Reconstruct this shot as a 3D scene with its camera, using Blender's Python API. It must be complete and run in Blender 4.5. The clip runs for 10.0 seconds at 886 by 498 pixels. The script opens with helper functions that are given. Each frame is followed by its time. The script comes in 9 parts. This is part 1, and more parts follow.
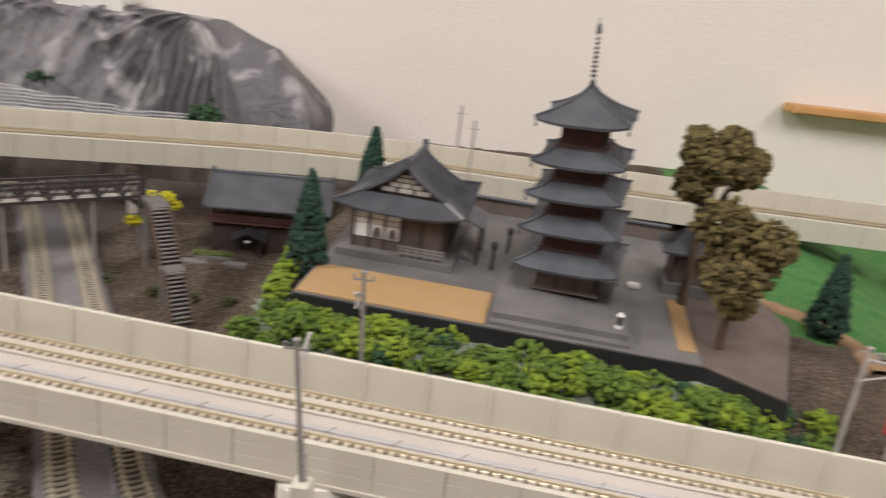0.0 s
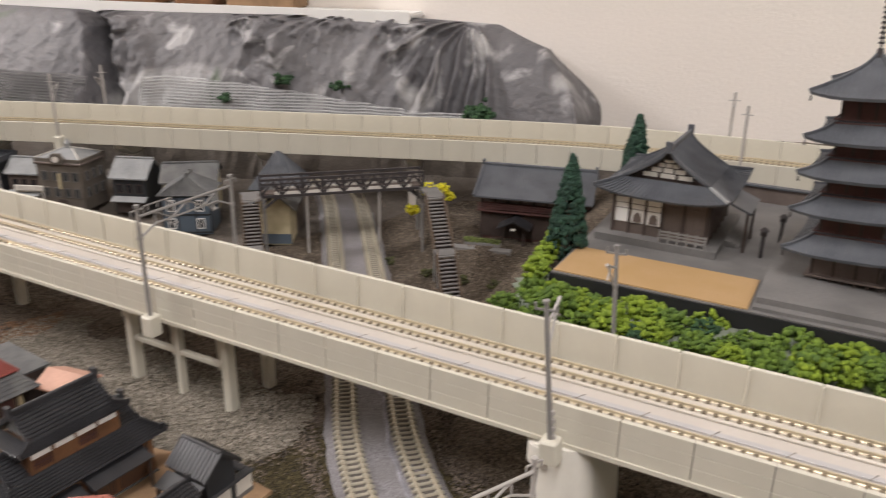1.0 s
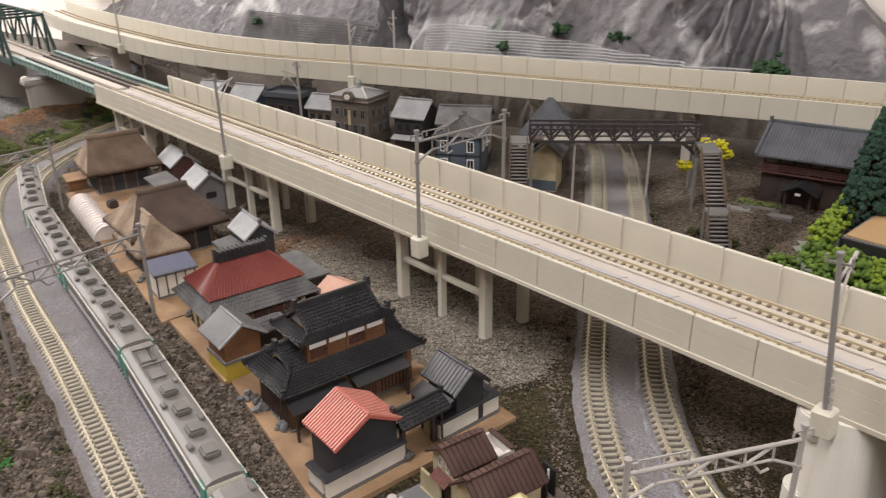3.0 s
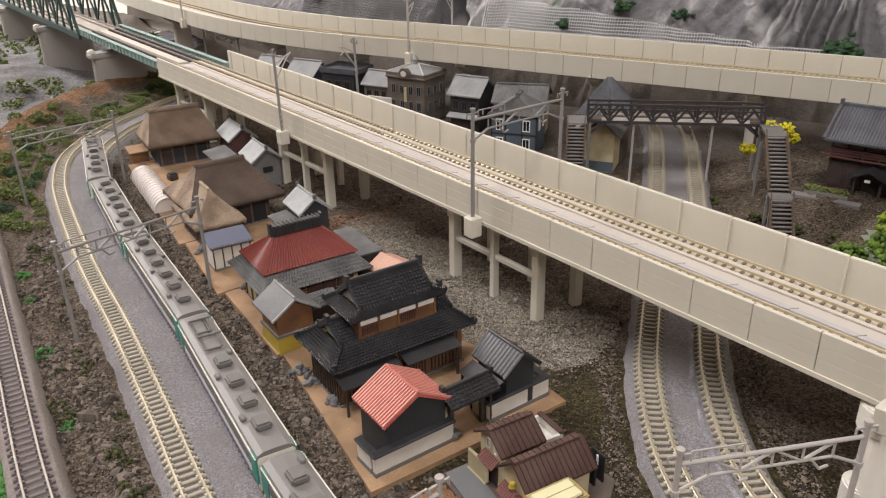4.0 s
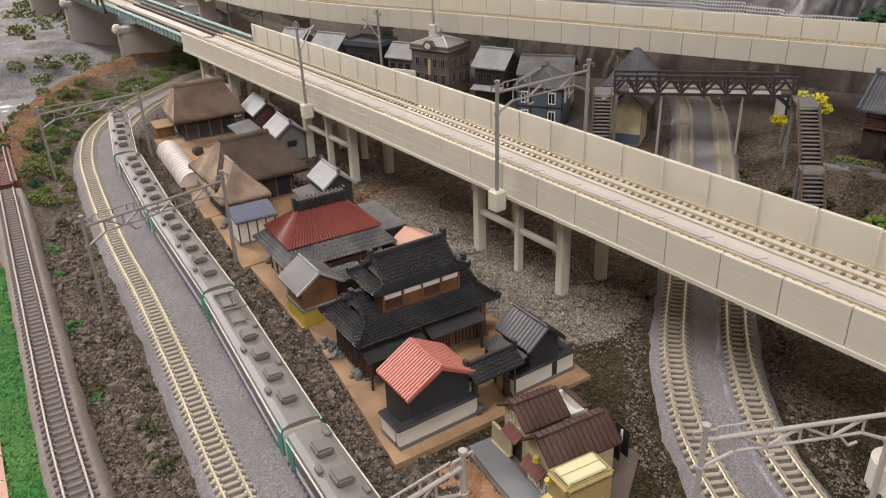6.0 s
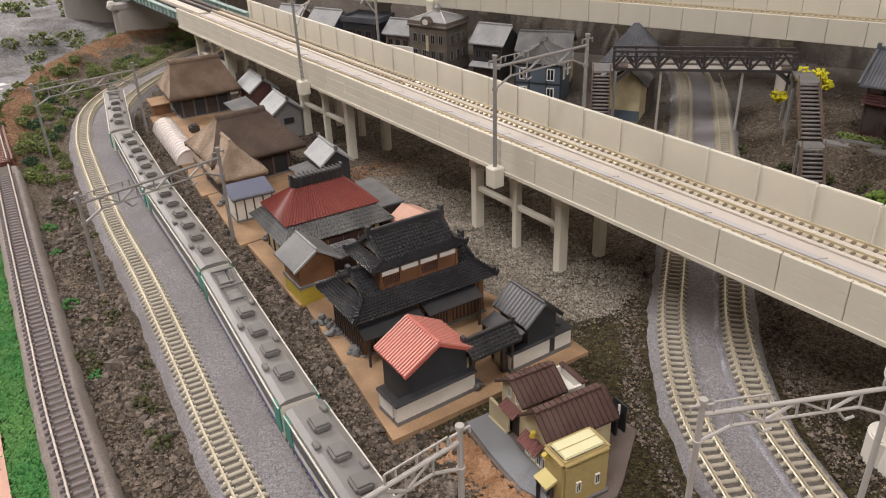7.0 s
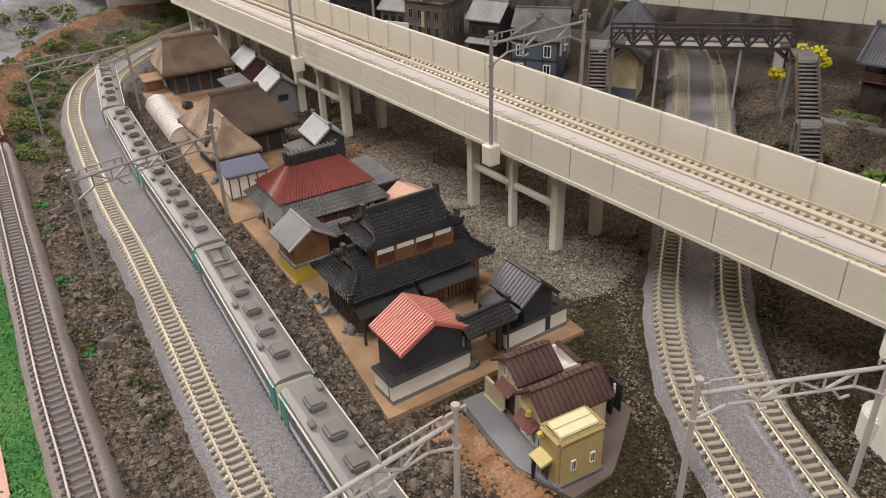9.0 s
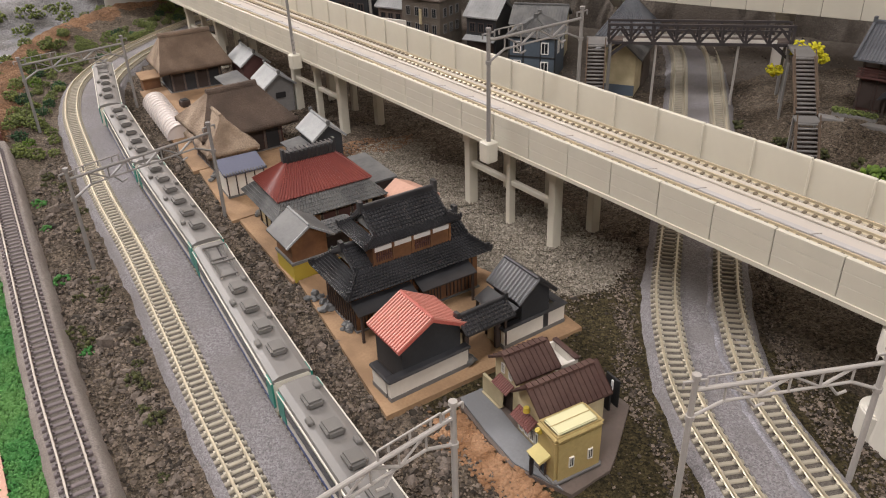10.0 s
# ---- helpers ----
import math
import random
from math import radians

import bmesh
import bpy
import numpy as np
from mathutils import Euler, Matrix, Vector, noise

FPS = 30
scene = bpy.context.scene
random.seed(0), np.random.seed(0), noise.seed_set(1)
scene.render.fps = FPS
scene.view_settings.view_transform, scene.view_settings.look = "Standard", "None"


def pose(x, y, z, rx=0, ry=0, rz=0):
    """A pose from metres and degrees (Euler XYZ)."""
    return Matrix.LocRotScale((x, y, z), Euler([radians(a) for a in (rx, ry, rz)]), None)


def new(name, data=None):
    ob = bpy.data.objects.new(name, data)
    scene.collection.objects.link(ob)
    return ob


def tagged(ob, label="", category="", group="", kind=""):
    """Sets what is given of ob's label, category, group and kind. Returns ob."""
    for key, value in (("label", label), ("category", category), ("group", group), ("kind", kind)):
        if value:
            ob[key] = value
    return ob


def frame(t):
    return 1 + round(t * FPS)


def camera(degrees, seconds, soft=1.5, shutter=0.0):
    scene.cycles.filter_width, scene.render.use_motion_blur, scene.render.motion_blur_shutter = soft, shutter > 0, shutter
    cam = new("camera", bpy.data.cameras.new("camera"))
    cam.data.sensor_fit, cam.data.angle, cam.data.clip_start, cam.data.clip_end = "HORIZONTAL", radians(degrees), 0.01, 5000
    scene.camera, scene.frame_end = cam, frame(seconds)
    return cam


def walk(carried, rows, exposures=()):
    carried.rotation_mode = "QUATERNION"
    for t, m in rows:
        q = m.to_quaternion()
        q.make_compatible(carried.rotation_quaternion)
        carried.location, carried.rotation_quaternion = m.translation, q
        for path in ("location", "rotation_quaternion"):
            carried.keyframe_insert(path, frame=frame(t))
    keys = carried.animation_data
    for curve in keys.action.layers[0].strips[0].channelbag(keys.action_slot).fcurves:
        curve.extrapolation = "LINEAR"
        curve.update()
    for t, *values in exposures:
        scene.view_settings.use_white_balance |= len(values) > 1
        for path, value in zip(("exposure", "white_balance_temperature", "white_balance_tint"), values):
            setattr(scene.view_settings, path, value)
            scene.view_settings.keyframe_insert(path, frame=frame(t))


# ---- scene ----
cam = camera(58.97, 10.0, soft=1.1, shutter=0.5)
# seconds, eye, Euler angles
PATH = [
    (0, 0.0075, 0.0145, 0.2713, 69.82, -6.83, -44.21),
    (0.5, 0.0097, 0.0098, 0.2642, 69.21, -3.68, -33.42),
    (1, 0.0039, -0.0079, 0.2616, 69.13, -0.80, -25.31),
    (1.5, 0.0004, -0.0135, 0.2511, 69.31, 0.40, -19.35),
    (2, 0.0016, -0.0129, 0.2460, 68.79, 0.67, -14.21),
    (2.5, 0.0026, -0.0098, 0.2431, 67.74, 0.77, -9.63),
    (3, -0.0013, -0.0075, 0.2439, 66.73, 0.78, -6.06),
    (4.5, -0.0016, -0.0041, 0.2431, 64.73, 1.19, -1.11),
    (5, -0.0014, -0.0044, 0.2433, 64.41, 1.48, -0.67),
    (5.5, -0.0014, -0.0037, 0.2432, 63.99, 1.74, -0.37),
    (7, -0.0003, -0.0020, 0.2403, 61.84, 1.86, -0.47),
    (7.5, -0.0008, -0.0018, 0.2400, 61.20, 1.78, -0.63),
    (8, -0.0006, -0.0007, 0.2397, 60.73, 1.70, -0.70),
    (8.5, -0.0004, -0.0004, 0.2400, 60.39, 1.70, -0.71),
    (9, -0.0004, 0.0000, 0.2395, 60.22, 1.64, -0.73),
    (9.5, -0.0001, -0.0001, 0.2394, 60.11, 1.64, -0.78),
    (10, 0.0000, 0.0000, 0.2392, 60.04, 1.71, -0.90),
]
walk(cam, [(t, pose(x, y, z, rx, ry, rz)) for t, x, y, z, rx, ry, rz in PATH],
     exposures=[(0.0, 0.0), (10.0, 0.0)])

# ---- light: a room with ceiling lights ----
world = bpy.data.worlds.new("room_air")
scene.world = world
world.use_nodes = True
world.node_tree.nodes["Background"].inputs[0].default_value = (1.0, 0.94, 0.9, 1)
world.node_tree.nodes["Background"].inputs[1].default_value = 0.05


def ceiling_lamp(x, y, sx, sy, watts, turn=0):
    data = bpy.data.lights.new("ceiling_lamp", "AREA")
    data.shape, data.size, data.size_y, data.energy, data.color = "RECTANGLE", sx, sy, watts, (1.0, 0.955, 0.955)
    ob = new("ceiling_lamp", data)
    ob.matrix_world = pose(x, y, 1.52, 0, 0, turn)
    return ob


ceiling_lamp(-2.0, 1.7, 1.6, 0.3, 106.0, -4)
ceiling_lamp(-0.35, -0.35, 1.2, 0.3, 22.0, 40)
ceiling_lamp(0.7, -1.5, 1.2, 0.3, 32.0, 40)


# ---- materials ----
def mat(name, color, rough=0.6, vary=0.25, grain=400.0, patch=25.0, bump=0.3, metal=0.0, second=None, spread=0.5, depth=0.0004, spec=0.5, island=False):
    """Colour that varies at two scales, with fine relief; second: a colour that comes in patches."""
    m = bpy.data.materials.new(name)
    m.use_nodes = True
    nt = m.node_tree
    b = nt.nodes["Principled BSDF"]
    tc = nt.nodes.new("ShaderNodeTexCoord")
    fine, wide = nt.nodes.new("ShaderNodeTexNoise"), nt.nodes.new("ShaderNodeTexNoise")
    fine.inputs["Scale"].default_value, fine.inputs["Detail"].default_value = grain, 3
    wide.inputs["Scale"].default_value, wide.inputs["Detail"].default_value = patch, 4
    for n in (fine, wide):
        nt.links.new(tc.outputs["Object"], n.inputs["Vector"])
    mix = nt.nodes.new("ShaderNodeMix")
    mix.data_type = "RGBA"
    lo = [c * (1 - vary) for c in color]
    hi = [min(1, c * (1 + vary)) for c in color]
    mix.inputs[6].default_value, mix.inputs[7].default_value = (*lo, 1), (*hi, 1)
    nt.links.new(fine.outputs["Fac"], mix.inputs[0])
    mix2 = nt.nodes.new("ShaderNodeMix")
    mix2.data_type = "RGBA"
    ramp = nt.nodes.new("ShaderNodeValToRGB")
    ramp.color_ramp.elements[0].position, ramp.color_ramp.elements[1].position = spread - 0.1, spread + 0.12
    if island:
        geo = nt.nodes.new("ShaderNodeNewGeometry")
        ramp.color_ramp.elements[0].position, ramp.color_ramp.elements[1].position = 0.1, 0.9
        nt.links.new(geo.outputs["Random Per Island"], ramp.inputs[0])
    else:
        nt.links.new(wide.outputs["Fac"], ramp.inputs[0])
    other = second or [c * (1 - vary * 0.7) for c in color]
    mix2.inputs[7].default_value = (*other, 1)
    nt.links.new(ramp.outputs[0], mix2.inputs[0])
    nt.links.new(mix.outputs[2], mix2.inputs[6])
    nt.links.new(mix2.outputs[2], b.inputs["Base Color"])
    b.inputs["Roughness"].default_value, b.inputs["Metallic"].default_value = rough, metal
    b.inputs["Specular IOR Level"].default_value = spec
    if bump:
        bp = nt.nodes.new("ShaderNodeBump")
        bp.inputs["Strength"].default_value, bp.inputs["Distance"].default_value = bump, depth
        nt.links.new(fine.outputs["Fac"], bp.inputs["Height"])
        nt.links.new(bp.outputs["Normal"], b.inputs["Normal"])
    return m


def grains(name, colors, size, patch_color=None, patch=18.0, amount=0.5, rough=0.95, depth=0.0006):
    """Small loose grains: each cell has its own tone, with rounded relief and wide patches of another colour."""
    m = bpy.data.materials.new(name)
    m.use_nodes = True
    nt = m.node_tree
    b = nt.nodes["Principled BSDF"]
    tc = nt.nodes.new("ShaderNodeTexCoord")
    cell = nt.nodes.new("ShaderNodeTexVoronoi")
    cell.inputs["Scale"].default_value = 1.0 / size
    nt.links.new(tc.outputs["Object"], cell.inputs["Vector"])
    sep = nt.nodes.new("ShaderNodeSeparateColor")
    nt.links.new(cell.outputs["Color"], sep.inputs[0])
    ramp = nt.nodes.new("ShaderNodeValToRGB")
    els = ramp.color_ramp.elements
    for k, c in enumerate(colors):
        e = els[k] if k < 2 else els.new(0.5)
        e.position = k / (len(colors) - 1)
        e.color = (*c, 1)
    nt.links.new(sep.outputs[0], ramp.inputs[0])
    wide = nt.nodes.new("ShaderNodeTexNoise")
    wide.inputs["Scale"].default_value, wide.inputs["Detail"].default_value = patch, 7
    nt.links.new(tc.outputs["Object"], wide.inputs["Vector"])
    mask = nt.nodes.new("ShaderNodeValToRGB")
    mask.color_ramp.elements[0].position, mask.color_ramp.elements[1].position = 0.44, 0.62
    nt.links.new(wide.outputs["Fac"], mask.inputs[0])
    mul = nt.nodes.new("ShaderNodeMath")
    mul.operation = "MULTIPLY"
    mul.inputs[1].default_value = amount
    nt.links.new(mask.outputs[0], mul.inputs[0])
    mix = nt.nodes.new("ShaderNodeMix")
    mix.data_type = "RGBA"
    mix.inputs[7].default_value = (*(patch_color or colors[0]), 1)
    nt.links.new(mul.outputs[0], mix.inputs[0])
    nt.links.new(ramp.outputs[0], mix.inputs[6])
    nt.links.new(mix.outputs[2], b.inputs["Base Color"])
    b.inputs["Roughness"].default_value = rough
    b.inputs["Specular IOR Level"].default_value = 0.25
    inv = nt.nodes.new("ShaderNodeMath")
    inv.operation = "SUBTRACT"
    inv.inputs[0].default_value = 1.0
    nt.links.new(cell.outputs["Distance"], inv.inputs[1])
    bp = nt.nodes.new("ShaderNodeBump")
    bp.inputs["Strength"].default_value, bp.inputs["Distance"].default_value = 0.9, depth
    nt.links.new(inv.outputs[0], bp.inputs["Height"])
    nt.links.new(bp.outputs["Normal"], b.inputs["Normal"])
    return m


M = dict(
    far_soil=grains("far_soil", [(0.10, 0.086, 0.074), (0.125, 0.108, 0.092), (0.155, 0.135, 0.115)], 0.0016, (0.085, 0.07, 0.058), 18, 0.7, depth=0.0005),
    track_fill=grains("track_fill", [(0.085, 0.073, 0.062), (0.125, 0.11, 0.095), (0.165, 0.147, 0.13)], 0.0005, (0.10, 0.085, 0.073), 40, 0.5, depth=0.0003),
    pale_edge=grains("pale_edge", [(0.20, 0.195, 0.215), (0.30, 0.29, 0.315), (0.40, 0.39, 0.42)], 0.0006, (0.17, 0.165, 0.175), 60, 0.8, depth=0.0003),
    stone=mat("stone", (0.225, 0.178, 0.14), 0.9, 0.45, 900, 60, 0.6, second=(0.03, 0.023, 0.017), depth=0.0006, island=True),
    clod=mat("clod", (0.20, 0.162, 0.135), 0.95, 0.4, 900, 80, 1.0, second=(0.04, 0.032, 0.024), depth=0.0008, island=True),
    pale_stone=mat("pale_stone", (0.335, 0.298, 0.243), 0.9, 0.35, 500, 60, 0.6, second=(0.125, 0.106, 0.082), depth=0.0006, island=True),
    red_soil=mat("red_soil", (0.33, 0.19, 0.105), 0.95, 0.4, 600, 70, 0.9, second=(0.22, 0.11, 0.05), depth=0.0015),
    tan=mat("tan", (0.34, 0.215, 0.12), 0.85, 0.25, 700, 45, 0.5, second=(0.235, 0.145, 0.08)),
    ballast=grains("ballast", [(0.15, 0.14, 0.144), (0.225, 0.212, 0.218), (0.30, 0.286, 0.295)], 0.0007, (0.19, 0.177, 0.175), 40, 0.6, depth=0.0005),
    ballast_brown=grains("ballast_brown", [(0.19, 0.165, 0.15), (0.25, 0.22, 0.2), (0.31, 0.275, 0.25)], 0.0006, (0.2, 0.17, 0.15), 45, 0.6, depth=0.0004),
    sleeper=mat("sleeper", (0.36, 0.326, 0.256), 0.7, 0.15, 700, 80, 0.2),
    chair=mat("chair", (0.50, 0.46, 0.37), 0.5, 0.12),
    dark_chair=mat("dark_chair", (0.10, 0.08, 0.08), 0.6, 0.15),
    dark_sleeper=mat("dark_sleeper", (0.15, 0.122, 0.124), 0.7, 0.2, 700, 80, 0.2),
    rail=mat("rail", (0.52, 0.46, 0.345), 0.42, 0.08, 500, 80, 0.05, metal=0.5),
    rail_rust=mat("rail_rust", (0.33, 0.29, 0.25), 0.5, 0.1, 500, 80, 0.05, metal=0.4),
    rail_pad=mat("rail_pad", (0.46, 0.41, 0.34), 0.6, 0.2),
    fixing=mat("fixing", (0.16, 0.128, 0.085), 0.6, 0.15, 500, 80, 0.1),
    concrete=mat("concrete", (0.585, 0.555, 0.468), 0.5, 0.06, 300, 14, 0.1, second=(0.545, 0.515, 0.43)),
    concrete_dark=mat("concrete_dark", (0.33, 0.31, 0.285), 0.65, 0.08, 300, 20, 0.1),
    slab=mat("slab", (0.56, 0.51, 0.44), 0.45, 0.06, 300, 18, 0.1),
    rail_deck=mat("rail_deck", (0.66, 0.58, 0.425), 0.42, 0.08, 500, 80, 0.05, metal=0.5),
    slab_grey=mat("slab_grey", (0.52, 0.475, 0.425), 0.5, 0.08, 300, 18, 0.1),
    joint=mat("joint", (0.30, 0.275, 0.24), 0.8, 0.1),
    pier_white=mat("pier_white", (0.72, 0.69, 0.62), 0.5, 0.05, 300, 20, 0.05),
    pole=mat("pole", (0.235, 0.225, 0.215), 0.45, 0.1, 400, 60, 0.1),
    pole_pale=mat("pole_pale", (0.40, 0.375, 0.35), 0.45, 0.1, 400, 60, 0.1),
    tile_black=mat("tile_black", (0.02, 0.02, 0.022), 0.34, 0.35, 500, 60, 0.05, second=(0.03, 0.03, 0.033), spec=0.65),
    tile_grey=mat("tile_grey", (0.095, 0.095, 0.095), 0.6, 0.3, 500, 60, 0.3, second=(0.145, 0.145, 0.14)),
    tile_pale=mat("tile_pale", (0.33, 0.34, 0.34), 0.6, 0.25, 500, 60, 0.3, second=(0.24, 0.25, 0.25)),
    slate=mat("slate", (0.07, 0.075, 0.086), 0.5, 0.3, 500, 50, 0.2, second=(0.097, 0.103, 0.115)),
    red_roof=mat("red_roof", (0.235, 0.06, 0.048), 0.36, 0.2, 500, 50, 0.05, second=(0.20, 0.05, 0.042), spec=0.7),
    bright_red=mat("bright_red", (0.40, 0.095, 0.075), 0.55, 0.2, 500, 50, 0.2, second=(0.48, 0.15, 0.12)),
    pink_roof=mat("pink_roof", (0.52, 0.30, 0.22), 0.7, 0.15, 500, 50, 0.2),
    brown_roof=mat("brown_roof", (0.062, 0.032, 0.027), 0.6, 0.25, 500, 60, 0.3, second=(0.095, 0.055, 0.045), spec=0.3),
    thatch=mat("thatch", (0.185, 0.13, 0.092), 0.9, 0.5, 900, 50, 1.0, second=(0.125, 0.086, 0.06), depth=0.0012),
    thatch_dark=mat("thatch_dark", (0.11, 0.078, 0.059), 0.9, 0.5, 900, 50, 1.0, second=(0.078, 0.055, 0.042), depth=0.0012),
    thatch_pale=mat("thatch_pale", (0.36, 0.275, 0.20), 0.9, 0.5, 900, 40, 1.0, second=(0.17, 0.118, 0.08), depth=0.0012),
    wood=mat("wood", (0.20, 0.095, 0.04), 0.7, 0.3, 600, 60, 0.3, second=(0.13, 0.06, 0.028)),
    dark_wood=mat("dark_wood", (0.055, 0.038, 0.032), 0.7, 0.3, 600, 60, 0.3),
    grey_wood=mat("grey_wood", (0.135, 0.105, 0.09), 0.7, 0.25, 600, 60, 0.3),
    maroon=mat("maroon", (0.085, 0.035, 0.03), 0.7, 0.25, 600, 60, 0.3),
    black_wall=mat("black_wall", (0.028, 0.03, 0.034), 0.65, 0.25, 600, 60, 0.2),
    iron=mat("iron", (0.042, 0.035, 0.036), 0.6, 0.2, 500, 60, 0.2),
    plaster=mat("plaster", (0.66, 0.63, 0.57), 0.8, 0.08, 500, 40, 0.2, second=(0.56, 0.53, 0.48)),
    cream=mat("cream", (0.55, 0.48, 0.31), 0.75, 0.15, 500, 60, 0.2, second=(0.42, 0.355, 0.22)),
    yellow=mat("yellow", (0.48, 0.36, 0.05), 0.6, 0.1, 500, 40, 0.1),
    ochre=mat("ochre", (0.36, 0.28, 0.115), 0.75, 0.2, 500, 60, 0.4, second=(0.36, 0.27, 0.11)),
    awning=mat("awning", (0.17, 0.06, 0.05), 0.6, 0.2, 500, 60, 0.2),
    pale_yellow=mat("pale_yellow", (0.64, 0.61, 0.37), 0.5, 0.04, 300, 20, 0.05),
    ochre_pale=mat("ochre_pale", (0.50, 0.42, 0.17), 0.7, 0.15, 500, 60, 0.2),
    tile_dull=mat("tile_dull", (0.21, 0.215, 0.215), 0.6, 0.25, 500, 60, 0.3, second=(0.27, 0.275, 0.275)),
    blue_wall=mat("blue_wall", (0.09, 0.117, 0.148), 0.7, 0.15, 500, 40, 0.2),
    blue_roof=mat("blue_roof", (0.10, 0.11, 0.165), 0.6, 0.15, 500, 40, 0.2),
    brick_wall=mat("brick_wall", (0.125, 0.105, 0.085), 0.8, 0.3, 700, 60, 0.4),
    paving=mat("paving", (0.16, 0.153, 0.146), 0.85, 0.2, 500, 30, 0.3, second=(0.125, 0.12, 0.115)),
    asphalt=mat("asphalt", (0.20, 0.205, 0.215), 0.85, 0.15, 800, 40, 0.3),
    sand=mat("sand", (0.39, 0.25, 0.118), 0.8, 0.1, 700, 40, 0.2, second=(0.37, 0.235, 0.1)),
    black=mat("black", (0.012, 0.012, 0.013), 0.6, 0.2, 400, 40, 0.1),
    lawn=mat("lawn", (0.045, 0.19, 0.04), 0.9, 0.5, 900, 50, 1.0, second=(0.09, 0.23, 0.055), depth=0.002),
    leaf=mat("leaf", (0.115, 0.185, 0.017), 0.85, 0.5, 500, 60, 0.8, second=(0.062, 0.11, 0.016), depth=0.001, island=True),
    leaf_bright=mat("leaf_bright", (0.19, 0.265, 0.015), 0.85, 0.4, 500, 60, 0.8, second=(0.13, 0.195, 0.015), depth=0.001, island=True),
    leaf_dark=mat("leaf_dark", (0.035, 0.085, 0.03), 0.9, 0.5, 500, 60, 0.8, second=(0.02, 0.05, 0.022), depth=0.001, island=True),
    leaf_bank=mat("leaf_bank", (0.17, 0.21, 0.055), 0.9, 0.5, 500, 60, 0.8, second=(0.075, 0.088, 0.028), depth=0.001, island=True),
    slope_green=mat("slope_green", (0.20, 0.225, 0.175), 0.85, 0.25, 500, 30, 0.5, second=(0.14, 0.165, 0.12)),
    red_pale=mat("red_pale", (0.60, 0.25, 0.20), 0.5, 0.12, 500, 50, 0.1),
    hoop=mat("hoop", (0.58, 0.52, 0.49), 0.5, 0.05),
    strip=mat("strip", (0.44, 0.42, 0.415), 0.5, 0.08, 300, 18, 0.1),
    leaf_moss=mat("leaf_moss", (0.075, 0.08, 0.024), 0.9, 0.5, 500, 50, 0.8, second=(0.04, 0.042, 0.015), depth=0.001, island=True),
    leaf_brown=mat("leaf_brown", (0.17, 0.135, 0.045), 0.9, 0.45, 500, 60, 0.8, second=(0.085, 0.066, 0.024), depth=0.001, island=True),
    cypress=mat("cypress", (0.022, 0.062, 0.036), 0.9, 0.5, 700, 60, 0.9, second=(0.012, 0.036, 0.024), depth=0.001, island=True),
    flower=mat("flower", (0.70, 0.60, 0.02), 0.8, 0.3, 500, 60, 0.6, second=(0.5, 0.48, 0.02), island=True),
    trunk=mat("trunk", (0.10, 0.068, 0.045), 0.9, 0.35, 500, 60, 0.6),
    tread=mat("tread", (0.20, 0.19, 0.18), 0.7, 0.15),
    net_grey=mat("net_grey", (0.20, 0.195, 0.195), 0.7, 0.15, 500, 30, 0.1),
    net=mat("net", (0.62, 0.62, 0.62), 0.7, 0.15, 500, 30, 0.1),
    far_wall=mat("far_wall", (0.42, 0.37, 0.32), 0.9, 0.06, 240, 4, 0.2),
    wall=mat("wall", (0.86, 0.80, 0.735), 0.9, 0.03, 240, 4, 0.35, depth=0.0015),
    ceiling=mat("ceiling", (0.6, 0.57, 0.53), 0.9, 0.03),
    shelf_wood=mat("shelf_wood", (0.62, 0.34, 0.13), 0.6, 0.15, 200, 30, 0.1),
    white=mat("white", (0.78, 0.77, 0.74), 0.6, 0.04),
    bridge_green=mat("bridge_green", (0.24, 0.345, 0.32), 0.5, 0.12, 400, 40, 0.1),
    truss_green=mat("truss_green", (0.022, 0.055, 0.05), 0.5, 0.2, 400, 40, 0.1),
    orange_paint=mat("orange_paint", (0.14, 0.05, 0.036), 0.55, 0.15, 400, 40, 0.1),
    dark_red=mat("dark_red", (0.15, 0.025, 0.03), 0.5, 0.15),
    signal_red=mat("signal_red", (0.6, 0.03, 0.04), 0.5, 0.1),
    train_grey=mat("train_grey", (0.19, 0.18, 0.17), 0.5, 0.1, 400, 30, 0.1),
    train_unit=mat("train_unit", (0.15, 0.143, 0.134), 0.5, 0.1, 400, 60, 0.1),
    train_white=mat("train_white", (0.66, 0.63, 0.55), 0.4, 0.04),
    train_green=mat("train_green", (0.02, 0.22, 0.17), 0.4, 0.05),
    train_blue=mat("train_blue", (0.02, 0.045, 0.16), 0.4, 0.05),
    glass_dark=mat("glass_dark", (0.02, 0.024, 0.028), 0.15, 0.1, bump=0),
    figure_black=mat("figure_black", (0.015, 0.015, 0.018), 0.6, 0.1),
)


def plain_glass():
    m = bpy.data.materials.new("clear_film")
    m.use_nodes = True
    b = m.node_tree.nodes["Principled BSDF"]
    b.inputs["Base Color"].default_value = (0.86, 0.79, 0.75, 1)
    b.inputs["Roughness"].default_value = 0.12
    b.inputs["Alpha"].default_value = 0.72
    return m


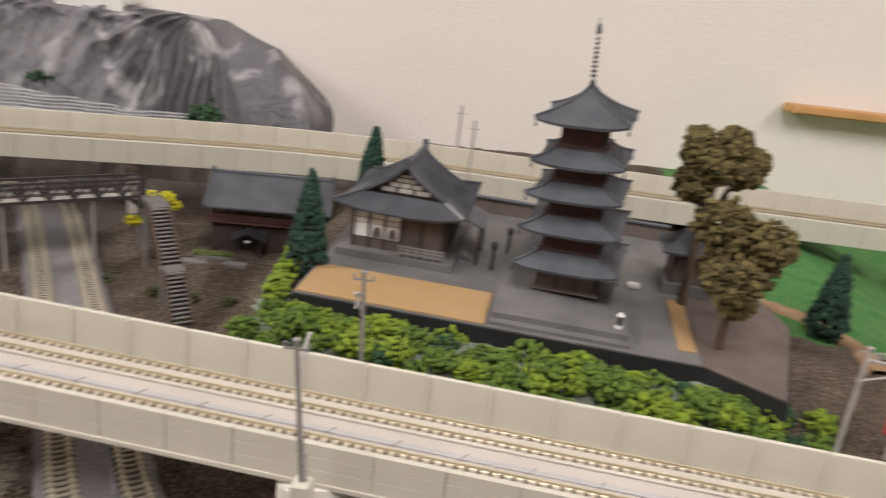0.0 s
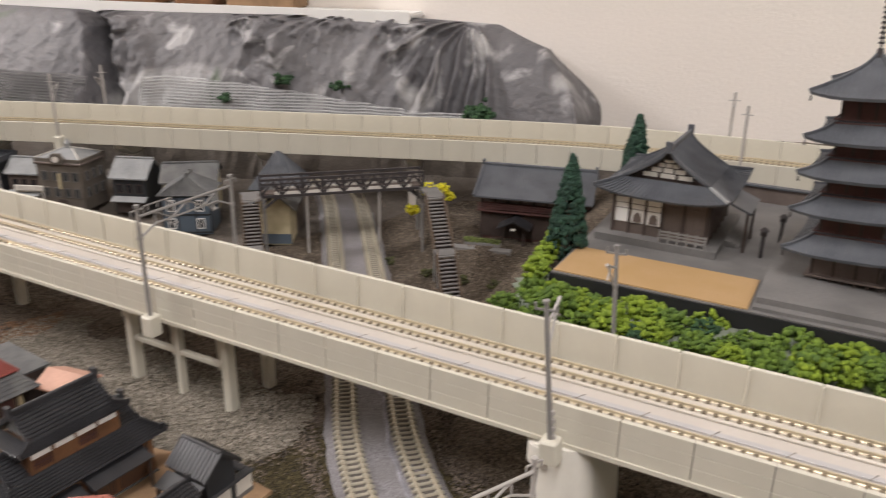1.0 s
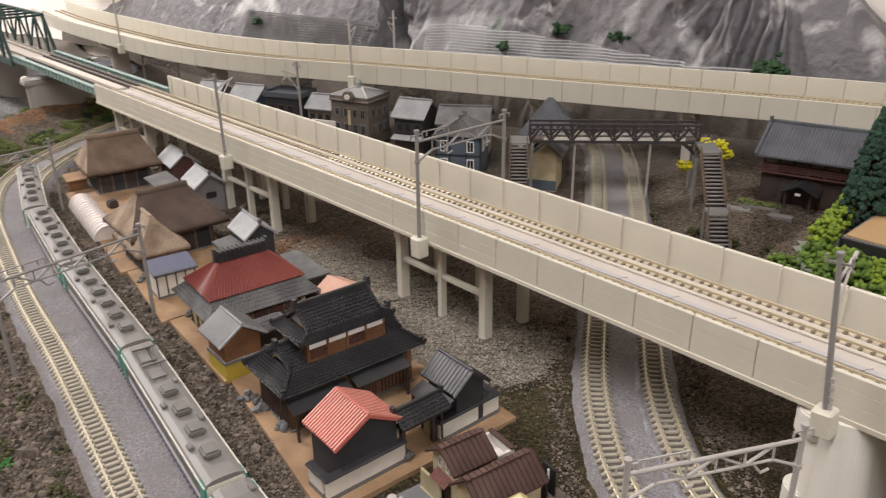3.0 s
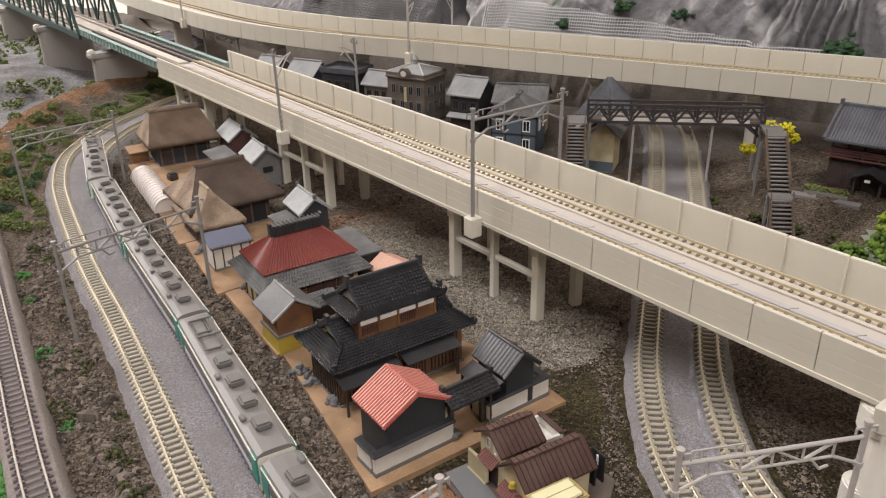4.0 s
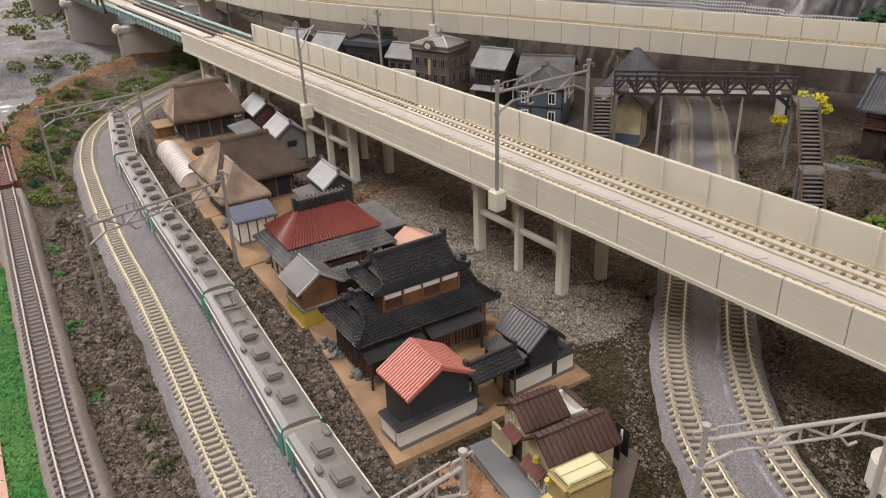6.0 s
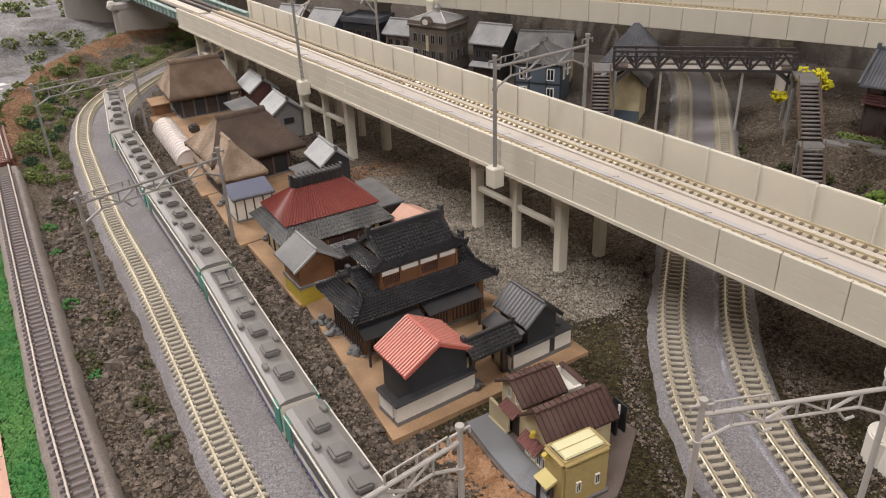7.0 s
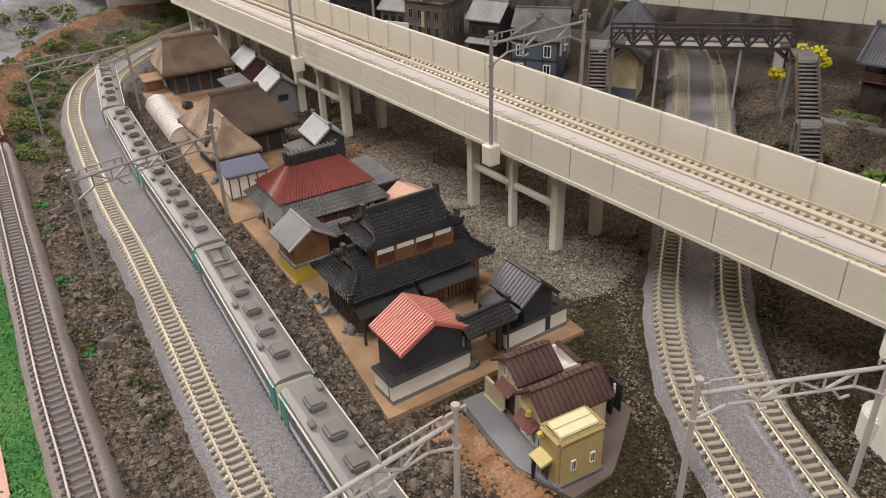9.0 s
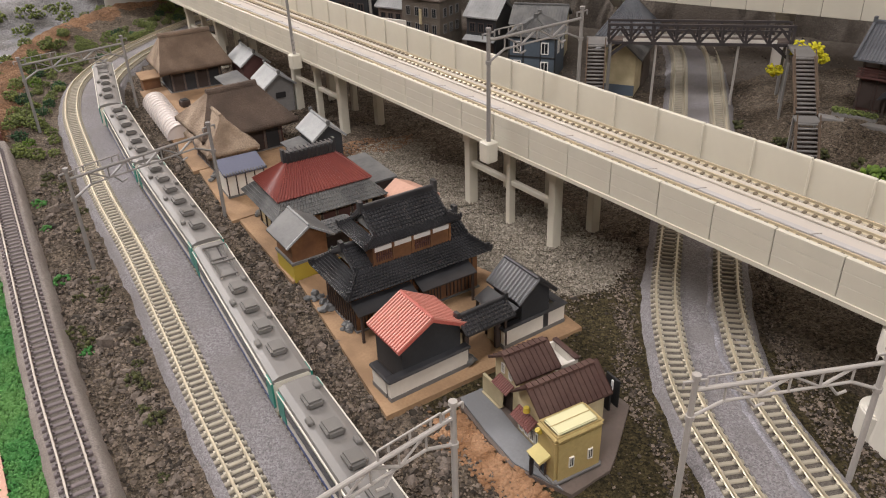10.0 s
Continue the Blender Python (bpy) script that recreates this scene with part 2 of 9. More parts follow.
def water_material():
    m = bpy.data.materials.new("water")
    m.use_nodes = True
    nt = m.node_tree
    b = nt.nodes["Principled BSDF"]
    n = nt.nodes.new("ShaderNodeTexNoise")
    n.inputs["Scale"].default_value = 45
    n.inputs["Detail"].default_value = 6
    tc = nt.nodes.new("ShaderNodeTexCoord")
    nt.links.new(tc.outputs["Object"], n.inputs["Vector"])
    r = nt.nodes.new("ShaderNodeValToRGB")
    r.color_ramp.elements[0].position, r.color_ramp.elements[1].position = 0.59, 0.66
    r.color_ramp.elements[0].color, r.color_ramp.elements[1].color = (0.085, 0.087, 0.098, 1), (0.6, 0.59, 0.585, 1)
    nt.links.new(n.outputs["Fac"], r.inputs[0])
    nt.links.new(r.outputs[0], b.inputs["Base Color"])
    b.inputs["Roughness"].default_value = 0.5
    bp = nt.nodes.new("ShaderNodeBump")
    bp.inputs["Strength"].default_value, bp.inputs["Distance"].default_value = 0.5, 0.002
    nt.links.new(n.outputs["Fac"], bp.inputs["Height"])
    nt.links.new(bp.outputs["Normal"], b.inputs["Normal"])
    return m


def lamp_material():
    m = bpy.data.materials.new("headlight")
    m.use_nodes = True
    b = m.node_tree.nodes["Principled BSDF"]
    b.inputs["Base Color"].default_value = (0.9, 1, 0.3, 1)
    b.inputs["Emission Color"].default_value = (0.8, 1.0, 0.15, 1)
    b.inputs["Emission Strength"].default_value = 2.0
    return m


def rock_material():
    """Crumpled grey paint with chalky white scuffs, mossy smears and darker hollows."""
    m = mat("rock", (0.155, 0.149, 0.153), 0.62, 0.25, 75, 6, 0.9, second=(0.11, 0.106, 0.112), depth=0.005)
    nt = m.node_tree
    b = nt.nodes["Principled BSDF"]
    tc = nt.nodes.new("ShaderNodeTexCoord")
    last = b.inputs["Base Color"].links[0].from_socket
    for scale, dist, lo, hi, c in ((5.5, 0.9, 0.58, 0.66, (0.50, 0.49, 0.48)), (9.0, 0.4, 0.64, 0.72, (0.085, 0.115, 0.07)), (16.0, 1.6, 0.58, 0.70, (0.42, 0.41, 0.41))):
        n = nt.nodes.new("ShaderNodeTexNoise")
        n.inputs["Scale"].default_value, n.inputs["Detail"].default_value, n.inputs["Distortion"].default_value = scale, 8, dist
        nt.links.new(tc.outputs["Object"], n.inputs["Vector"])
        r = nt.nodes.new("ShaderNodeValToRGB")
        r.color_ramp.elements[0].position, r.color_ramp.elements[1].position = lo, hi
        nt.links.new(n.outputs["Fac"], r.inputs[0])
        mx = nt.nodes.new("ShaderNodeMix")
        mx.data_type = "RGBA"
        mx.inputs[7].default_value = (*c, 1)
        nt.links.new(r.outputs[0], mx.inputs[0])
        nt.links.new(last, mx.inputs[6])
        last = mx.outputs[2]
    nt.links.new(last, b.inputs["Base Color"])
    return m


def terrain_material():
    """Crumbly soil: small grains of many tones, with gravel, red earth, moss and river bed as the ground's own cover says."""
    m = bpy.data.materials.new("terrain")
    m.use_nodes = True
    nt = m.node_tree
    b = nt.nodes["Principled BSDF"]

    def node(kind, **inputs):
        n = nt.nodes.new(kind)
        for k, v in inputs.items():
            n.inputs[k].default_value = v
        return n

    def math_node(op, a, c):
        n = nt.nodes.new("ShaderNodeMath")
        n.operation = op
        for i, v in enumerate((a, c)):
            if isinstance(v, float):
                n.inputs[i].default_value = v
            else:
                nt.links.new(v, n.inputs[i])
        return n.outputs[0]

    def mix(fac, a, c):
        n = nt.nodes.new("ShaderNodeMix")
        n.data_type = "RGBA"
        nt.links.new(fac, n.inputs[0])
        for i, v in ((6, a), (7, c)):
            if isinstance(v, tuple):
                n.inputs[i].default_value = (*v, 1)
            else:
                nt.links.new(v, n.inputs[i])
        return n.outputs[2]
    tc = nt.nodes.new("ShaderNodeTexCoord")
    cell, big = node("ShaderNodeTexVoronoi", Scale=950.0), node("ShaderNodeTexVoronoi", Scale=380.0)
    fine, wide = node("ShaderNodeTexNoise", Scale=260.0, Detail=5.0), node("ShaderNodeTexNoise", Scale=26.0, Detail=6.0)
    for n in (cell, big, fine, wide):
        nt.links.new(tc.outputs["Object"], n.inputs["Vector"])
    sep = nt.nodes.new("ShaderNodeSeparateColor")
    nt.links.new(cell.outputs["Color"], sep.inputs[0])
    tone = math_node("MULTIPLY", sep.outputs[0], math_node("MULTIPLY", fine.outputs["Fac"], 1.9))
    att = nt.nodes.new("ShaderNodeAttribute")
    att.attribute_name = "cover"
    share = nt.nodes.new("ShaderNodeSeparateColor")
    nt.links.new(att.outputs["Color"], share.inputs[0])
    kinds = (((0.045, 0.035, 0.026), (0.20, 0.16, 0.122)), ((0.07, 0.06, 0.047), (0.30, 0.27, 0.22)), ((0.11, 0.058, 0.03), (0.32, 0.185, 0.105)),
             ((0.016, 0.013, 0.006), (0.098, 0.078, 0.036)), ((0.10, 0.10, 0.105), (0.31, 0.305, 0.31)))
    col = mix(tone, *kinds[0])
    for w, (lo, hi) in zip((share.outputs[0], share.outputs[1], share.outputs[2], att.outputs["Alpha"]), kinds[1:]):
        rough_edge = math_node("ADD", w, math_node("MULTIPLY", math_node("SUBTRACT", fine.outputs["Fac"], 0.5), 1.6))
        ramp = nt.nodes.new("ShaderNodeValToRGB")
        ramp.color_ramp.elements[0].position, ramp.color_ramp.elements[1].position = 0.38, 0.62
        nt.links.new(rough_edge, ramp.inputs[0])
        col = mix(ramp.outputs[0], col, mix(tone, lo, hi))
    stain = nt.nodes.new("ShaderNodeValToRGB")
    stain.color_ramp.elements[0].position, stain.color_ramp.elements[1].position = 0.3, 0.7
    stain.color_ramp.elements[0].color, stain.color_ramp.elements[1].color = (0.62, 0.6, 0.55, 1), (1.2, 1.2, 1.2, 1)
    nt.links.new(wide.outputs["Fac"], stain.inputs[0])
    mul = nt.nodes.new("ShaderNodeMix")
    mul.data_type, mul.blend_type = "RGBA", "MULTIPLY"
    mul.inputs[0].default_value = 1.0
    nt.links.new(col, mul.inputs[6])
    nt.links.new(stain.outputs[0], mul.inputs[7])
    nt.links.new(mul.outputs[2], b.inputs["Base Color"])
    b.inputs["Roughness"].default_value, b.inputs["Specular IOR Level"].default_value = 0.95, 0.25
    relief = math_node("ADD", math_node("MULTIPLY", math_node("ADD", cell.outputs["Distance"], big.outputs["Distance"]), -0.7), math_node("MULTIPLY", fine.outputs["Fac"], 1.5))
    bp = node("ShaderNodeBump", Strength=1.0, Distance=0.0016)
    nt.links.new(relief, bp.inputs["Height"])
    nt.links.new(bp.outputs["Normal"], b.inputs["Normal"])
    return m


M["terrain"] = terrain_material()
M["rock"] = rock_material()
M["film"], M["water"], M["headlight"] = plain_glass(), water_material(), lamp_material()


# ---- building helpers ----
def to_object(name, bm, material, smooth=False):
    bmesh.ops.recalc_face_normals(bm, faces=bm.faces)
    me = bpy.data.meshes.new(name)
    bm.to_mesh(me)
    bm.free()
    for m in material if isinstance(material, (list, tuple)) else [material]:
        me.materials.append(M[m] if isinstance(m, str) else m)
    if smooth:
        for p in me.polygons:
            p.use_smooth = True
    return new(name, me)


def part(name, bm, material, parent, label="", smooth=False):
    ob = to_object(name, bm, material, smooth)
    ob.parent = parent
    if label:
        ob["label"] = label
    return ob


def piece(name, me, parent, m):
    """An object of its own on a shared mesh."""
    ob = new(name, me)
    ob.parent = parent
    ob.matrix_basis = m
    return ob


def thing(name, label, category, m=None, group="", kind=""):
    ob = new(name)
    ob.empty_display_size = 0.01
    if m is not None:
        ob.matrix_world = m
    return tagged(ob, label, category, group, kind)


def box(bm, x0, x1, y0, y1, z0, z1, m=None):
    vs = [bm.verts.new((x, y, z)) for z in (z0, z1) for x, y in ((x0, y0), (x1, y0), (x1, y1), (x0, y1))]
    fs = [(3, 2, 1, 0), (4, 5, 6, 7), (0, 1, 5, 4), (1, 2, 6, 5), (2, 3, 7, 6), (3, 0, 4, 7)]
    out = [bm.faces.new([vs[i] for i in f]) for f in fs]
    if m is not None:
        for v in vs:
            v.co = m @ v.co
    return out


def boxes(*rows):
    bm = bmesh.new()
    for r in rows:
        box(bm, *r)
    return bm


def soft_box(x0, x1, y0, y1, z0, z1, r=0.0006, seg=2):
    bm = boxes((x0, x1, y0, y1, z0, z1))
    bmesh.ops.bevel(bm, geom=bm.edges[:], offset=r, segments=seg, affect="EDGES")
    return bm


def prism(bm, poly, z0, z1):
    lo = [bm.verts.new((x, y, z0)) for x, y in poly]
    hi = [bm.verts.new((x, y, z1)) for x, y in poly]
    bm.faces.new(lo[::-1])
    bm.faces.new(hi)
    for i in range(len(poly)):
        j = (i + 1) % len(poly)
        bm.faces.new((lo[i], lo[j], hi[j], hi[i]))
    return bm


def rod(bm, a, b, r, seg=8, r2=None):
    a, b = Vector(a), Vector(b)
    q = (b - a).to_track_quat("Z", "Y").to_matrix()
    r2 = r if r2 is None else r2
    rings = []
    for p, rr in ((a, r), (b, r2)):
        rings.append([bm.verts.new(p + q @ Vector((rr * math.cos(2 * math.pi * k / seg), rr * math.sin(2 * math.pi * k / seg), 0))) for k in range(seg)])
    for k in range(seg):
        j = (k + 1) % seg
        bm.faces.new((rings[0][k], rings[0][j], rings[1][j], rings[1][k]))
    bm.faces.new(rings[0][::-1])
    bm.faces.new(rings[1])
    return bm


def beam(bm, a, b, w, h):
    """A square bar from a to b."""
    a, b = Vector(a), Vector(b)
    d = (b - a).normalized()
    side = d.cross(Vector((0, 0, 1)))
    side = side.normalized() if side.length > 1e-4 else Vector((1, 0, 0))
    up = side.cross(d)
    vs = [bm.verts.new(p + side * (sx * w / 2) + up * (sz * h / 2)) for p in (a, b) for sx, sz in ((-1, -1), (1, -1), (1, 1), (-1, 1))]
    for f in ((3, 2, 1, 0), (4, 5, 6, 7), (0, 1, 5, 4), (1, 2, 6, 5), (2, 3, 7, 6), (3, 0, 4, 7)):
        bm.faces.new([vs[i] for i in f])
    return bm


def smooth(x):
    x = min(1.0, max(0.0, x))
    return x * x * (3 - 2 * x)


def spline(points, step):
    """Evenly spaced places (x, y) and headings along a smooth line through the points."""
    P = [np.array(p, float) for p in points]
    P = [2 * P[0] - P[1]] + P + [2 * P[-1] - P[-2]]
    dense = []
    for i in range(1, len(P) - 2):
        a, b, c, d = P[i - 1], P[i], P[i + 1], P[i + 2]
        for k in range(40):
            t = k / 40
            dense.append(0.5 * (2 * b + (c - a) * t + (2 * a - 5 * b + 4 * c - d) * t * t + (3 * b - a - 3 * c + d) * t ** 3))
    dense.append(P[-2])
    dense = np.array(dense)
    seg = np.linalg.norm(np.diff(dense, axis=0), axis=1)
    cum = np.r_[0, np.cumsum(seg)]
    n = max(2, int(cum[-1] / step) + 1)
    s = np.arange(n) * step
    xy = np.stack([np.interp(s, cum, dense[:, 0]), np.interp(s, cum, dense[:, 1])], 1)
    dx = np.gradient(xy[:, 0]), np.gradient(xy[:, 1])
    return xy, np.arctan2(dx[1], dx[0])


def sweep(bm, xy, heading, profile, zs=None):
    """A closed profile of (offset to the left, height) carried along a line."""
    rings = []
    for i, ((x, y), a) in enumerate(zip(xy, heading)):
        lx, ly = -math.sin(a), math.cos(a)
        z = 0 if zs is None else zs[i]
        rings.append([bm.verts.new((x + lx * o, y + ly * o, z + h)) for o, h in profile])
    n = len(profile)
    for r0, r1 in zip(rings, rings[1:]):
        for k in range(n):
            j = (k + 1) % n
            bm.faces.new((r0[k], r0[j], r1[j], r1[k]))
    bm.faces.new(rings[0][::-1])
    bm.faces.new(rings[-1])
    return bm


# the viaduct's own plan: s along it towards the camera, o across it away from the village
TURN = math.degrees(math.atan2(-0.809, 0.588))


def V(s, o):
    return 0.0287 + 0.588 * s + 0.809 * o, 0.4363 - 0.809 * s + 0.588 * o


def at(x, y, z=0.0, turn=TURN):
    return pose(x, y, z, 0, 0, turn)


def atV(s, o, z=0.0, turn=0.0):
    x, y = V(s, o)
    return pose(x, y, z, 0, 0, TURN + turn)


def rib_slope(bm, a, b, c, d, pitch, w, h, rows=0):
    """Ribs down a roof face from the ridge a-b to the eave d-c, with courses across it."""
    a, b, c, d = (Vector(v) for v in (a, b, c, d))
    nrm = (b - a).cross(d - a).normalized()
    if nrm.z < 0:
        nrm = -nrm
    n = max(2, int(max((b - a).length, (c - d).length) / pitch))
    for i in range(n + 1):
        t = i / n
        p, q = a.lerp(b, t), d.lerp(c, t)
        e = (c - d).normalized() * w / 2
        vs = [bm.verts.new(v) for v in (p - e, p + e, q + e, q - e, p + nrm * h, q + nrm * h)]
        bm.faces.new((vs[0], vs[3], vs[5], vs[4]))
        bm.faces.new((vs[1], vs[4], vs[5], vs[2]))
        bm.faces.new((vs[3], vs[2], vs[5]))
    for r in range(1, rows + 1):
        t = r / (rows + 1)
        p, q = a.lerp(d, t) + nrm * h * 0.45, b.lerp(c, t) + nrm * h * 0.45
        beam(bm, p, q, h * 0.9, h * 0.8)
    return bm


def slab_face(bm, pts, thick):
    """A roof face with thickness."""
    pts = [Vector(p) for p in pts]
    nrm = (pts[1] - pts[0]).cross(pts[-1] - pts[0]).normalized()
    if nrm.z < 0:
        nrm = -nrm
    lo = [bm.verts.new(p - nrm * thick) for p in pts]
    hi = [bm.verts.new(p) for p in pts]
    bm.faces.new(hi)
    bm.faces.new(lo[::-1])
    for i in range(len(pts)):
        j = (i + 1) % len(pts)
        bm.faces.new((lo[i], lo[j], hi[j], hi[i]))
    return bm


def roof_part(name, bms, material, parent, label="", m=None):
    """A roof and, as one part of its own, its many small ribs."""
    bmesh.ops.remove_doubles(bms[0], verts=bms[0].verts[:], dist=2e-5)
    ob = part(name, bms[0], material, parent, label)
    obs = [ob]
    if len(bms[1].verts):
        obs.append(tagged(part(name + "_tiling", bms[1], material, parent), kind="stuff"))
    else:
        bms[1].free()
    for o in obs:
        if m is not None:
            o.matrix_basis = m
    return ob


def tube(bm, pts, w, h):
    """A square bar bent along the points."""
    pts = [Vector(p) for p in pts]
    rings = []
    for i, p in enumerate(pts):
        d = (pts[min(i + 1, len(pts) - 1)] - pts[max(i - 1, 0)]).normalized()
        side = d.cross(Vector((0, 0, 1)))
        side = side.normalized() if side.length > 1e-4 else Vector((1, 0, 0))
        up = side.cross(d)
        rings.append([bm.verts.new(p + side * (a * w / 2) + up * (b * h / 2)) for a, b in ((-1, -1), (1, -1), (1, 1), (-1, 1))])
    for r0, r1 in zip(rings, rings[1:]):
        for k in range(4):
            bm.faces.new((r0[k], r0[(k + 1) % 4], r1[(k + 1) % 4], r1[k]))
    bm.faces.new(rings[0][::-1])
    bm.faces.new(rings[-1])
    return bm


def gable_roof(L, W, ze, zr, thick=0.0012, pitch=0.0, rib=(0.0009, 0.0006), rows=0):
    """Ridge along x: the two slopes as one folded sheet, and the ribs on them."""
    bm, ribs = bmesh.new(), bmesh.new()
    sec = [(-W / 2, ze), (0, zr), (W / 2, ze), (W / 2, ze - thick), (0, zr - thick * 1.15), (-W / 2, ze - thick)]
    A = [bm.verts.new((-L / 2, y, z)) for y, z in sec]
    B = [bm.verts.new((L / 2, y, z)) for y, z in sec]
    for X in (A, B):
        bm.faces.new((X[0], X[1], X[4], X[5]))
        bm.faces.new((X[1], X[2], X[3], X[4]))
    for i in range(6):
        bm.faces.new((A[i], B[i], B[(i + 1) % 6], A[(i + 1) % 6]))
    if pitch:
        for sg in (-1, 1):
            rib_slope(ribs, (-L / 2, 0, zr), (L / 2, 0, zr), (L / 2, sg * W / 2, ze), (-L / 2, sg * W / 2, ze), pitch, rib[0], rib[1], rows)
    return bm, ribs


def hip_roof(L, W, ze, zr, ridge, thick=0.0015, pitch=0.0, rib=(0.0009, 0.0006), rows=0, sides="fblr", curve=0.0):
    """Ridge along x, hipped ends. sides: front is -y, back +y, left -x, right +x."""
    bm, ribs = bmesh.new(), bmesh.new()
    r = ridge / 2
    faces = dict(
        f=((-r, 0, zr), (r, 0, zr), (L / 2, -W / 2, ze), (-L / 2, -W / 2, ze)),
        b=((-r, 0, zr), (r, 0, zr), (L / 2, W / 2, ze), (-L / 2, W / 2, ze)),
        l=((-r, -1e-4, zr), (-r, 1e-4, zr), (-L / 2, W / 2, ze), (-L / 2, -W / 2, ze)),
        r=((r, -1e-4, zr), (r, 1e-4, zr), (L / 2, W / 2, ze), (L / 2, -W / 2, ze)))
    for k in sides:
        q = faces[k]
        if curve:
            steps = 5
            for i in range(steps):
                t0, t1 = i / steps, (i + 1) / steps

                def pt(p, e, t):
                    v = Vector(p).lerp(Vector(e), t)
                    v.z -= curve * 4 * t * (1 - t) * (zr - ze) * 0.5
                    return v
                face = (pt(q[0], q[3], t0), pt(q[1], q[2], t0), pt(q[1], q[2], t1), pt(q[0], q[3], t1))
                slab_face(bm, face, thick)
                if pitch:
                    rib_slope(ribs, *face, pitch, rib[0], rib[1], 0)
        else:
            slab_face(bm, q, thick)
            if pitch:
                rib_slope(ribs, *q, pitch, rib[0], rib[1], rows)
    return bm, ribs


def gable_wall(L, W, z0, ze, zr, inset=0.0):
    """A walled body with gable ends at x = -L/2 and L/2."""
    bm = bmesh.new()
    sec = [(-W / 2, z0), (W / 2, z0), (W / 2, ze), (0, zr), (-W / 2, ze)]
    A = [bm.verts.new((-L / 2, y, z)) for y, z in sec]
    B = [bm.verts.new((L / 2, y, z)) for y, z in sec]
    bm.faces.new(A)
    bm.faces.new(B[::-1])
    for i in range(5):
        j = (i + 1) % 5
        bm.faces.new((A[i], B[i], B[j], A[j]))
    return bm


def ridge_cap(x0, x1, y, z, w=0.0016, h=0.0016, knob=True):
    bm = boxes((x0, x1, y - w / 2, y + w / 2, z - h * 0.4, z + h))
    bmesh.ops.bevel(bm, geom=bm.edges[:], offset=w * 0.25, segments=1, affect="EDGES")
    if knob:
        for x in (x0, x1):
            box(bm, x - w * 0.5, x + w * 0.5, y - w * 0.8, y + w * 0.8, z - h * 0.6, z + h * 1.9)
    return bm


def window(parent, x, y, z, w, h, face, frame_mat="grey_wood", pane="glass_dark", bars=1, label=""):
    """A framed window on a wall: face is the way it looks, '-y', '+y', '-x' or '+x'."""
    along = (1, 0) if "y" in face else (0, 1)
    sg = -1 if face[0] == "-" else 1
    out = (0, sg) if "y" in face else (sg, 0)

    def bx(bm, u0, u1, z0, z1, d0, d1):
        xs = sorted((x + along[0] * u0 + out[0] * d0, x + along[0] * u1 + out[0] * d1))
        ys = sorted((y + along[1] * u0 + out[1] * d0, y + along[1] * u1 + out[1] * d1))
        box(bm, xs[0], xs[1], ys[0], ys[1], z0, z1)
    t = min(w, h) * 0.12
    bm = bmesh.new()
    for u0, u1, a, b in ((-w / 2, w / 2, z, z + t), (-w / 2, w / 2, z + h - t, z + h), (-w / 2, -w / 2 + t, z + t, z + h - t), (w / 2 - t, w / 2, z + t, z + h - t)):
        bx(bm, u0, u1, a, b, -0.0003, 0.0007)
    for i in range(bars):
        u = -w / 2 + w * (i + 1) / (bars + 1)
        bx(bm, u - t * 0.3, u + t * 0.3, z + t, z + h - t, -0.0003, 0.0006)
    f = part("window", bm, frame_mat, parent, label)
    bm = bmesh.new()
    bx(bm, -w / 2 + t, w / 2 - t, z + t, z + h - t, -0.0003, 0.0003)
    part("pane", bm, pane, f)
    return f


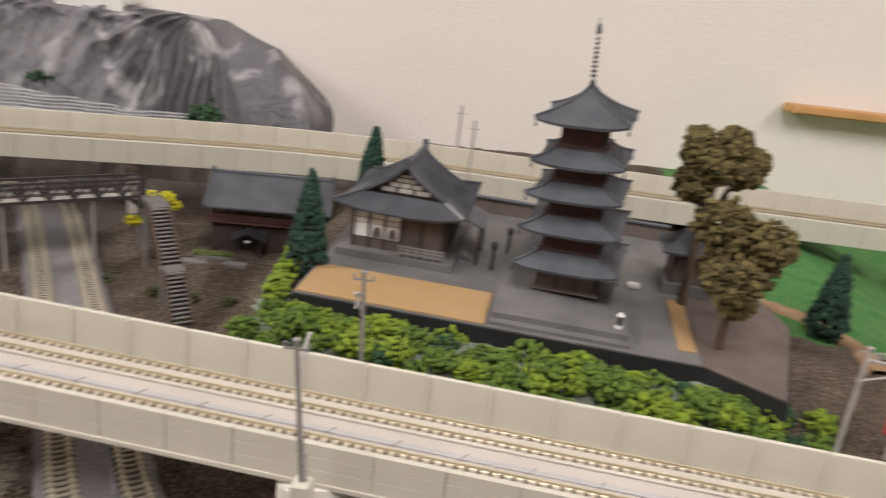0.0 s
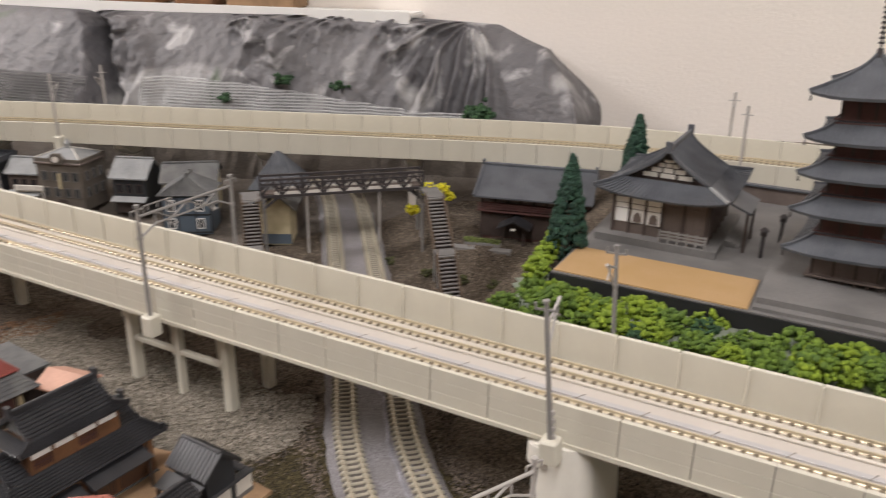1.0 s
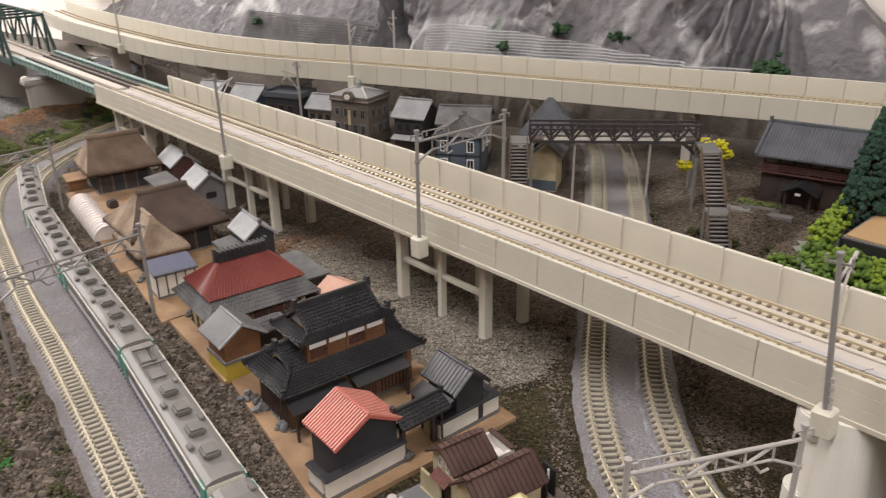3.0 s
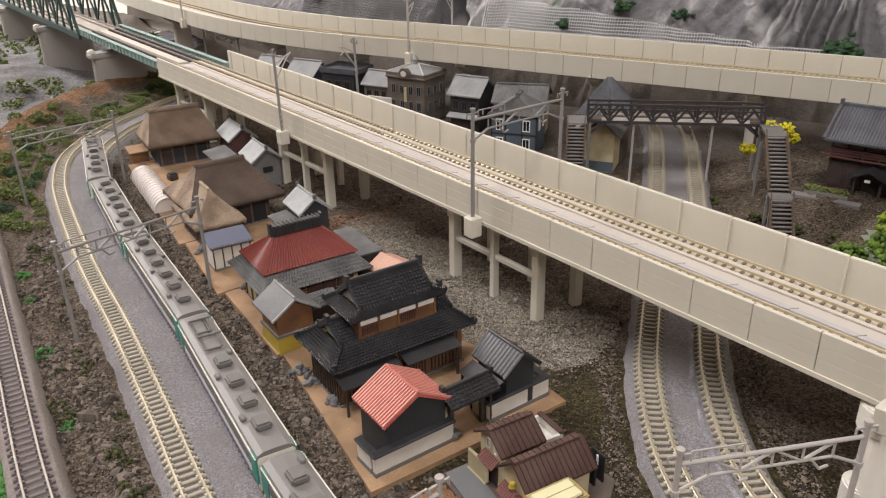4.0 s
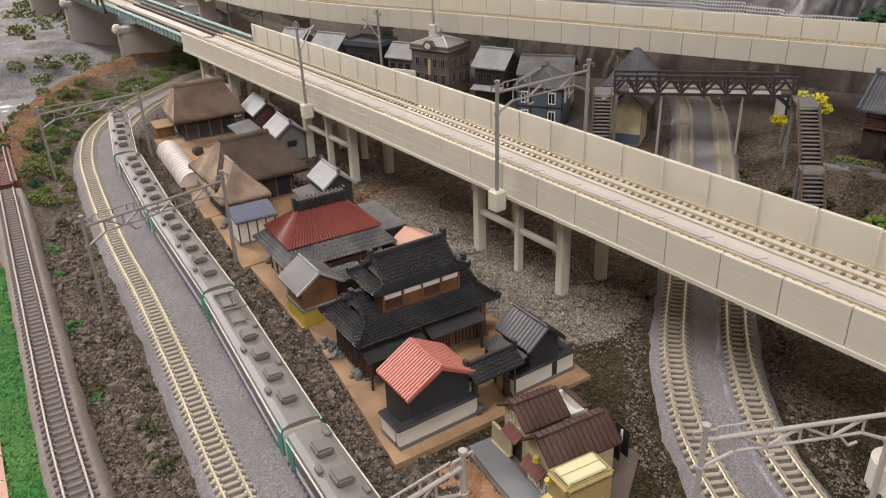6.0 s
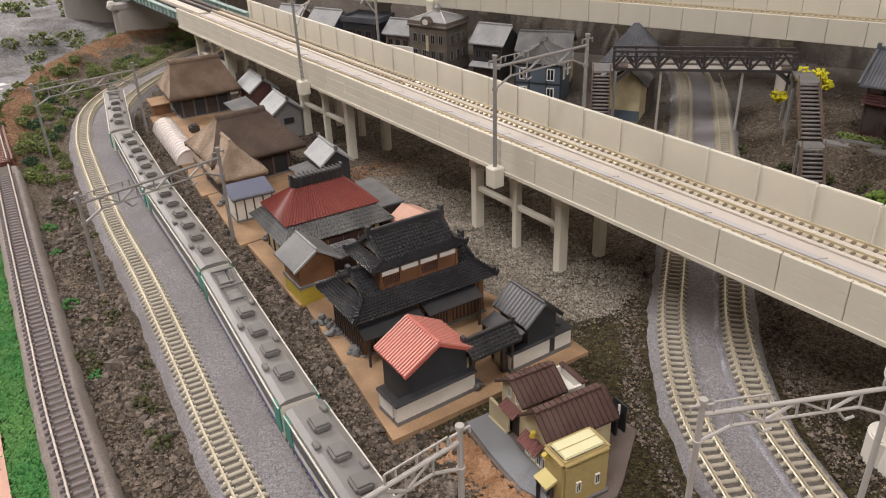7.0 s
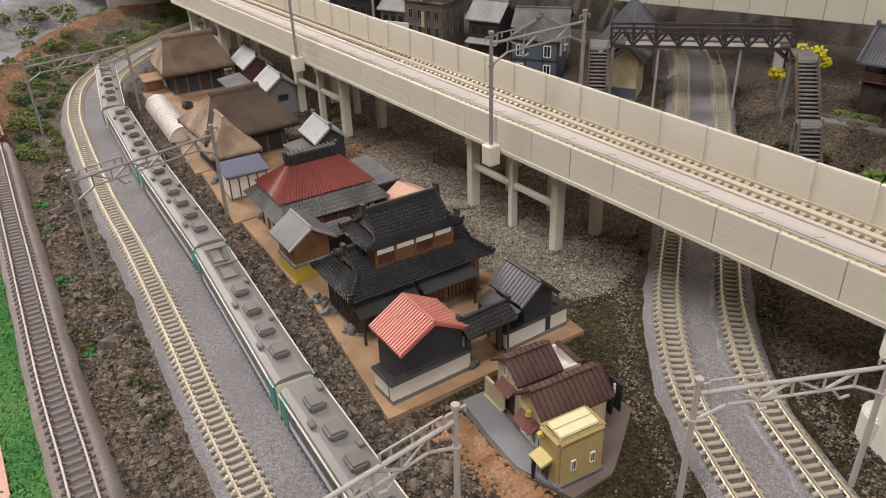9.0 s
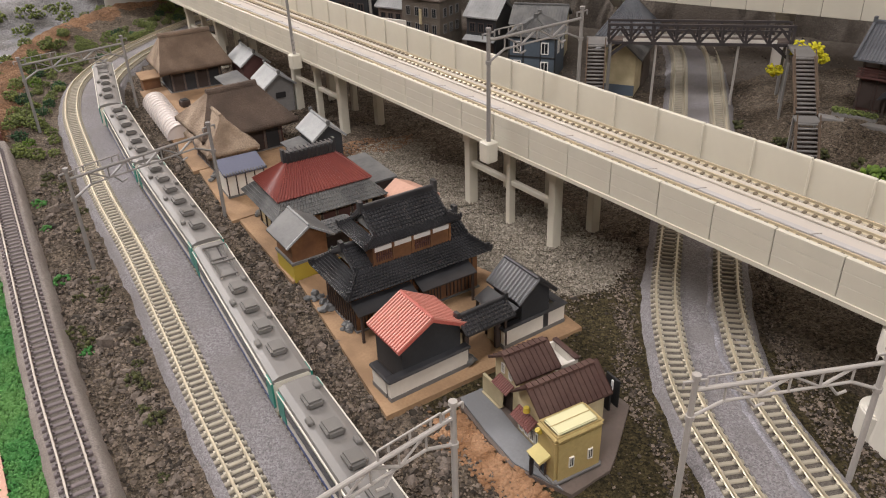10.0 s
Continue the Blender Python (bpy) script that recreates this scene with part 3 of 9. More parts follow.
# ---- room ----
def room():
    a = Vector((0.62, 0.76))
    d = Vector((0.75, -0.66)).normalized()
    n = Vector((0.66, 0.75)).normalized()
    turn = math.degrees(math.atan2(d.y, d.x))
    m = pose(a.x, a.y, 0, 0, 0, turn)
    for name, row in (("wall_north", (-3.0, 2.2, 0.0, 0.1, -0.85, 1.55)), ("wall_south", (-3.0, 2.2, -3.7, -3.6, -0.85, 1.55)),
                      ("wall_east", (2.2, 2.3, -3.7, 0.1, -0.85, 1.55)), ("wall_west", (-3.1, -3.0, -3.7, 0.1, -0.85, 1.55))):
        ob = tagged(to_object(name, boxes(row), "wall" if name == "wall_north" else "far_wall"), "cream painted plaster wall with a fine texture" if name == "wall_north" else "beige wall closing the room", "wall", kind="structure")
        ob.matrix_world = m
    ob = tagged(to_object("ceiling", boxes((-3.1, 2.3, -3.7, 0.1, 1.56, 1.62)), "ceiling"), "plain off-white ceiling", "ceiling", kind="structure")
    ob.matrix_world = m
    ob = tagged(to_object("floor", boxes((-3.1, 2.3, -3.7, 0.1, -0.9, -0.86)), "grey_wood"), "brown floor of the room", "floor", kind="structure")
    ob.matrix_world = m
    # a wooden shelf on the wall
    sh = thing("wall_shelf", "orange-brown wooden shelf board fixed to the cream wall", "shelf", m)
    part("board", soft_box(0.525, 1.2, -0.03, -0.002, 0.148, 0.158, 0.002), "shelf_wood", sh)
    # white ledge above the hills with boxes on it
    lg = thing("wall_ledge", "white ledge running along the wall above the rock hills", "shelf", m)
    part("board", soft_box(-1.6, -0.26, -0.06, -0.002, 0.183, 0.19, 0.002), "white", lg)
    part("front_strip", soft_box(-1.6, -0.26, -0.066, -0.0605, 0.178, 0.193, 0.001), "white", lg)
    rnd = random.Random(4)
    x = -1.5
    while x < -0.5:
        w = rnd.uniform(0.05, 0.1)
        c = rnd.choice(("shelf_wood", "dark_red", "grey_wood", "wood", "tan"))
        b = thing("storage_box", "small " + {"shelf_wood": "orange-brown", "dark_red": "dark red", "grey_wood": "grey-brown", "wood": "brown", "tan": "tan"}[c] + " box standing on the white ledge", "box", m, group="boxes on the ledge")
        part("body", soft_box(x, x + w, -0.05, -0.01, 0.1905, 0.2505, 0.002), c, b)
        part("lid", soft_box(x - 0.001, x + w + 0.001, -0.051, -0.009, 0.251, 0.2555, 0.001), c, b)
        x += w + rnd.uniform(0.005, 0.05)


# ---- ground ----
TRACK_AB = [(0.03, 0.068), (-0.034, 0.177), (-0.089, 0.271), (-0.124, 0.335), (-0.174, 0.424), (-0.224, 0.508), (-0.284, 0.619), (-0.318, 0.69), (-0.341, 0.765),
            (-0.342, 0.84), (-0.33, 0.90), (-0.315, 0.95), (-0.285, 1.02), (-0.22, 1.12)]
TRACK_DE = [(0.19, 0.03), (0.155, 0.11), (0.133, 0.19), (0.124, 0.254), (0.1235, 0.28), (0.1275, 0.314), (0.1325, 0.339), (0.1395, 0.366), (0.166, 0.45), (0.2, 0.565), (0.2365, 0.69),
            (0.263, 0.79), (0.27, 0.87), (0.25, 0.95), (0.20, 1.02)]
TRACK_C = [(-0.06, 0.07), (-0.1, 0.142), (-0.142, 0.216), (-0.181, 0.280), (-0.2205, 0.348), (-0.2556, 0.409), (-0.285, 0.46), (-0.325, 0.53), (-0.364, 0.598)]
ORANGE = [(-0.365, 0.6), (-0.4, 0.66), (-0.44, 0.73), (-0.48, 0.80)]
BANK = [(-0.31, 0.40), (-0.375, 0.60), (-0.437, 0.77), (-0.46, 0.92), (-0.43, 1.06), (-0.37, 1.16), (-0.36, 1.4), (-0.4, 2.0)]
bank_line, _ = spline(BANK, 0.02)


def bank_side(x, y):
    """Distance from the crest of the river bank; positive on the river's side."""
    d = np.hypot(bank_line[:, 0] - x, bank_line[:, 1] - y)
    i = int(d.argmin())
    j = min(i + 1, len(bank_line) - 1)
    i = j - 1
    t = bank_line[j] - bank_line[i]
    return d.min() * (1 if t[0] * (y - bank_line[i][1]) - t[1] * (x - bank_line[i][0]) > 0 else -1)


def plan_so(x, y):
    dx, dy = x - 0.0287, y - 0.4363
    return 0.588 * dx - 0.809 * dy, 0.809 * dx + 0.588 * dy


def height(x, y):
    s, o = plan_so(x, y)
    z = 0.0016 * noise.noise((x * 60, y * 60, 0)) + 0.0012 * noise.noise((x * 170, y * 170, 3)) - 0.001
    b = bank_side(x, y) if x < -0.15 and y > 0.4 else -1
    if b > -0.1:
        z += 0.016 * math.exp(-(b / 0.03) ** 2) * smooth((y - 0.5) / 0.2) - 0.034 * smooth(b / 0.05) * smooth((y - 0.4) / 0.15)
        # gravel bars in the river bed
        z += 0.025 * smooth((b - 0.165 + 0.07 * noise.noise((x * 9, y * 9, 6))) / 0.09) * smooth((y - 0.85) / 0.1) + 0.005 * smooth((b - 0.08) / 0.05) * noise.noise((x * 22, y * 22, 9))
    # low mounds where no track or board lies
    if -0.45 < x < 0.6 and -0.1 < y < 0.9 and (o > 0.05 or o < -0.15):
        d = min(near_line(AB_XY[::3], x, y) - 0.034, near_line(DE_XY[::3], x, y) - 0.034, near_line(C_XY[::3], x, y) - 0.016)
        if d > 0:
            z += smooth(d / 0.015) * (0.0036 * noise.noise((x * 27, y * 27, 31)) + 0.002 * noise.noise((x * 75, y * 75, 8)))
    # the wooded slope below the temple and the yard of the long hall
    z += 0.058 * smooth((o - 0.085) / 0.075) * smooth((s - 0.10) / 0.06) * smooth((0.75 - s) / 0.2)
    z += 0.014 * smooth((x - 0.255) / 0.06) * smooth((y - 0.50) / 0.06) * (1 - smooth((o - 0.085) / 0.075) * smooth((s - 0.10) / 0.06))
    return z


def cover(x, y):
    """How far pale gravel, red earth, moss and river bed cover the soil at a place."""
    s, o = plan_so(x, y)
    w = 0.018 * noise.noise((x * 30, y * 30, 7)) + 0.012 * noise.noise((x * 80, y * 80, 2))
    b = bank_side(x, y) if x < -0.15 and y > 0.4 else -1
    river = smooth((b + w - 0.024) / 0.012)
    bank = smooth((b + w + 0.03) / 0.012) * smooth((y + w - 0.44) / 0.02)
    gravel = smooth((o + 0.064 - w) / 0.012) * smooth((0.047 + w - o) / 0.012) * smooth((s + w + 0.17) / 0.012) * smooth((0.086 - s - w) / 0.012)
    upper = smooth((0.026 - abs(s + 0.18 + w - 0.25 * (o + 0.03))) / 0.012) * smooth((o + w + 0.05) / 0.01) * smooth((0.065 - o - w) / 0.01)
    shop_side = smooth((0.055 - abs(s - 0.15 + w)) / 0.015) * smooth((o + w + 0.128) / 0.01) * smooth((-0.085 - o - w) / 0.01)
    yard_side = smooth((1.25 - math.hypot((s - 0.112 + w) / 0.017, (o + 0.036 + w) / 0.034)) / 0.3)
    moss = smooth((s + w - 0.075) / 0.012) * smooth((o + 0.135) / 0.012) * smooth((0.035 - o) / 0.012)
    gravel = max(gravel, 0.22 * smooth((o - 0.055) / 0.02) * smooth((y - 0.4) / 0.05) * smooth((0.62 - x) / 0.05))
    return gravel, max(bank, upper, shop_side, yard_side), moss, river


def ground():
    x0, x1, y0, y1, st = -1.15, 1.15, -0.25, 2.1, 0.005
    nx, ny = int((x1 - x0) / st), int((y1 - y0) / st)
    verts, faces, kinds, shares = [], [], [], []
    for j in range(ny + 1):
        for i in range(nx + 1):
            x, y = x0 + i * st, y0 + j * st
            verts.append((x, y, height(x, y)))
            shares.extend(cover(x, y))
    for j in range(ny):
        for i in range(nx):
            a = j * (nx + 1) + i
            x, y = x0 + (i + 0.5) * st, y0 + (j + 0.5) * st
            if 0.6606 * (x - 0.62) + 0.7507 * (y - 0.76) > 0.004:
                continue
            faces.append((a, a + 1, a + nx + 2, a + nx + 1))
            s, o = plan_so(x, y)
            w = 0.018 * noise.noise((x * 30, y * 30, 7)) + 0.012 * noise.noise((x * 80, y * 80, 2))
            k = 0
            if 0.098 < o + 0.2 * w and o < 0.19 and 0.16 < s + w < 0.45:
                k = 3
            elif o > 0.16 and s < 0.10 and y > 0.7:
                k = 2
            elif s > 0.47 + w * 0.5 and o > 0.26 + w * 0.5:
                k = 1
            kinds.append(k)
    me = bpy.data.meshes.new("ground")
    me.from_pydata(verts, [], faces)
    for m in ("terrain", "lawn", "far_soil", "slope_green"):
        me.materials.append(M[m])
    me.polygons.foreach_set("material_index", kinds)
    me.attributes.new("cover", "FLOAT_COLOR", "POINT").data.foreach_set("color", shares)
    for p in me.polygons:
        p.use_smooth = True
    tagged(new("ground", me), "modelled brown soil and gravel landscape with a river bed", "ground", kind="structure")
    # table under the layout
    tb = thing("layout_table", "pale wooden table top carrying the model landscape", "table")
    part("top", prism(bmesh.new(), [(-1.16, -0.26), (1.16, -0.26), (1.16, 0.275), (-0.91, 2.09), (-1.16, 2.09)], -0.09, -0.055), "shelf_wood", tb)
    for x, ys in ((-1.1, (-0.2, 1.0)), (1.0, (-0.2, 0.2))):
        for y in ys:
            part("leg", boxes((x, x + 0.06, y, y + 0.06, -0.86, -0.0905)), "shelf_wood", tb)


ICO = [(-0.526, 0, 0.851), (0.526, 0, 0.851), (-0.526, 0, -0.851), (0.526, 0, -0.851), (0, 0.851, 0.526), (0, 0.851, -0.526),
       (0, -0.851, 0.526), (0, -0.851, -0.526), (0.851, 0.526, 0), (-0.851, 0.526, 0), (0.851, -0.526, 0), (-0.851, -0.526, 0)]
ICO_F = [(1, 4, 0), (4, 9, 0), (4, 5, 9), (8, 5, 4), (1, 8, 4), (1, 10, 8), (10, 3, 8), (8, 3, 5), (3, 2, 5), (3, 7, 2),
         (3, 10, 7), (10, 6, 7), (6, 11, 7), (6, 0, 11), (6, 1, 0), (10, 1, 6), (11, 0, 9), (2, 11, 9), (5, 2, 9), (11, 2, 7)]
ICO_V, ICO_T = np.array(ICO), np.array(ICO_F)


def lumps(name, places, radii, material, rng, squash=0.75, rough=0.28, shade_smooth=False):
    """Many small uneven lumps as one mesh object."""
    places, radii = np.asarray(places, float), np.asarray(radii, float)
    n = len(places)
    v = np.repeat(ICO_V[None], n, 0) * (1 + rng.uniform(-rough, rough, (n, 12, 1)))
    ang = rng.uniform(0, 2 * math.pi, n)
    c, s = np.cos(ang)[:, None], np.sin(ang)[:, None]
    v = np.stack([v[..., 0] * c - v[..., 1] * s, v[..., 0] * s + v[..., 1] * c, v[..., 2] * squash], -1)
    v *= np.stack([rng.uniform(0.75, 1.25, n), rng.uniform(0.75, 1.25, n), rng.uniform(0.75, 1.2, n)], -1)[:, None]
    v = v * radii[:, None, None] + places[:, None]
    f = (ICO_T[None] + 12 * np.arange(n)[:, None, None]).reshape(-1, 3)
    me = bpy.data.meshes.new(name)
    me.from_pydata(v.reshape(-1, 3).tolist(), [], f.tolist())
    me.materials.append(M[material])
    if shade_smooth:
        for p in me.polygons:
            p.use_smooth = True
    return new(name, me)


def near_line(line, x, y):
    return float(np.hypot(line[:, 0] - x, line[:, 1] - y).min())


AB_XY, AB_H = spline(TRACK_AB, 0.004)
DE_XY, DE_H = spline(TRACK_DE, 0.004)
C_XY, C_H = spline(TRACK_C, 0.004)


BOARDS = [[(0.105, -0.1465), (0.112, -0.031), (0.07, -0.027), (-0.022, -0.045), (-0.022, -0.1235)],
          [(-0.0235, -0.1265), (-0.0235, -0.05), (-0.115, -0.05), (-0.115, -0.118)],
          [(-0.1165, -0.1225), (-0.1165, -0.045), (-0.21, -0.03), (-0.21, -0.108)],
          [(-0.2115, -0.112), (-0.2115, -0.03), (-0.43, 0.0), (-0.43, -0.08)]]


def bare_ground(x, y):
    """True where loose stones may lie: off the track beds, the village boards and the temple."""
    if near_line(AB_XY, x, y) < 0.032 or near_line(DE_XY, x, y) < 0.032 or near_line(C_XY, x, y) < 0.013:
        return False
    s, o = plan_so(x, y)
    if o > 0.16 and s > 0.15:
        return False
    return not on_boards(s, o)


def on_boards(s, o):
    for poly in BOARDS:
        inside = False
        for (s0, o0), (s1, o1) in zip(poly, poly[1:] + poly[:1]):
            if (o0 > o) != (o1 > o) and s < (s1 - s0) * (o - o0) / (o1 - o0) + s0:
                inside = not inside
        if inside:
            return True
    x, y = V(s, o)
    c = math.cos(math.radians(28)), math.sin(math.radians(28))
    a, b = (x - 0.0375) * c[0] + (y - 0.2535) * c[1], -(x - 0.0375) * c[1] + (y - 0.2535) * c[0]
    return -0.02 < a < 0.04 and -0.03 < b < 0.03


OCT_V = np.array([(1, 0, 0), (-1, 0, 0), (0, 1, 0), (0, -1, 0), (0, 0, 1), (0, 0, -1)], float)
OCT_T = np.array([(0, 2, 4), (2, 1, 4), (1, 3, 4), (3, 0, 4), (2, 0, 5), (1, 2, 5), (3, 1, 5), (0, 3, 5)])


def pebbles(name, places, radii, material, rng):
    """Many angular pebbles as one mesh object."""
    places, radii = np.asarray(places, float), np.asarray(radii, float)
    n = len(places)
    v = np.repeat(OCT_V[None], n, 0) * rng.uniform(0.65, 1.3, (n, 6, 1)) + rng.uniform(-0.22, 0.22, (n, 6, 3))
    ang = rng.uniform(0, 2 * math.pi, n)
    c, s = np.cos(ang)[:, None], np.sin(ang)[:, None]
    v = np.stack([v[..., 0] * c - v[..., 1] * s, v[..., 0] * s + v[..., 1] * c, v[..., 2] * 0.75], -1)
    v = v * radii[:, None, None] + places[:, None]
    f = (OCT_T[None] + 6 * np.arange(n)[:, None, None]).reshape(-1, 3)
    me = bpy.data.meshes.new(name)
    me.from_pydata(v.reshape(-1, 3).tolist(), [], f.tolist())
    me.materials.append(M[material])
    return new(name, me)


def stones():
    rng = np.random.default_rng(5)
    dark, pale = [], []
    cell = 0.004
    for i in range(int(0.78 / cell)):
        for j in range(int(0.72 / cell)):
            x0, y0 = -0.40 + i * cell, 0.10 + j * cell
            if not bare_ground(x0 + cell / 2, y0 + cell / 2):
                continue
            s, o = plan_so(x0, y0)
            if bank_side(x0, y0) > -0.055 and y0 > 0.42 and x0 < -0.15:
                continue
            z = height(x0 + cell / 2, y0 + cell / 2)
            wv = 0.02 * noise.noise((x0 * 30, y0 * 30, 7))
            light = -0.06 + wv < o < 0.045 + wv and -0.17 < s + wv < 0.085
            bare = noise.noise((x0 * 32, y0 * 32, 11))
            n = 30 if light else (3 if bare < -0.25 else 8 + int(14 * max(0.0, bare + 0.1)))
            beside = near_line(DE_XY, x0, y0) < (0.046 if o < 0.04 else 0.04) + 0.4 * wv
            if not light and s > 0.1 and o > -0.13:
                n = 16 if beside else n // 8
            elif o > 0.06:
                n = 10 if beside else n // 5
            if y0 > 0.55:
                n = (n + 1) // 2
            for _ in range(n):
                (pale if light else dark).append((x0 + rng.uniform(0, cell), y0 + rng.uniform(0, cell), z + 0.0005))
    for k, pts in (("stone", dark), ("pale_stone", pale)):
        big = np.array([1.25 if plan_so(p[0], p[1])[1] < -0.125 else 1.0 for p in pts])
        ob = pebbles("gravel", pts, rng.gamma(2.2, 0.00017, len(pts)) * big * (0.8 if k == "pale_stone" else 1.0) + 0.00016, k, rng)
        tagged(ob, "loose %s ballast stones strewn over the soil" % ("pale" if k == "pale_stone" else "brown-grey"), "gravel", kind="stuff")
    # crumbled clods of soil beside the tracks
    pts = []
    for _ in range(15000):
        x, y = rng.uniform(-0.36, 0.0), rng.uniform(0.1, 0.62)
        o = plan_so(x, y)[1]
        if o < -0.03 and bare_ground(x, y) and bank_side(x, y) < -0.05 and noise.noise((x * 40, y * 40, 17)) > -0.1:
            pts.append((x, y, height(x, y) + 0.0004))
    ob = lumps("clods", pts, rng.gamma(2.6, 0.00034, len(pts)) + 0.0004, "clod", rng, 0.85, 0.5)
    tagged(ob, "crumbled dark brown clods of soil between the tracks", "soil", kind="stuff")


# ---- tracks ----
def sleeper_mesh(name, half, wide, z0, z1, material, chair=""):
    """A sleeper with a dished middle, and rail chairs in a colour of their own."""
    bm = bmesh.new()
    ys = (-half, -0.0064, -0.0032, 0.0032, 0.0064, half)
    zs = (z1 - 0.0002, z1, z1 - 0.00035, z1 - 0.00035, z1, z1 - 0.0002)
    rows = []
    for y, z in zip(ys, zs):
        rows.append([bm.verts.new(v) for v in ((-wide / 2, y, z0), (-wide / 2, y, z - 0.0004), (-wide * 0.34, y, z), (wide * 0.34, y, z), (wide / 2, y, z - 0.0004), (wide / 2, y, z0))])
    for r0, r1 in zip(rows, rows[1:]):
        for k in range(5):
            bm.faces.new((r0[k], r0[k + 1], r1[k + 1], r1[k]))
    bm.faces.new(rows[0])
    bm.faces.new(rows[-1][::-1])
    n = len(bm.faces)
    for sg in (-1, 1):
        for e in (-1, 1):
            c = sg * 0.0049 + e * 0.00105
            box(bm, -wide * 0.34, wide * 0.34, c - 0.0005, c + 0.0005, z1 - 0.0003, z1 + 0.0007)
    bm.faces.ensure_lookup_table()
    if chair:
        for f in bm.faces[n:]:
            f.material_index = 1
    bmesh.ops.recalc_face_normals(bm, faces=bm.faces)
    me = bpy.data.meshes.new(name)
    bm.to_mesh(me)
    bm.free()
    me.materials.append(M[material])
    me.materials.append(M[chair or material])
    return me


RAIL = [(-0.0006, 0), (0.0006, 0), (0.0006, 0.0003), (0.00022, 0.0006), (0.00022, 0.0014), (0.0004, 0.0016), (0.0004, 0.0021), (-0.0004, 0.0021), (-0.0004, 0.0016), (-0.00022, 0.0014), (-0.00022, 0.0006), (-0.0006, 0.0003)]


def track(points, offset, z, tie_mat, rail_mat, label, spacing=0.0047, half=0.0078, start=0.0, end=9.0, chair="chair"):
    xy, h = spline(points, 0.004)
    xy = np.stack([xy[:, 0] - np.sin(h) * offset, xy[:, 1] + np.cos(h) * offset], 1)
    xs, hs = spline([tuple(p) for p in xy[::6]], 0.004)
    keep = [i for i in range(len(xs)) if start <= i * 0.004 <= end]
    xs, hs = xs[keep], hs[keep]
    tr = thing("railway_track", label, "track", kind="structure")
    for sg in (-1, 1):
        bm = sweep(bmesh.new(), xs, hs, [(o + sg * 0.0049, v + z + 0.0042) for o, v in RAIL])
        part("rail", bm, rail_mat, tr)
    me = sleeper_mesh("sleeper", half, spacing * 0.44, z + 0.0024, z + 0.0042, tie_mat, chair)
    ties, th = spline([tuple(p) for p in xs[::5]], spacing)
    for (x, y), a in zip(ties, th):
        piece("sleeper", me, tr, Matrix.Translation((x, y, 0)) @ Matrix.Rotation(a, 4, "Z"))
    return tr


def bed(points, half, z, top, material, label):
    xy, h = spline(points, 0.012)
    bm = bmesh.new()
    rng = random.Random(2)
    n = 9
    rings = []
    for (x, y), a in zip(xy, h):
        lx, ly = -math.sin(a), math.cos(a)
        prof = [(-half - 0.004, -0.003), (-half, z - 0.0006), (-half + 0.002, z)] + [(-half + 0.002 + (2 * half - 0.004) * k / n, z + rng.uniform(-1, 1) * 0.00012) for k in range(1, n)] + [(half - 0.002, z), (half, z - 0.0006), (half + 0.004, -0.003)]
        rings.append([bm.verts.new((x + lx * (o + (rng.uniform(-1, 1) * 0.0007 if abs(o) >= half else 0)), y + ly * o, top + v)) for o, v in prof])
    for r0, r1 in zip(rings, rings[1:]):
        for k in range(len(r0) - 1):
            bm.faces.new((r0[k], r0[k + 1], r1[k + 1], r1[k]))
    return tagged(to_object("track_bed", bm, material, True), label, "track bed", kind="structure")


GRASS = 0.0238


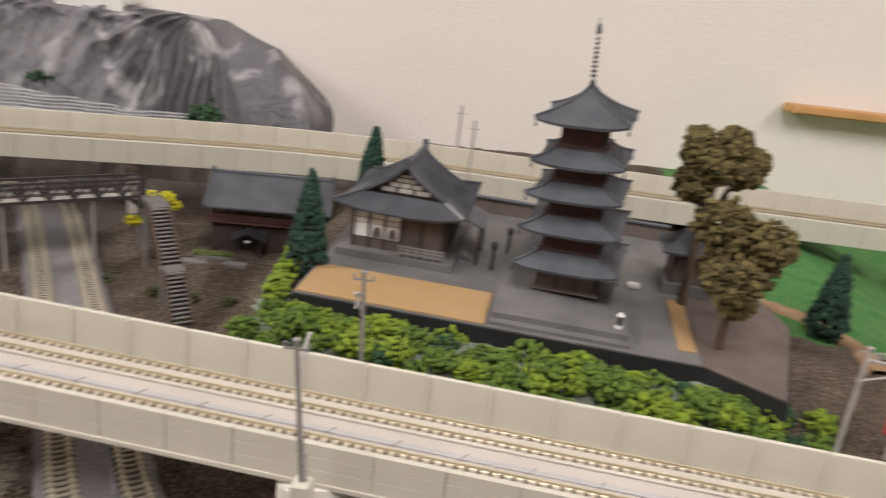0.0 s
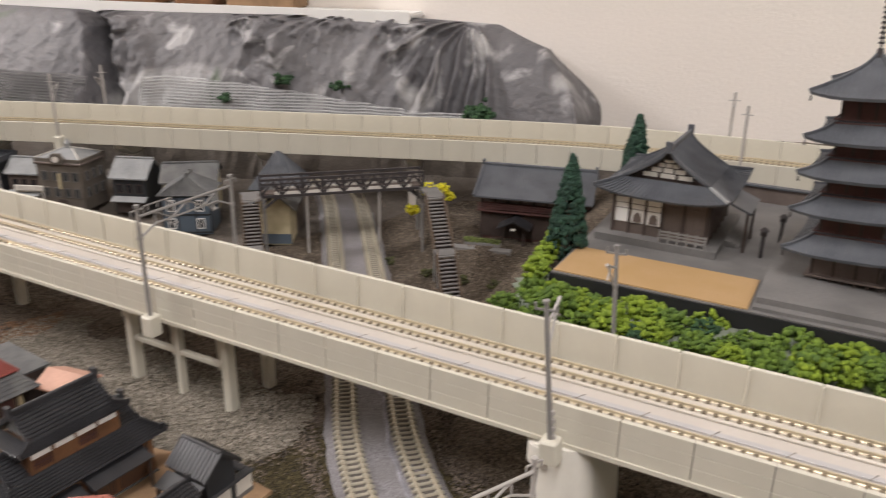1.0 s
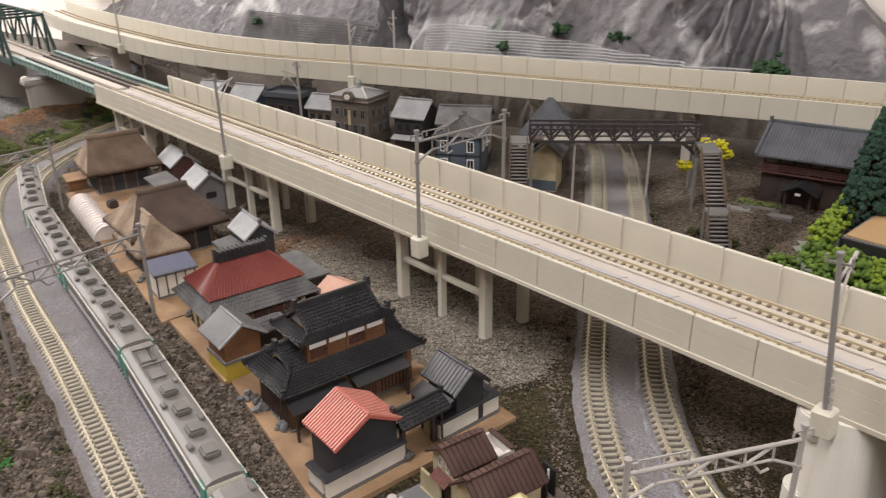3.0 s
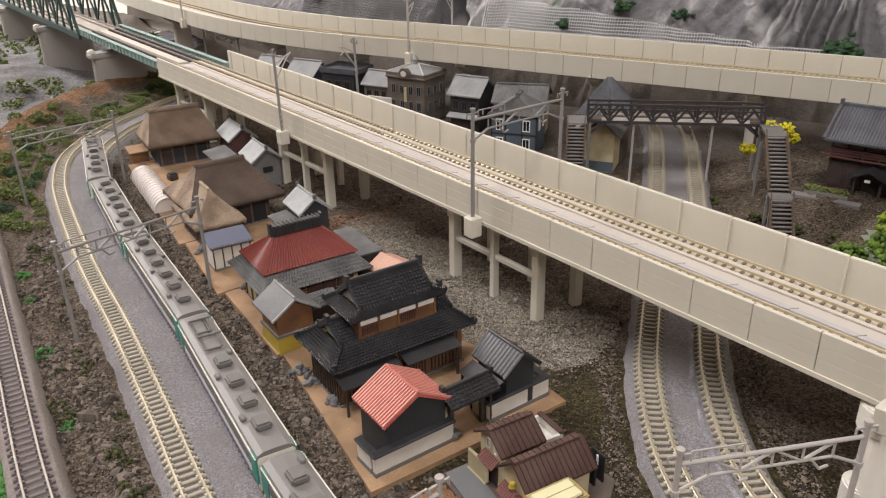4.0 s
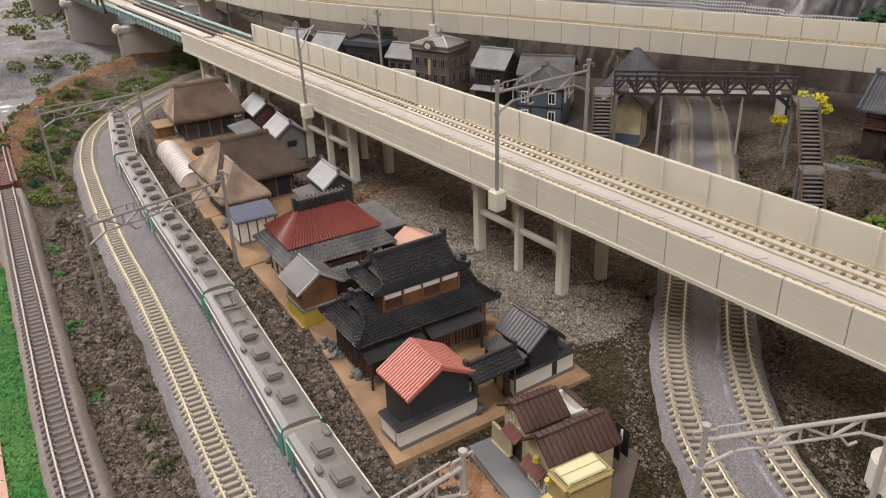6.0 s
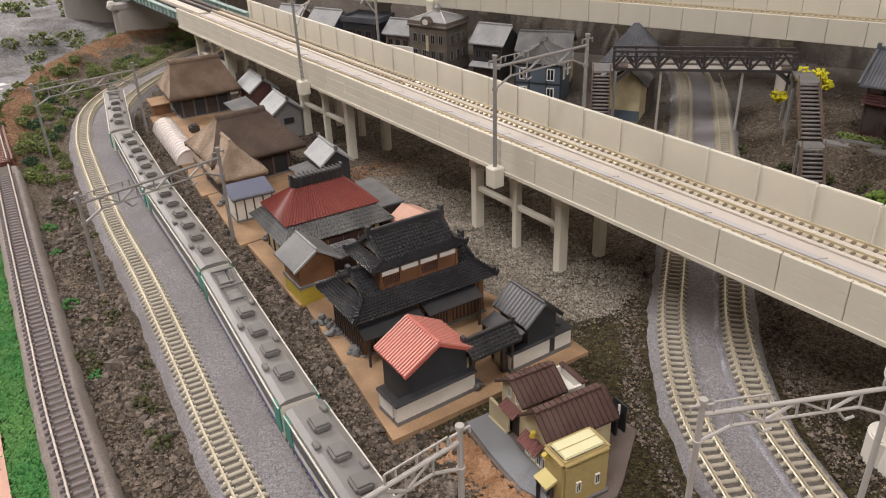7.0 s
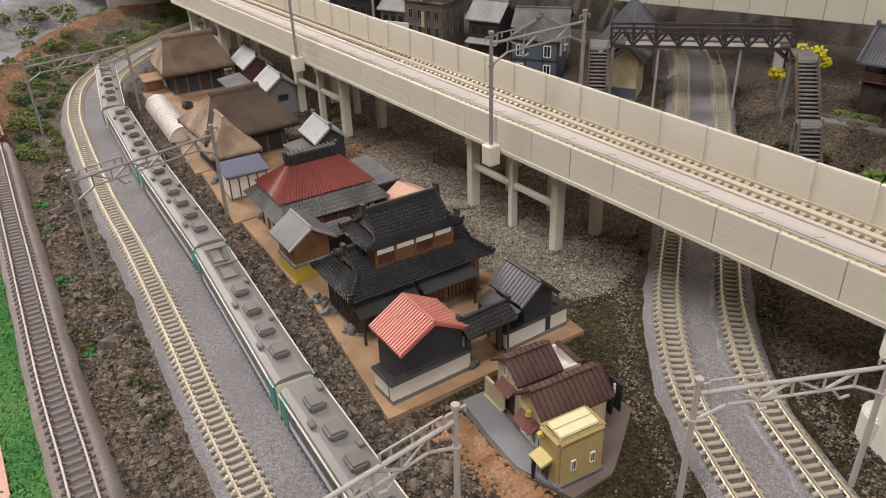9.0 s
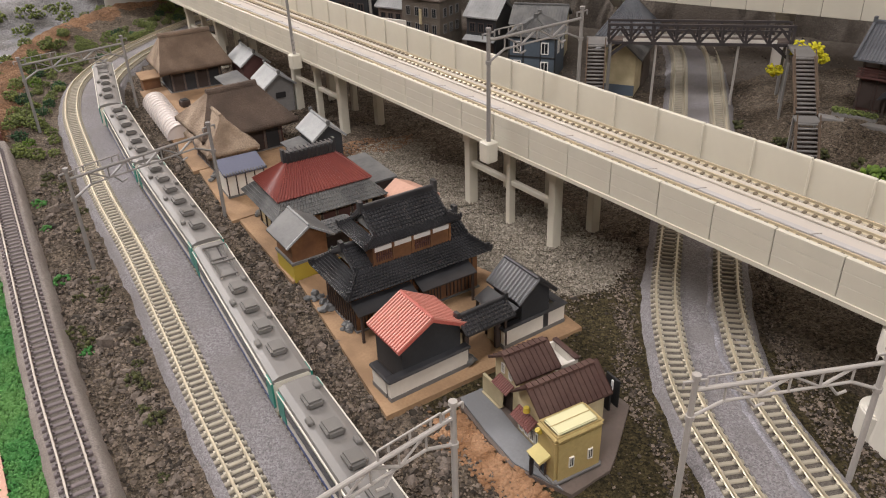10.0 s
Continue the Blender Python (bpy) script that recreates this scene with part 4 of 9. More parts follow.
def tracks():
    bed(TRACK_AB, 0.0266, 0.003, 0.0, "ballast", "grey ballast bed under the double track beside the village")
    bed(TRACK_DE, 0.0264, 0.003, 0.0, "ballast", "grey ballast bed under the double track below the viaduct")
    for line in (TRACK_AB, TRACK_DE):
        xy, h = spline(line, 0.006)
        shake = np.random.default_rng(6)
        for o in (-0.0165, 0.0165):
            bm = sweep(bmesh.new(), xy, h, [(o - 0.0088, 0.0022), (o + 0.0088, 0.0022), (o + 0.0076, 0.0031), (o - 0.0076, 0.0031)])
            tagged(to_object("track_fill", bm, "track_fill"), "brown moulded ballast between the sleepers of a track", "track bed", kind="structure")
        for o in () if line is TRACK_AB else (-0.0065,):
            near = [i for i in range(len(xy)) if xy[i][1] < 0.48]
            bm = sweep(bmesh.new(), xy[near] + shake.normal(0, 0.0007, (len(near), 2)), h[near], [(o - 0.0024, 0.0014), (o + 0.0022, 0.0014), (o + 0.001, 0.0033), (o - 0.0012, 0.0033)])
            tagged(to_object("bed_edge", bm, "pale_edge", True), "pale dry-brushed edge of the ballast bed", "track bed", kind="structure")
    track(TRACK_AB, 0.0165, 0.0, "sleeper", "rail", "railway track with pale concrete sleepers and brass-coloured rails")
    track(TRACK_AB, -0.0165, 0.0, "sleeper", "rail", "railway track with pale concrete sleepers and brass-coloured rails")
    track(TRACK_DE, 0.0165, 0.0, "sleeper", "rail", "railway track with pale sleepers running under the viaduct")
    track(TRACK_DE, -0.0165, 0.0, "sleeper", "rail", "railway track with pale sleepers running under the viaduct")
    # single track with dark sleepers on its own bed, and a grass strip beside it
    bed(TRACK_C, 0.0105, 0.011, 0.0, "ballast_brown", "brown-grey ballast bed under the single track")
    xy, h = spline(TRACK_C, 0.01)
    tagged(to_object("track_fill", sweep(bmesh.new(), xy, h, [(-0.0066, 0.0105), (0.0066, 0.0105), (0.006, 0.0117), (-0.006, 0.0117)]), "track_fill"), "brown moulded ballast between the dark sleepers", "track bed", kind="structure")
    track(TRACK_C, 0.0, 0.0085, "dark_sleeper", "rail_rust", "single railway track with dark sleepers", 0.0051, chair="dark_chair")
    xy, h = spline(TRACK_C[:7], 0.01)
    bm = sweep(bmesh.new(), xy, h, [(0.012, -0.004), (GRASS, -0.004), (GRASS, 0.0075), (0.012, 0.0075)])
    tagged(to_object("grass_strip", bm, "lawn"), "bright green grass mat beside the single track", "grass", kind="stuff")
    bm = sweep(bmesh.new(), xy, h, [(GRASS + 0.001, -0.05), (0.06, -0.05), (0.06, 0.009), (GRASS + 0.001, 0.009)])
    tagged(to_object("board_edge", bm, "pink_roof"), "pale wooden edge board of the layout", "board", kind="structure")
    rng = np.random.default_rng(8)
    pts = []
    for (x, y), a in zip(xy, h):
        for _ in range(130):
            o = rng.uniform(0.0115, GRASS)
            pts.append((x - math.sin(a) * o + rng.uniform(-0.005, 0.005), y + math.cos(a) * o + rng.uniform(-0.005, 0.005), 0.008))
    tagged(lumps("grass_tufts", pts, rng.uniform(0.0005, 0.0013, len(pts)), "lawn", rng, 1.0), "bright green flock grass tufts", "grass", kind="stuff")


# ---- viaduct ----
Z_TOP, Z_FAR, Z_DECK, Z_LOW = 0.0757, 0.085, 0.0644, 0.0562


def panel_mesh(name, length, thick, z0, z1, material, grooves=()):
    """A panel; grooves: heights, as parts of the panel's own, at which a hairline runs along it."""
    cuts = [z0] + [z0 + (z1 - z0) * g for g in grooves] + [z1]
    bm = bmesh.new()
    for a, b in zip(cuts, cuts[1:]):
        box(bm, 0.00025, length - 0.00025, -thick / 2, thick / 2, a + (0.00005 if a > z0 else 0), b - (0.00005 if b < z1 else 0))
    bmesh.ops.bevel(bm, geom=bm.edges[:], offset=0.00035 if not grooves else 0.0001, segments=1, affect="EDGES")
    me = bpy.data.meshes.new(name)
    bmesh.ops.recalc_face_normals(bm, faces=bm.faces)
    bm.to_mesh(me)
    bm.free()
    me.materials.append(M[material])
    return me


def viaduct():
    s0, s1 = -0.558, 0.744
    vd = thing("viaduct", "cream concrete railway viaduct with parapet panels and double slab track", "viaduct", atV(0, 0), kind="structure")
    part("girder", boxes((s0, s1, 0.0085, 0.0635, Z_LOW + 0.001, Z_DECK - 0.0039)), "concrete", vd)
    part("deck", boxes((s0, s1, 0.0085, 0.0635, Z_DECK - 0.0038, Z_DECK)), "slab_grey", vd)
    # parapet walls with recessed joints
    for o, top, s0 in ((0.0071, Z_TOP, -0.558), (0.0652, Z_FAR, -0.496)):
        low = Z_LOW
        part("parapet_core", boxes((s0, s1, o - 0.0004, o + 0.0004, low + 0.0012, top - 0.001)), "joint", vd)
        first = 0.0286 if o < 0.03 else 0.0087
        lines = (0.36, 0.68) if o < 0.03 else ()
        piece("panel", panel_mesh("panel", first, 0.0024, low, top, "concrete", lines), vd, Matrix.Translation((s0, o, 0)))
        me = panel_mesh("panel", 0.031, 0.0024, low, top, "concrete", lines)
        count = int((s1 - s0 - first) / 0.031)
        for k in range(count):
            piece("panel", me, vd, Matrix.Translation((s0 + first + k * 0.031, o, 0)))
        if o > 0.03:
            strip = panel_mesh("joint_strip", 0.0016, 0.0011, Z_DECK + 0.001, top - 0.0006, "concrete")
            for k in range(count):
                piece("joint_strip", strip, vd, Matrix.Translation((s0 + first + k * 0.031 - 0.0008, o - 0.0015, 0)))
        part("base_strip", boxes((s0, s1, o - 0.0019, o + 0.0019, low - 0.0016, low + 0.0006)), "concrete", vd)
    s0 = -0.558
    # slab track: a raised slab and a grey strip between the tracks
    for oc in (0.0195, 0.0525):
        part("track_slab", soft_box(s0, s1, oc - 0.0085, oc + 0.0085, Z_DECK + 0.0001, Z_DECK + 0.0016, 0.0004, 1), "slab", vd)
        for sg in (-1, 1):
            o = oc + sg * 0.0049
            xy = np.array([(s0 + i * 0.031, o) for i in range(int((s1 - s0) / 0.031) + 1)])
            part("rail", sweep(bmesh.new(), xy, np.zeros(len(xy)), [(a, v + Z_DECK + 0.0019) for a, v in RAIL]), "rail_deck", vd)
            part("rail_pad", boxes((s0, s1, o - 0.0019, o + 0.0019, Z_DECK + 0.00155, Z_DECK + 0.0019)), "rail_pad", vd)
            me = panel_mesh("rail_fixing", 0.0026, 0.0042, Z_DECK + 0.0014, Z_DECK + 0.0027, "fixing")
            for k in range(int((0.62 + 0.16) / 0.0052)):
                piece("rail_fixing", me, vd, Matrix.Translation((-0.16 + k * 0.0052, o, 0)))
            bm = bmesh.new()
            for k in range(int((-0.16 - s0) / 0.0052)):
                box(bm, s0 + k * 0.0052, s0 + k * 0.0052 + 0.0026, o - 0.0021, o + 0.0021, Z_DECK + 0.0014, Z_DECK + 0.0027)
            tagged(part("far_rail_fixings", bm, "fixing", vd), kind="stuff")
    part("middle_strip", soft_box(s0, s1, 0.0318, 0.0352, Z_DECK + 0.0001, Z_DECK + 0.0011, 0.0003, 1), "strip", vd)
    me = panel_mesh("slab_joint", 0.0075, 0.0006, Z_DECK + 0.0008, Z_DECK + 0.0013, "joint")
    for k in range(int((s1 - s0) / 0.031)):
        piece("slab_joint", me, vd, Matrix.Translation((s0 + k * 0.031, 0.0298, 0)) @ Matrix.Rotation(math.radians(62), 4, "Z"))


def frame_pier(s):
    """Six-legged concrete frame: legs, arched top beams and lower ties."""
    pr = thing("viaduct_pier", "beige concrete frame pier with three legs a side and arched beams", "pier", atV(s, 0), group="frame piers under the viaduct", kind="structure")
    for o in (0.019, 0.053):
        for k, hs, ho in ((-0.041, 0.0027, 0.0036), (-0.001, 0.0019, 0.0026), (0.039, 0.0027, 0.0036)):
            bm = soft_box(k - hs, k + hs, o - ho, o + ho, -0.004, Z_LOW - 0.0005, 0.0004, 1)
            part("leg", bm, "concrete", pr)
            part("leg_head", soft_box(k - hs - 0.0009, k + hs + 0.0009, o - ho - 0.0006, o + ho + 0.0006, Z_LOW - 0.013, Z_LOW - 0.0007, 0.0004, 1), "concrete", pr)
        for k in (-0.041, -0.001):
            part("tie", soft_box(k + 0.002, k + 0.038, o - 0.0018, o + 0.0018, 0.0268, 0.0302, 0.0004, 1), "concrete", pr)
            bm = bmesh.new()
            n = 12
            x0, x1 = k + 0.0034, k + 0.0366
            up = [bm.verts.new((x0 + (x1 - x0) * i / n, o - 0.003, Z_LOW - 0.0006)) for i in range(n + 1)]
            dn = [bm.verts.new((x0 + (x1 - x0) * i / n, o - 0.003, Z_LOW - 0.0035 - 0.0075 * abs(2 * i / n - 1) ** 6)) for i in range(n + 1)]
            fs = [bm.faces.new((up[i], up[i + 1], dn[i + 1], dn[i])) for i in range(n)]
            ext = bmesh.ops.extrude_face_region(bm, geom=fs)
            bmesh.ops.translate(bm, vec=(0, 0.006, 0), verts=[v for v in ext["geom"] if isinstance(v, bmesh.types.BMVert)])
            part("arch", bm, "concrete", pr)
    for k in (-0.041, -0.001, 0.039):
        part("cross_beam", soft_box(k - 0.0026, k + 0.0026, 0.0226, 0.0494, Z_LOW - 0.007, Z_LOW - 0.0007, 0.0004, 1), "concrete", pr)


def stadium(r, half, cx=0.0, n=40):
    """Outline of a slab with round ends, long across the viaduct."""
    return [(cx + r * math.cos(2 * math.pi * k / n), r * math.sin(2 * math.pi * k / n) + (half if k < n // 2 else -half)) for k in range(n)]


def round_pier(s, label="white rounded pier with grooves round it carrying the viaduct"):
    pr = thing("round_pier", label, "pier", atV(s, 0.034), kind="structure")
    # tapered shaft
    bm = bmesh.new()
    n = 40
    low, up = stadium(0.0155, 0.0185, 0.004), stadium(0.0125, 0.0185, 0.004)
    A = [bm.verts.new((x, y, -0.006)) for x, y in low]
    B = [bm.verts.new((x, y, Z_LOW - 0.0015)) for x, y in up]
    bm.faces.new(A[::-1])
    bm.faces.new(B)
    for k in range(n):
        bm.faces.new((A[k], A[(k + 1) % n], B[(k + 1) % n], B[k]))
    part("shaft", bm, "pier_white", pr, smooth=False)
    # round drums standing proud of the shaft at its head and foot
    for z0, z1 in ((0.041, 0.053), (-0.002, 0.0135)):
        for y in (-0.0225, 0.0225):
            bm = rod(bmesh.new(), (-0.0055, y, z0), (-0.0055, y, z1), 0.0088, 32)
            bmesh.ops.bevel(bm, geom=[e for e in bm.edges if abs(e.verts[0].co.z - e.verts[1].co.z) < 1e-6], offset=0.0008, segments=2, affect="EDGES")
            part("drum", bm, "pier_white", pr)
            bm = rod(bmesh.new(), (-0.0055, y, z1), (-0.0055, y, z1 + 0.0006), 0.0062, 32)
            part("drum_cap", bm, "pier_white", pr)


def mast(name_label, s, o, side, top=0.1275, bracket=True, z0=0.049, lean=(0.0, 0.0)):
    """An overhead-line mast on a base block beside the parapet; side: +1 when its bracket reaches towards greater o."""
    ms = thing("overhead_mast", name_label, "mast", atV(s, o, z0 + 0.012) @ pose(0, 0, 0, lean[1], lean[0], 0) @ pose(0, 0, -z0 - 0.012), group="overhead masts")
    bm = soft_box(-0.0042, 0.0042, -0.0042 if side > 0 else -0.0042, 0.0042, z0, z0 + 0.012, 0.0008, 1)
    part("base_block", bm, "concrete", ms)
    bm = rod(bmesh.new(), (0, 0, z0 + 0.0118), (0, 0, top), 0.00125, 10, 0.0011)
    rod(bm, (0, 0, top - 0.0006), (0, 0, top + 0.0004), 0.0016, 10)
    part("pole", bm, "pole", ms)
    bm = bmesh.new()
    beam(bm, (-0.0052, 0, top - 0.004), (0.0052, 0, top - 0.004), 0.0009, 0.0009)
    for sx in (-1, 1):
        rod(bm, (sx * 0.0048, 0, top - 0.004), (sx * 0.0048, 0, top - 0.0012), 0.0006, 8)
    part("crossarm", bm, "pole", ms)
    for k in range(4):
        bm = rod(bmesh.new(), (0.0016, 0, z0 + 0.0125 + 0.004 * k), (0.0016, 0, z0 + 0.0145 + 0.004 * k), 0.001, 8)
        part("insulator", bm, "pole_pale", ms)
    if bracket:
        bm = bmesh.new()
        rod(bm, (0, 0, top - 0.012), (0, side * 0.013, top - 0.0055), 0.0006, 8)
        rod(bm, (0, 0, top - 0.024), (0, side * 0.013, top - 0.0065), 0.0006, 8)
        rod(bm, (0, side * 0.009, top - 0.0085), (0, side * 0.0145, top - 0.013), 0.0005, 8)
        rod(bm, (0, side * 0.013, top - 0.0065), (0, side * 0.0155, top - 0.0045), 0.0008, 8)
        part("bracket", bm, "pole_pale", ms)
    return ms


def portal(a, b, za, top, material="pole", label="grey overhead-line portal with a lattice beam spanning the double track", drop=0.007, poles=(True, True)):
    """Two masts and a lattice beam between the plan points a and b."""
    a, b = Vector(a), Vector(b)
    d = b - a
    L = d.length
    pt = thing("overhead_portal", label, "portal", pose(a.x, a.y, 0, 0, 0, math.degrees(math.atan2(d.y, d.x))), group="overhead portals")
    for x, on in ((0, poles[0]), (L, poles[1])):
        if on:
            bm = rod(bmesh.new(), (x, 0, za), (x, 0, top + 0.006), 0.0013, 10, 0.0011)
            rod(bm, (x, 0, top + 0.0055), (x, 0, top + 0.007), 0.0016, 10)
            rod(bm, (x, 0, top - 0.0135), (x, 0, top - 0.0115), 0.0017, 10)
            part("mast", bm, material, pt)
            bm = beam(bmesh.new(), (x - 0.0045, 0.0, top + 0.004), (x + 0.0045, 0.0, top + 0.004), 0.0008, 0.0008)
            rod(bm, (x - 0.0043, 0, top + 0.0015), (x - 0.0043, 0, top + 0.004), 0.0005, 6)
            rod(bm, (x + 0.0043, 0, top + 0.0015), (x + 0.0043, 0, top + 0.004), 0.0005, 6)
            part("crossarm", bm, material, pt)
    part("upper_chord", rod(bmesh.new(), (0.001, 0, top), (L - 0.001, 0, top), 0.0009, 8), material, pt)
    part("lower_chord", rod(bmesh.new(), (0.012, 0, top - drop), (L - 0.012, 0, top - drop), 0.0006, 8), material, pt)
    n = max(4, int(round((L - 0.02) / 0.0125)))
    for k in range(n + 1):
        x = 0.012 + (L - 0.024) * k / n
        part("upright", rod(bmesh.new(), (x, 0, top - drop), (x, 0, top), 0.0005, 6), material, pt)
        if k < n:
            x2 = 0.012 + (L - 0.024) * (k + 1) / n
            za2, zb2 = (top - drop, top) if k % 2 else (top, top - drop)
            part("diagonal", rod(bmesh.new(), (x, 0, za2), (x2, 0, zb2), 0.0007 if k % 2 else 0.0005, 6), material, pt)
    for x, x2 in ((0, 0.012), (L, L - 0.012)):
        part("knee_brace", rod(bmesh.new(), (x, 0, top - 0.0125), (x2, 0, top - drop), 0.0007, 6), material, pt)
    for x in (L * 0.28, L * 0.72):
        bm = rod(bmesh.new(), (x, 0, top - drop), (x + 0.004, 0, top - drop - 0.005), 0.0006, 6)
        rod(bm, (x + 0.004, 0, top - drop - 0.005), (x + 0.0075, 0, top - drop - 0.004), 0.0006, 6)
        part("hanger", bm, material, pt)
    x0, x1 = L * 0.06, L * 0.34
    bm = beam(bmesh.new(), (x0, 0, top + 0.005), (x1, 0, top + 0.005), 0.0006, 0.0006)
    for x in (x0, x1):
        beam(bm, (x, 0, top), (x, 0, top + 0.005), 0.0006, 0.0006)
    for k in range(3):
        x = x0 + (x1 - x0) * (k + 0.5) / 3
        rod(bm, (x, 0, top + 0.002), (x, 0, top + 0.005), 0.0005, 6)
    part("top_rack", bm, material, pt)
    return pt


def masts():
    mast("grey overhead-line mast on a concrete block beside the viaduct parapet", -0.248, 0.0, 1, lean=(-1.0, 0.5))
    mast("grey overhead-line mast on a concrete block beside the viaduct parapet", 0.248, 0.0, 1, lean=(-4.6, 1.8))
    for s, a in ((-0.248, -1.0), (0.252, -3.0)):
        mast("grey overhead-line mast beyond the far parapet of the viaduct", s, 0.0765, -1, z0=0.052, lean=(a, 0.5))
    # portal at the middle joint of the viaduct
    portal(V(0, 0), V(0, 0.0735), 0.0608, 0.121, label="grey overhead-line portal spanning the viaduct with a lattice beam")
    for o in (0.0, 0.0735):
        b = thing("mast_base", "concrete block holding a mast at the viaduct side", "block", atV(0, o), kind="structure")
        part("block", soft_box(-0.0042, 0.0042, -0.0042, 0.0042, 0.048, 0.061, 0.0008, 1), "concrete", b)
    # portals over the double track by the village, and over the other double track
    portal((-0.211, 0.4065), (-0.147, 0.4725), -0.002, 0.0585)
    portal((-0.3435, 0.639), (-0.2795, 0.699), -0.002, 0.0585)
    portal((-0.316, 1.186), (-0.247, 1.095), -0.002, 0.0585)
    portal((0.0012, 0.2008), (-0.07, 0.142), -0.002, 0.058, "pole_pale")
    portal((0.0854, 0.2104), (0.158, 0.222), -0.002, 0.058, "pole_pale")


# ---- far viaduct ----
FAR = [(-0.62, 1.62), (-0.51, 1.435), (-0.36, 1.2186), (-0.25, 1.078), (-0.127, 0.968), (0.0, 0.888), (0.2, 0.757), (0.4, 0.628), (0.505, 0.535), (0.634, 0.386), (0.72, 0.29), (0.85, 0.15)]


def far_viaduct():
    xy, h = spline(FAR, 0.031)
    vd = thing("far_viaduct", "cream concrete viaduct with parapet panels along the foot of the hills", "viaduct", kind="structure")
    zt, zd, zl = 0.088, 0.0768, 0.067
    fine, fh = spline(FAR, 0.0155)
    part("girder", sweep(bmesh.new(), fine, fh, [(0.0025, zl + 0.001), (0.0605, zl + 0.001), (0.0605, zd), (0.0025, zd)]), "concrete", vd)
    for o, top in ((0.0, zt), (0.0625, zt + 0.0088)):
        part("parapet_core", sweep(bmesh.new(), fine, fh, [(o - 0.0004, zl + 0.001), (o + 0.0004, zl + 0.001), (o + 0.0004, top - 0.001), (o - 0.0004, top - 0.001)]), "joint", vd)
        for i in range(len(xy) - 1):
            p = [np.array((xy[j][0] - math.sin(h[j]) * o, xy[j][1] + math.cos(h[j]) * o)) for j in (i, i + 1)]
            L = float(np.linalg.norm(p[1] - p[0]))
            me = panel_mesh("panel", L, 0.0022, zl, top, "concrete")
            piece("panel", me, vd, Matrix.Translation((p[0][0], p[0][1], 0)) @ Matrix.Rotation(math.atan2(*(p[1] - p[0])[::-1]), 4, "Z"))
    for oc in (0.0148, 0.0478):
        part("track_slab", sweep(bmesh.new(), fine, fh, [(oc - 0.0085, zd), (oc + 0.0085, zd), (oc + 0.0085, zd + 0.0016), (oc - 0.0085, zd + 0.0016)]), "slab", vd)
        for sg in (-1, 1):
            part("rail", sweep(bmesh.new(), fine, fh, [(oc + sg * 0.0049 + a, v + zd + 0.0019) for a, v in RAIL]), "rail_deck", vd)
        ties, th = spline([tuple(p) for p in fine[::3]], 0.0052)
        bm = bmesh.new()
        for (x, y), a in zip(ties, th):
            for sg in (-1, 1):
                o = oc + sg * 0.0049
                box(bm, -0.0013, 0.0013, o - 0.0021, o + 0.0021, zd + 0.0015, zd + 0.0027, Matrix.Translation((x, y, 0)) @ Matrix.Rotation(a, 4, "Z"))
        tagged(part("rail_fixings", bm, "fixing", vd), kind="stuff")
    # piers and masts
    for k in (13, *range(23, len(xy) - 2, 5)):
        (x, y), a = xy[k], h[k]
        pr = thing("far_pier", "beige concrete pier with a hammer head under the far viaduct", "pier", Matrix.Translation((x, y, 0)) @ Matrix.Rotation(a, 4, "Z"), group="piers of the far viaduct", kind="structure")
        part("column", soft_box(-0.006, 0.006, 0.018, 0.044, -0.03, zl - 0.012, 0.002, 2), "slab_grey", pr)
        bm = bmesh.new()
        prof = [(0.004, zl), (0.0585, zl), (0.0585, zl - 0.004), (0.044, zl - 0.0125), (0.018, zl - 0.0125), (0.004, zl - 0.004)]
        A = [bm.verts.new((-0.006, o, z)) for o, z in prof]
        B = [bm.verts.new((0.006, o, z)) for o, z in prof]
        bm.faces.new(A)
        bm.faces.new(B[::-1])
        for i in range(6):
            bm.faces.new((A[i], B[i], B[(i + 1) % 6], A[(i + 1) % 6]))
        part("head", bm, "concrete", pr)
    for frac, o in ((0.465, -0.004), (0.468, 0.067), (0.25, -0.004), (0.786, -0.004), (0.785, 0.067)):
        i = int(frac * (len(fine) - 1))
        (x, y), a = fine[i], fh[i]
        ms = thing("overhead_mast", "grey overhead-line mast beside the far viaduct", "mast", Matrix.Translation((x, y, 0)) @ Matrix.Rotation(a, 4, "Z") @ Matrix.Translation((0, o, 0)), group="masts of the far viaduct")
        part("base_block", soft_box(-0.004, 0.004, -0.004, 0.004, 0.062, 0.075, 0.0008, 1), "concrete", ms)
        part("pole", rod(bmesh.new(), (0, 0, 0.0748), (0, 0, 0.139), 0.0013, 8), "pole_pale", ms)
        sg = 1 if o < 0.03 else -1
        bm = rod(bmesh.new(), (0, 0, 0.122), (0, sg * 0.013, 0.128), 0.0006, 6)
        rod(bm, (0, 0, 0.112), (0, sg * 0.013, 0.127), 0.0006, 6)
        part("bracket", bm, "pole_pale", ms)
        part("crossarm", beam(bmesh.new(), (-0.005, 0, 0.131), (0.005, 0, 0.131), 0.0008, 0.0008), "pole_pale", ms)


# ---- hills of crumpled grey paper along the wall ----
HILL = [(0.503, 0.700), (0.475, 0.732), (0.41, 0.775), (0.25, 0.875), (0.1, 0.975), (-0.05, 1.09), (-0.22, 1.27), (-0.4, 1.5), (-0.52, 1.72), (-0.67, 1.87)]


CREST_U = (0.0, 0.012, 0.028, 0.045, 0.076, 0.095, 0.2, 0.36, 0.55, 0.8, 1.3)
CREST_Z = (0.060, 0.095, 0.126, 0.156, 0.170, 0.178, 0.184, 0.184, 0.183, 0.184, 0.182)


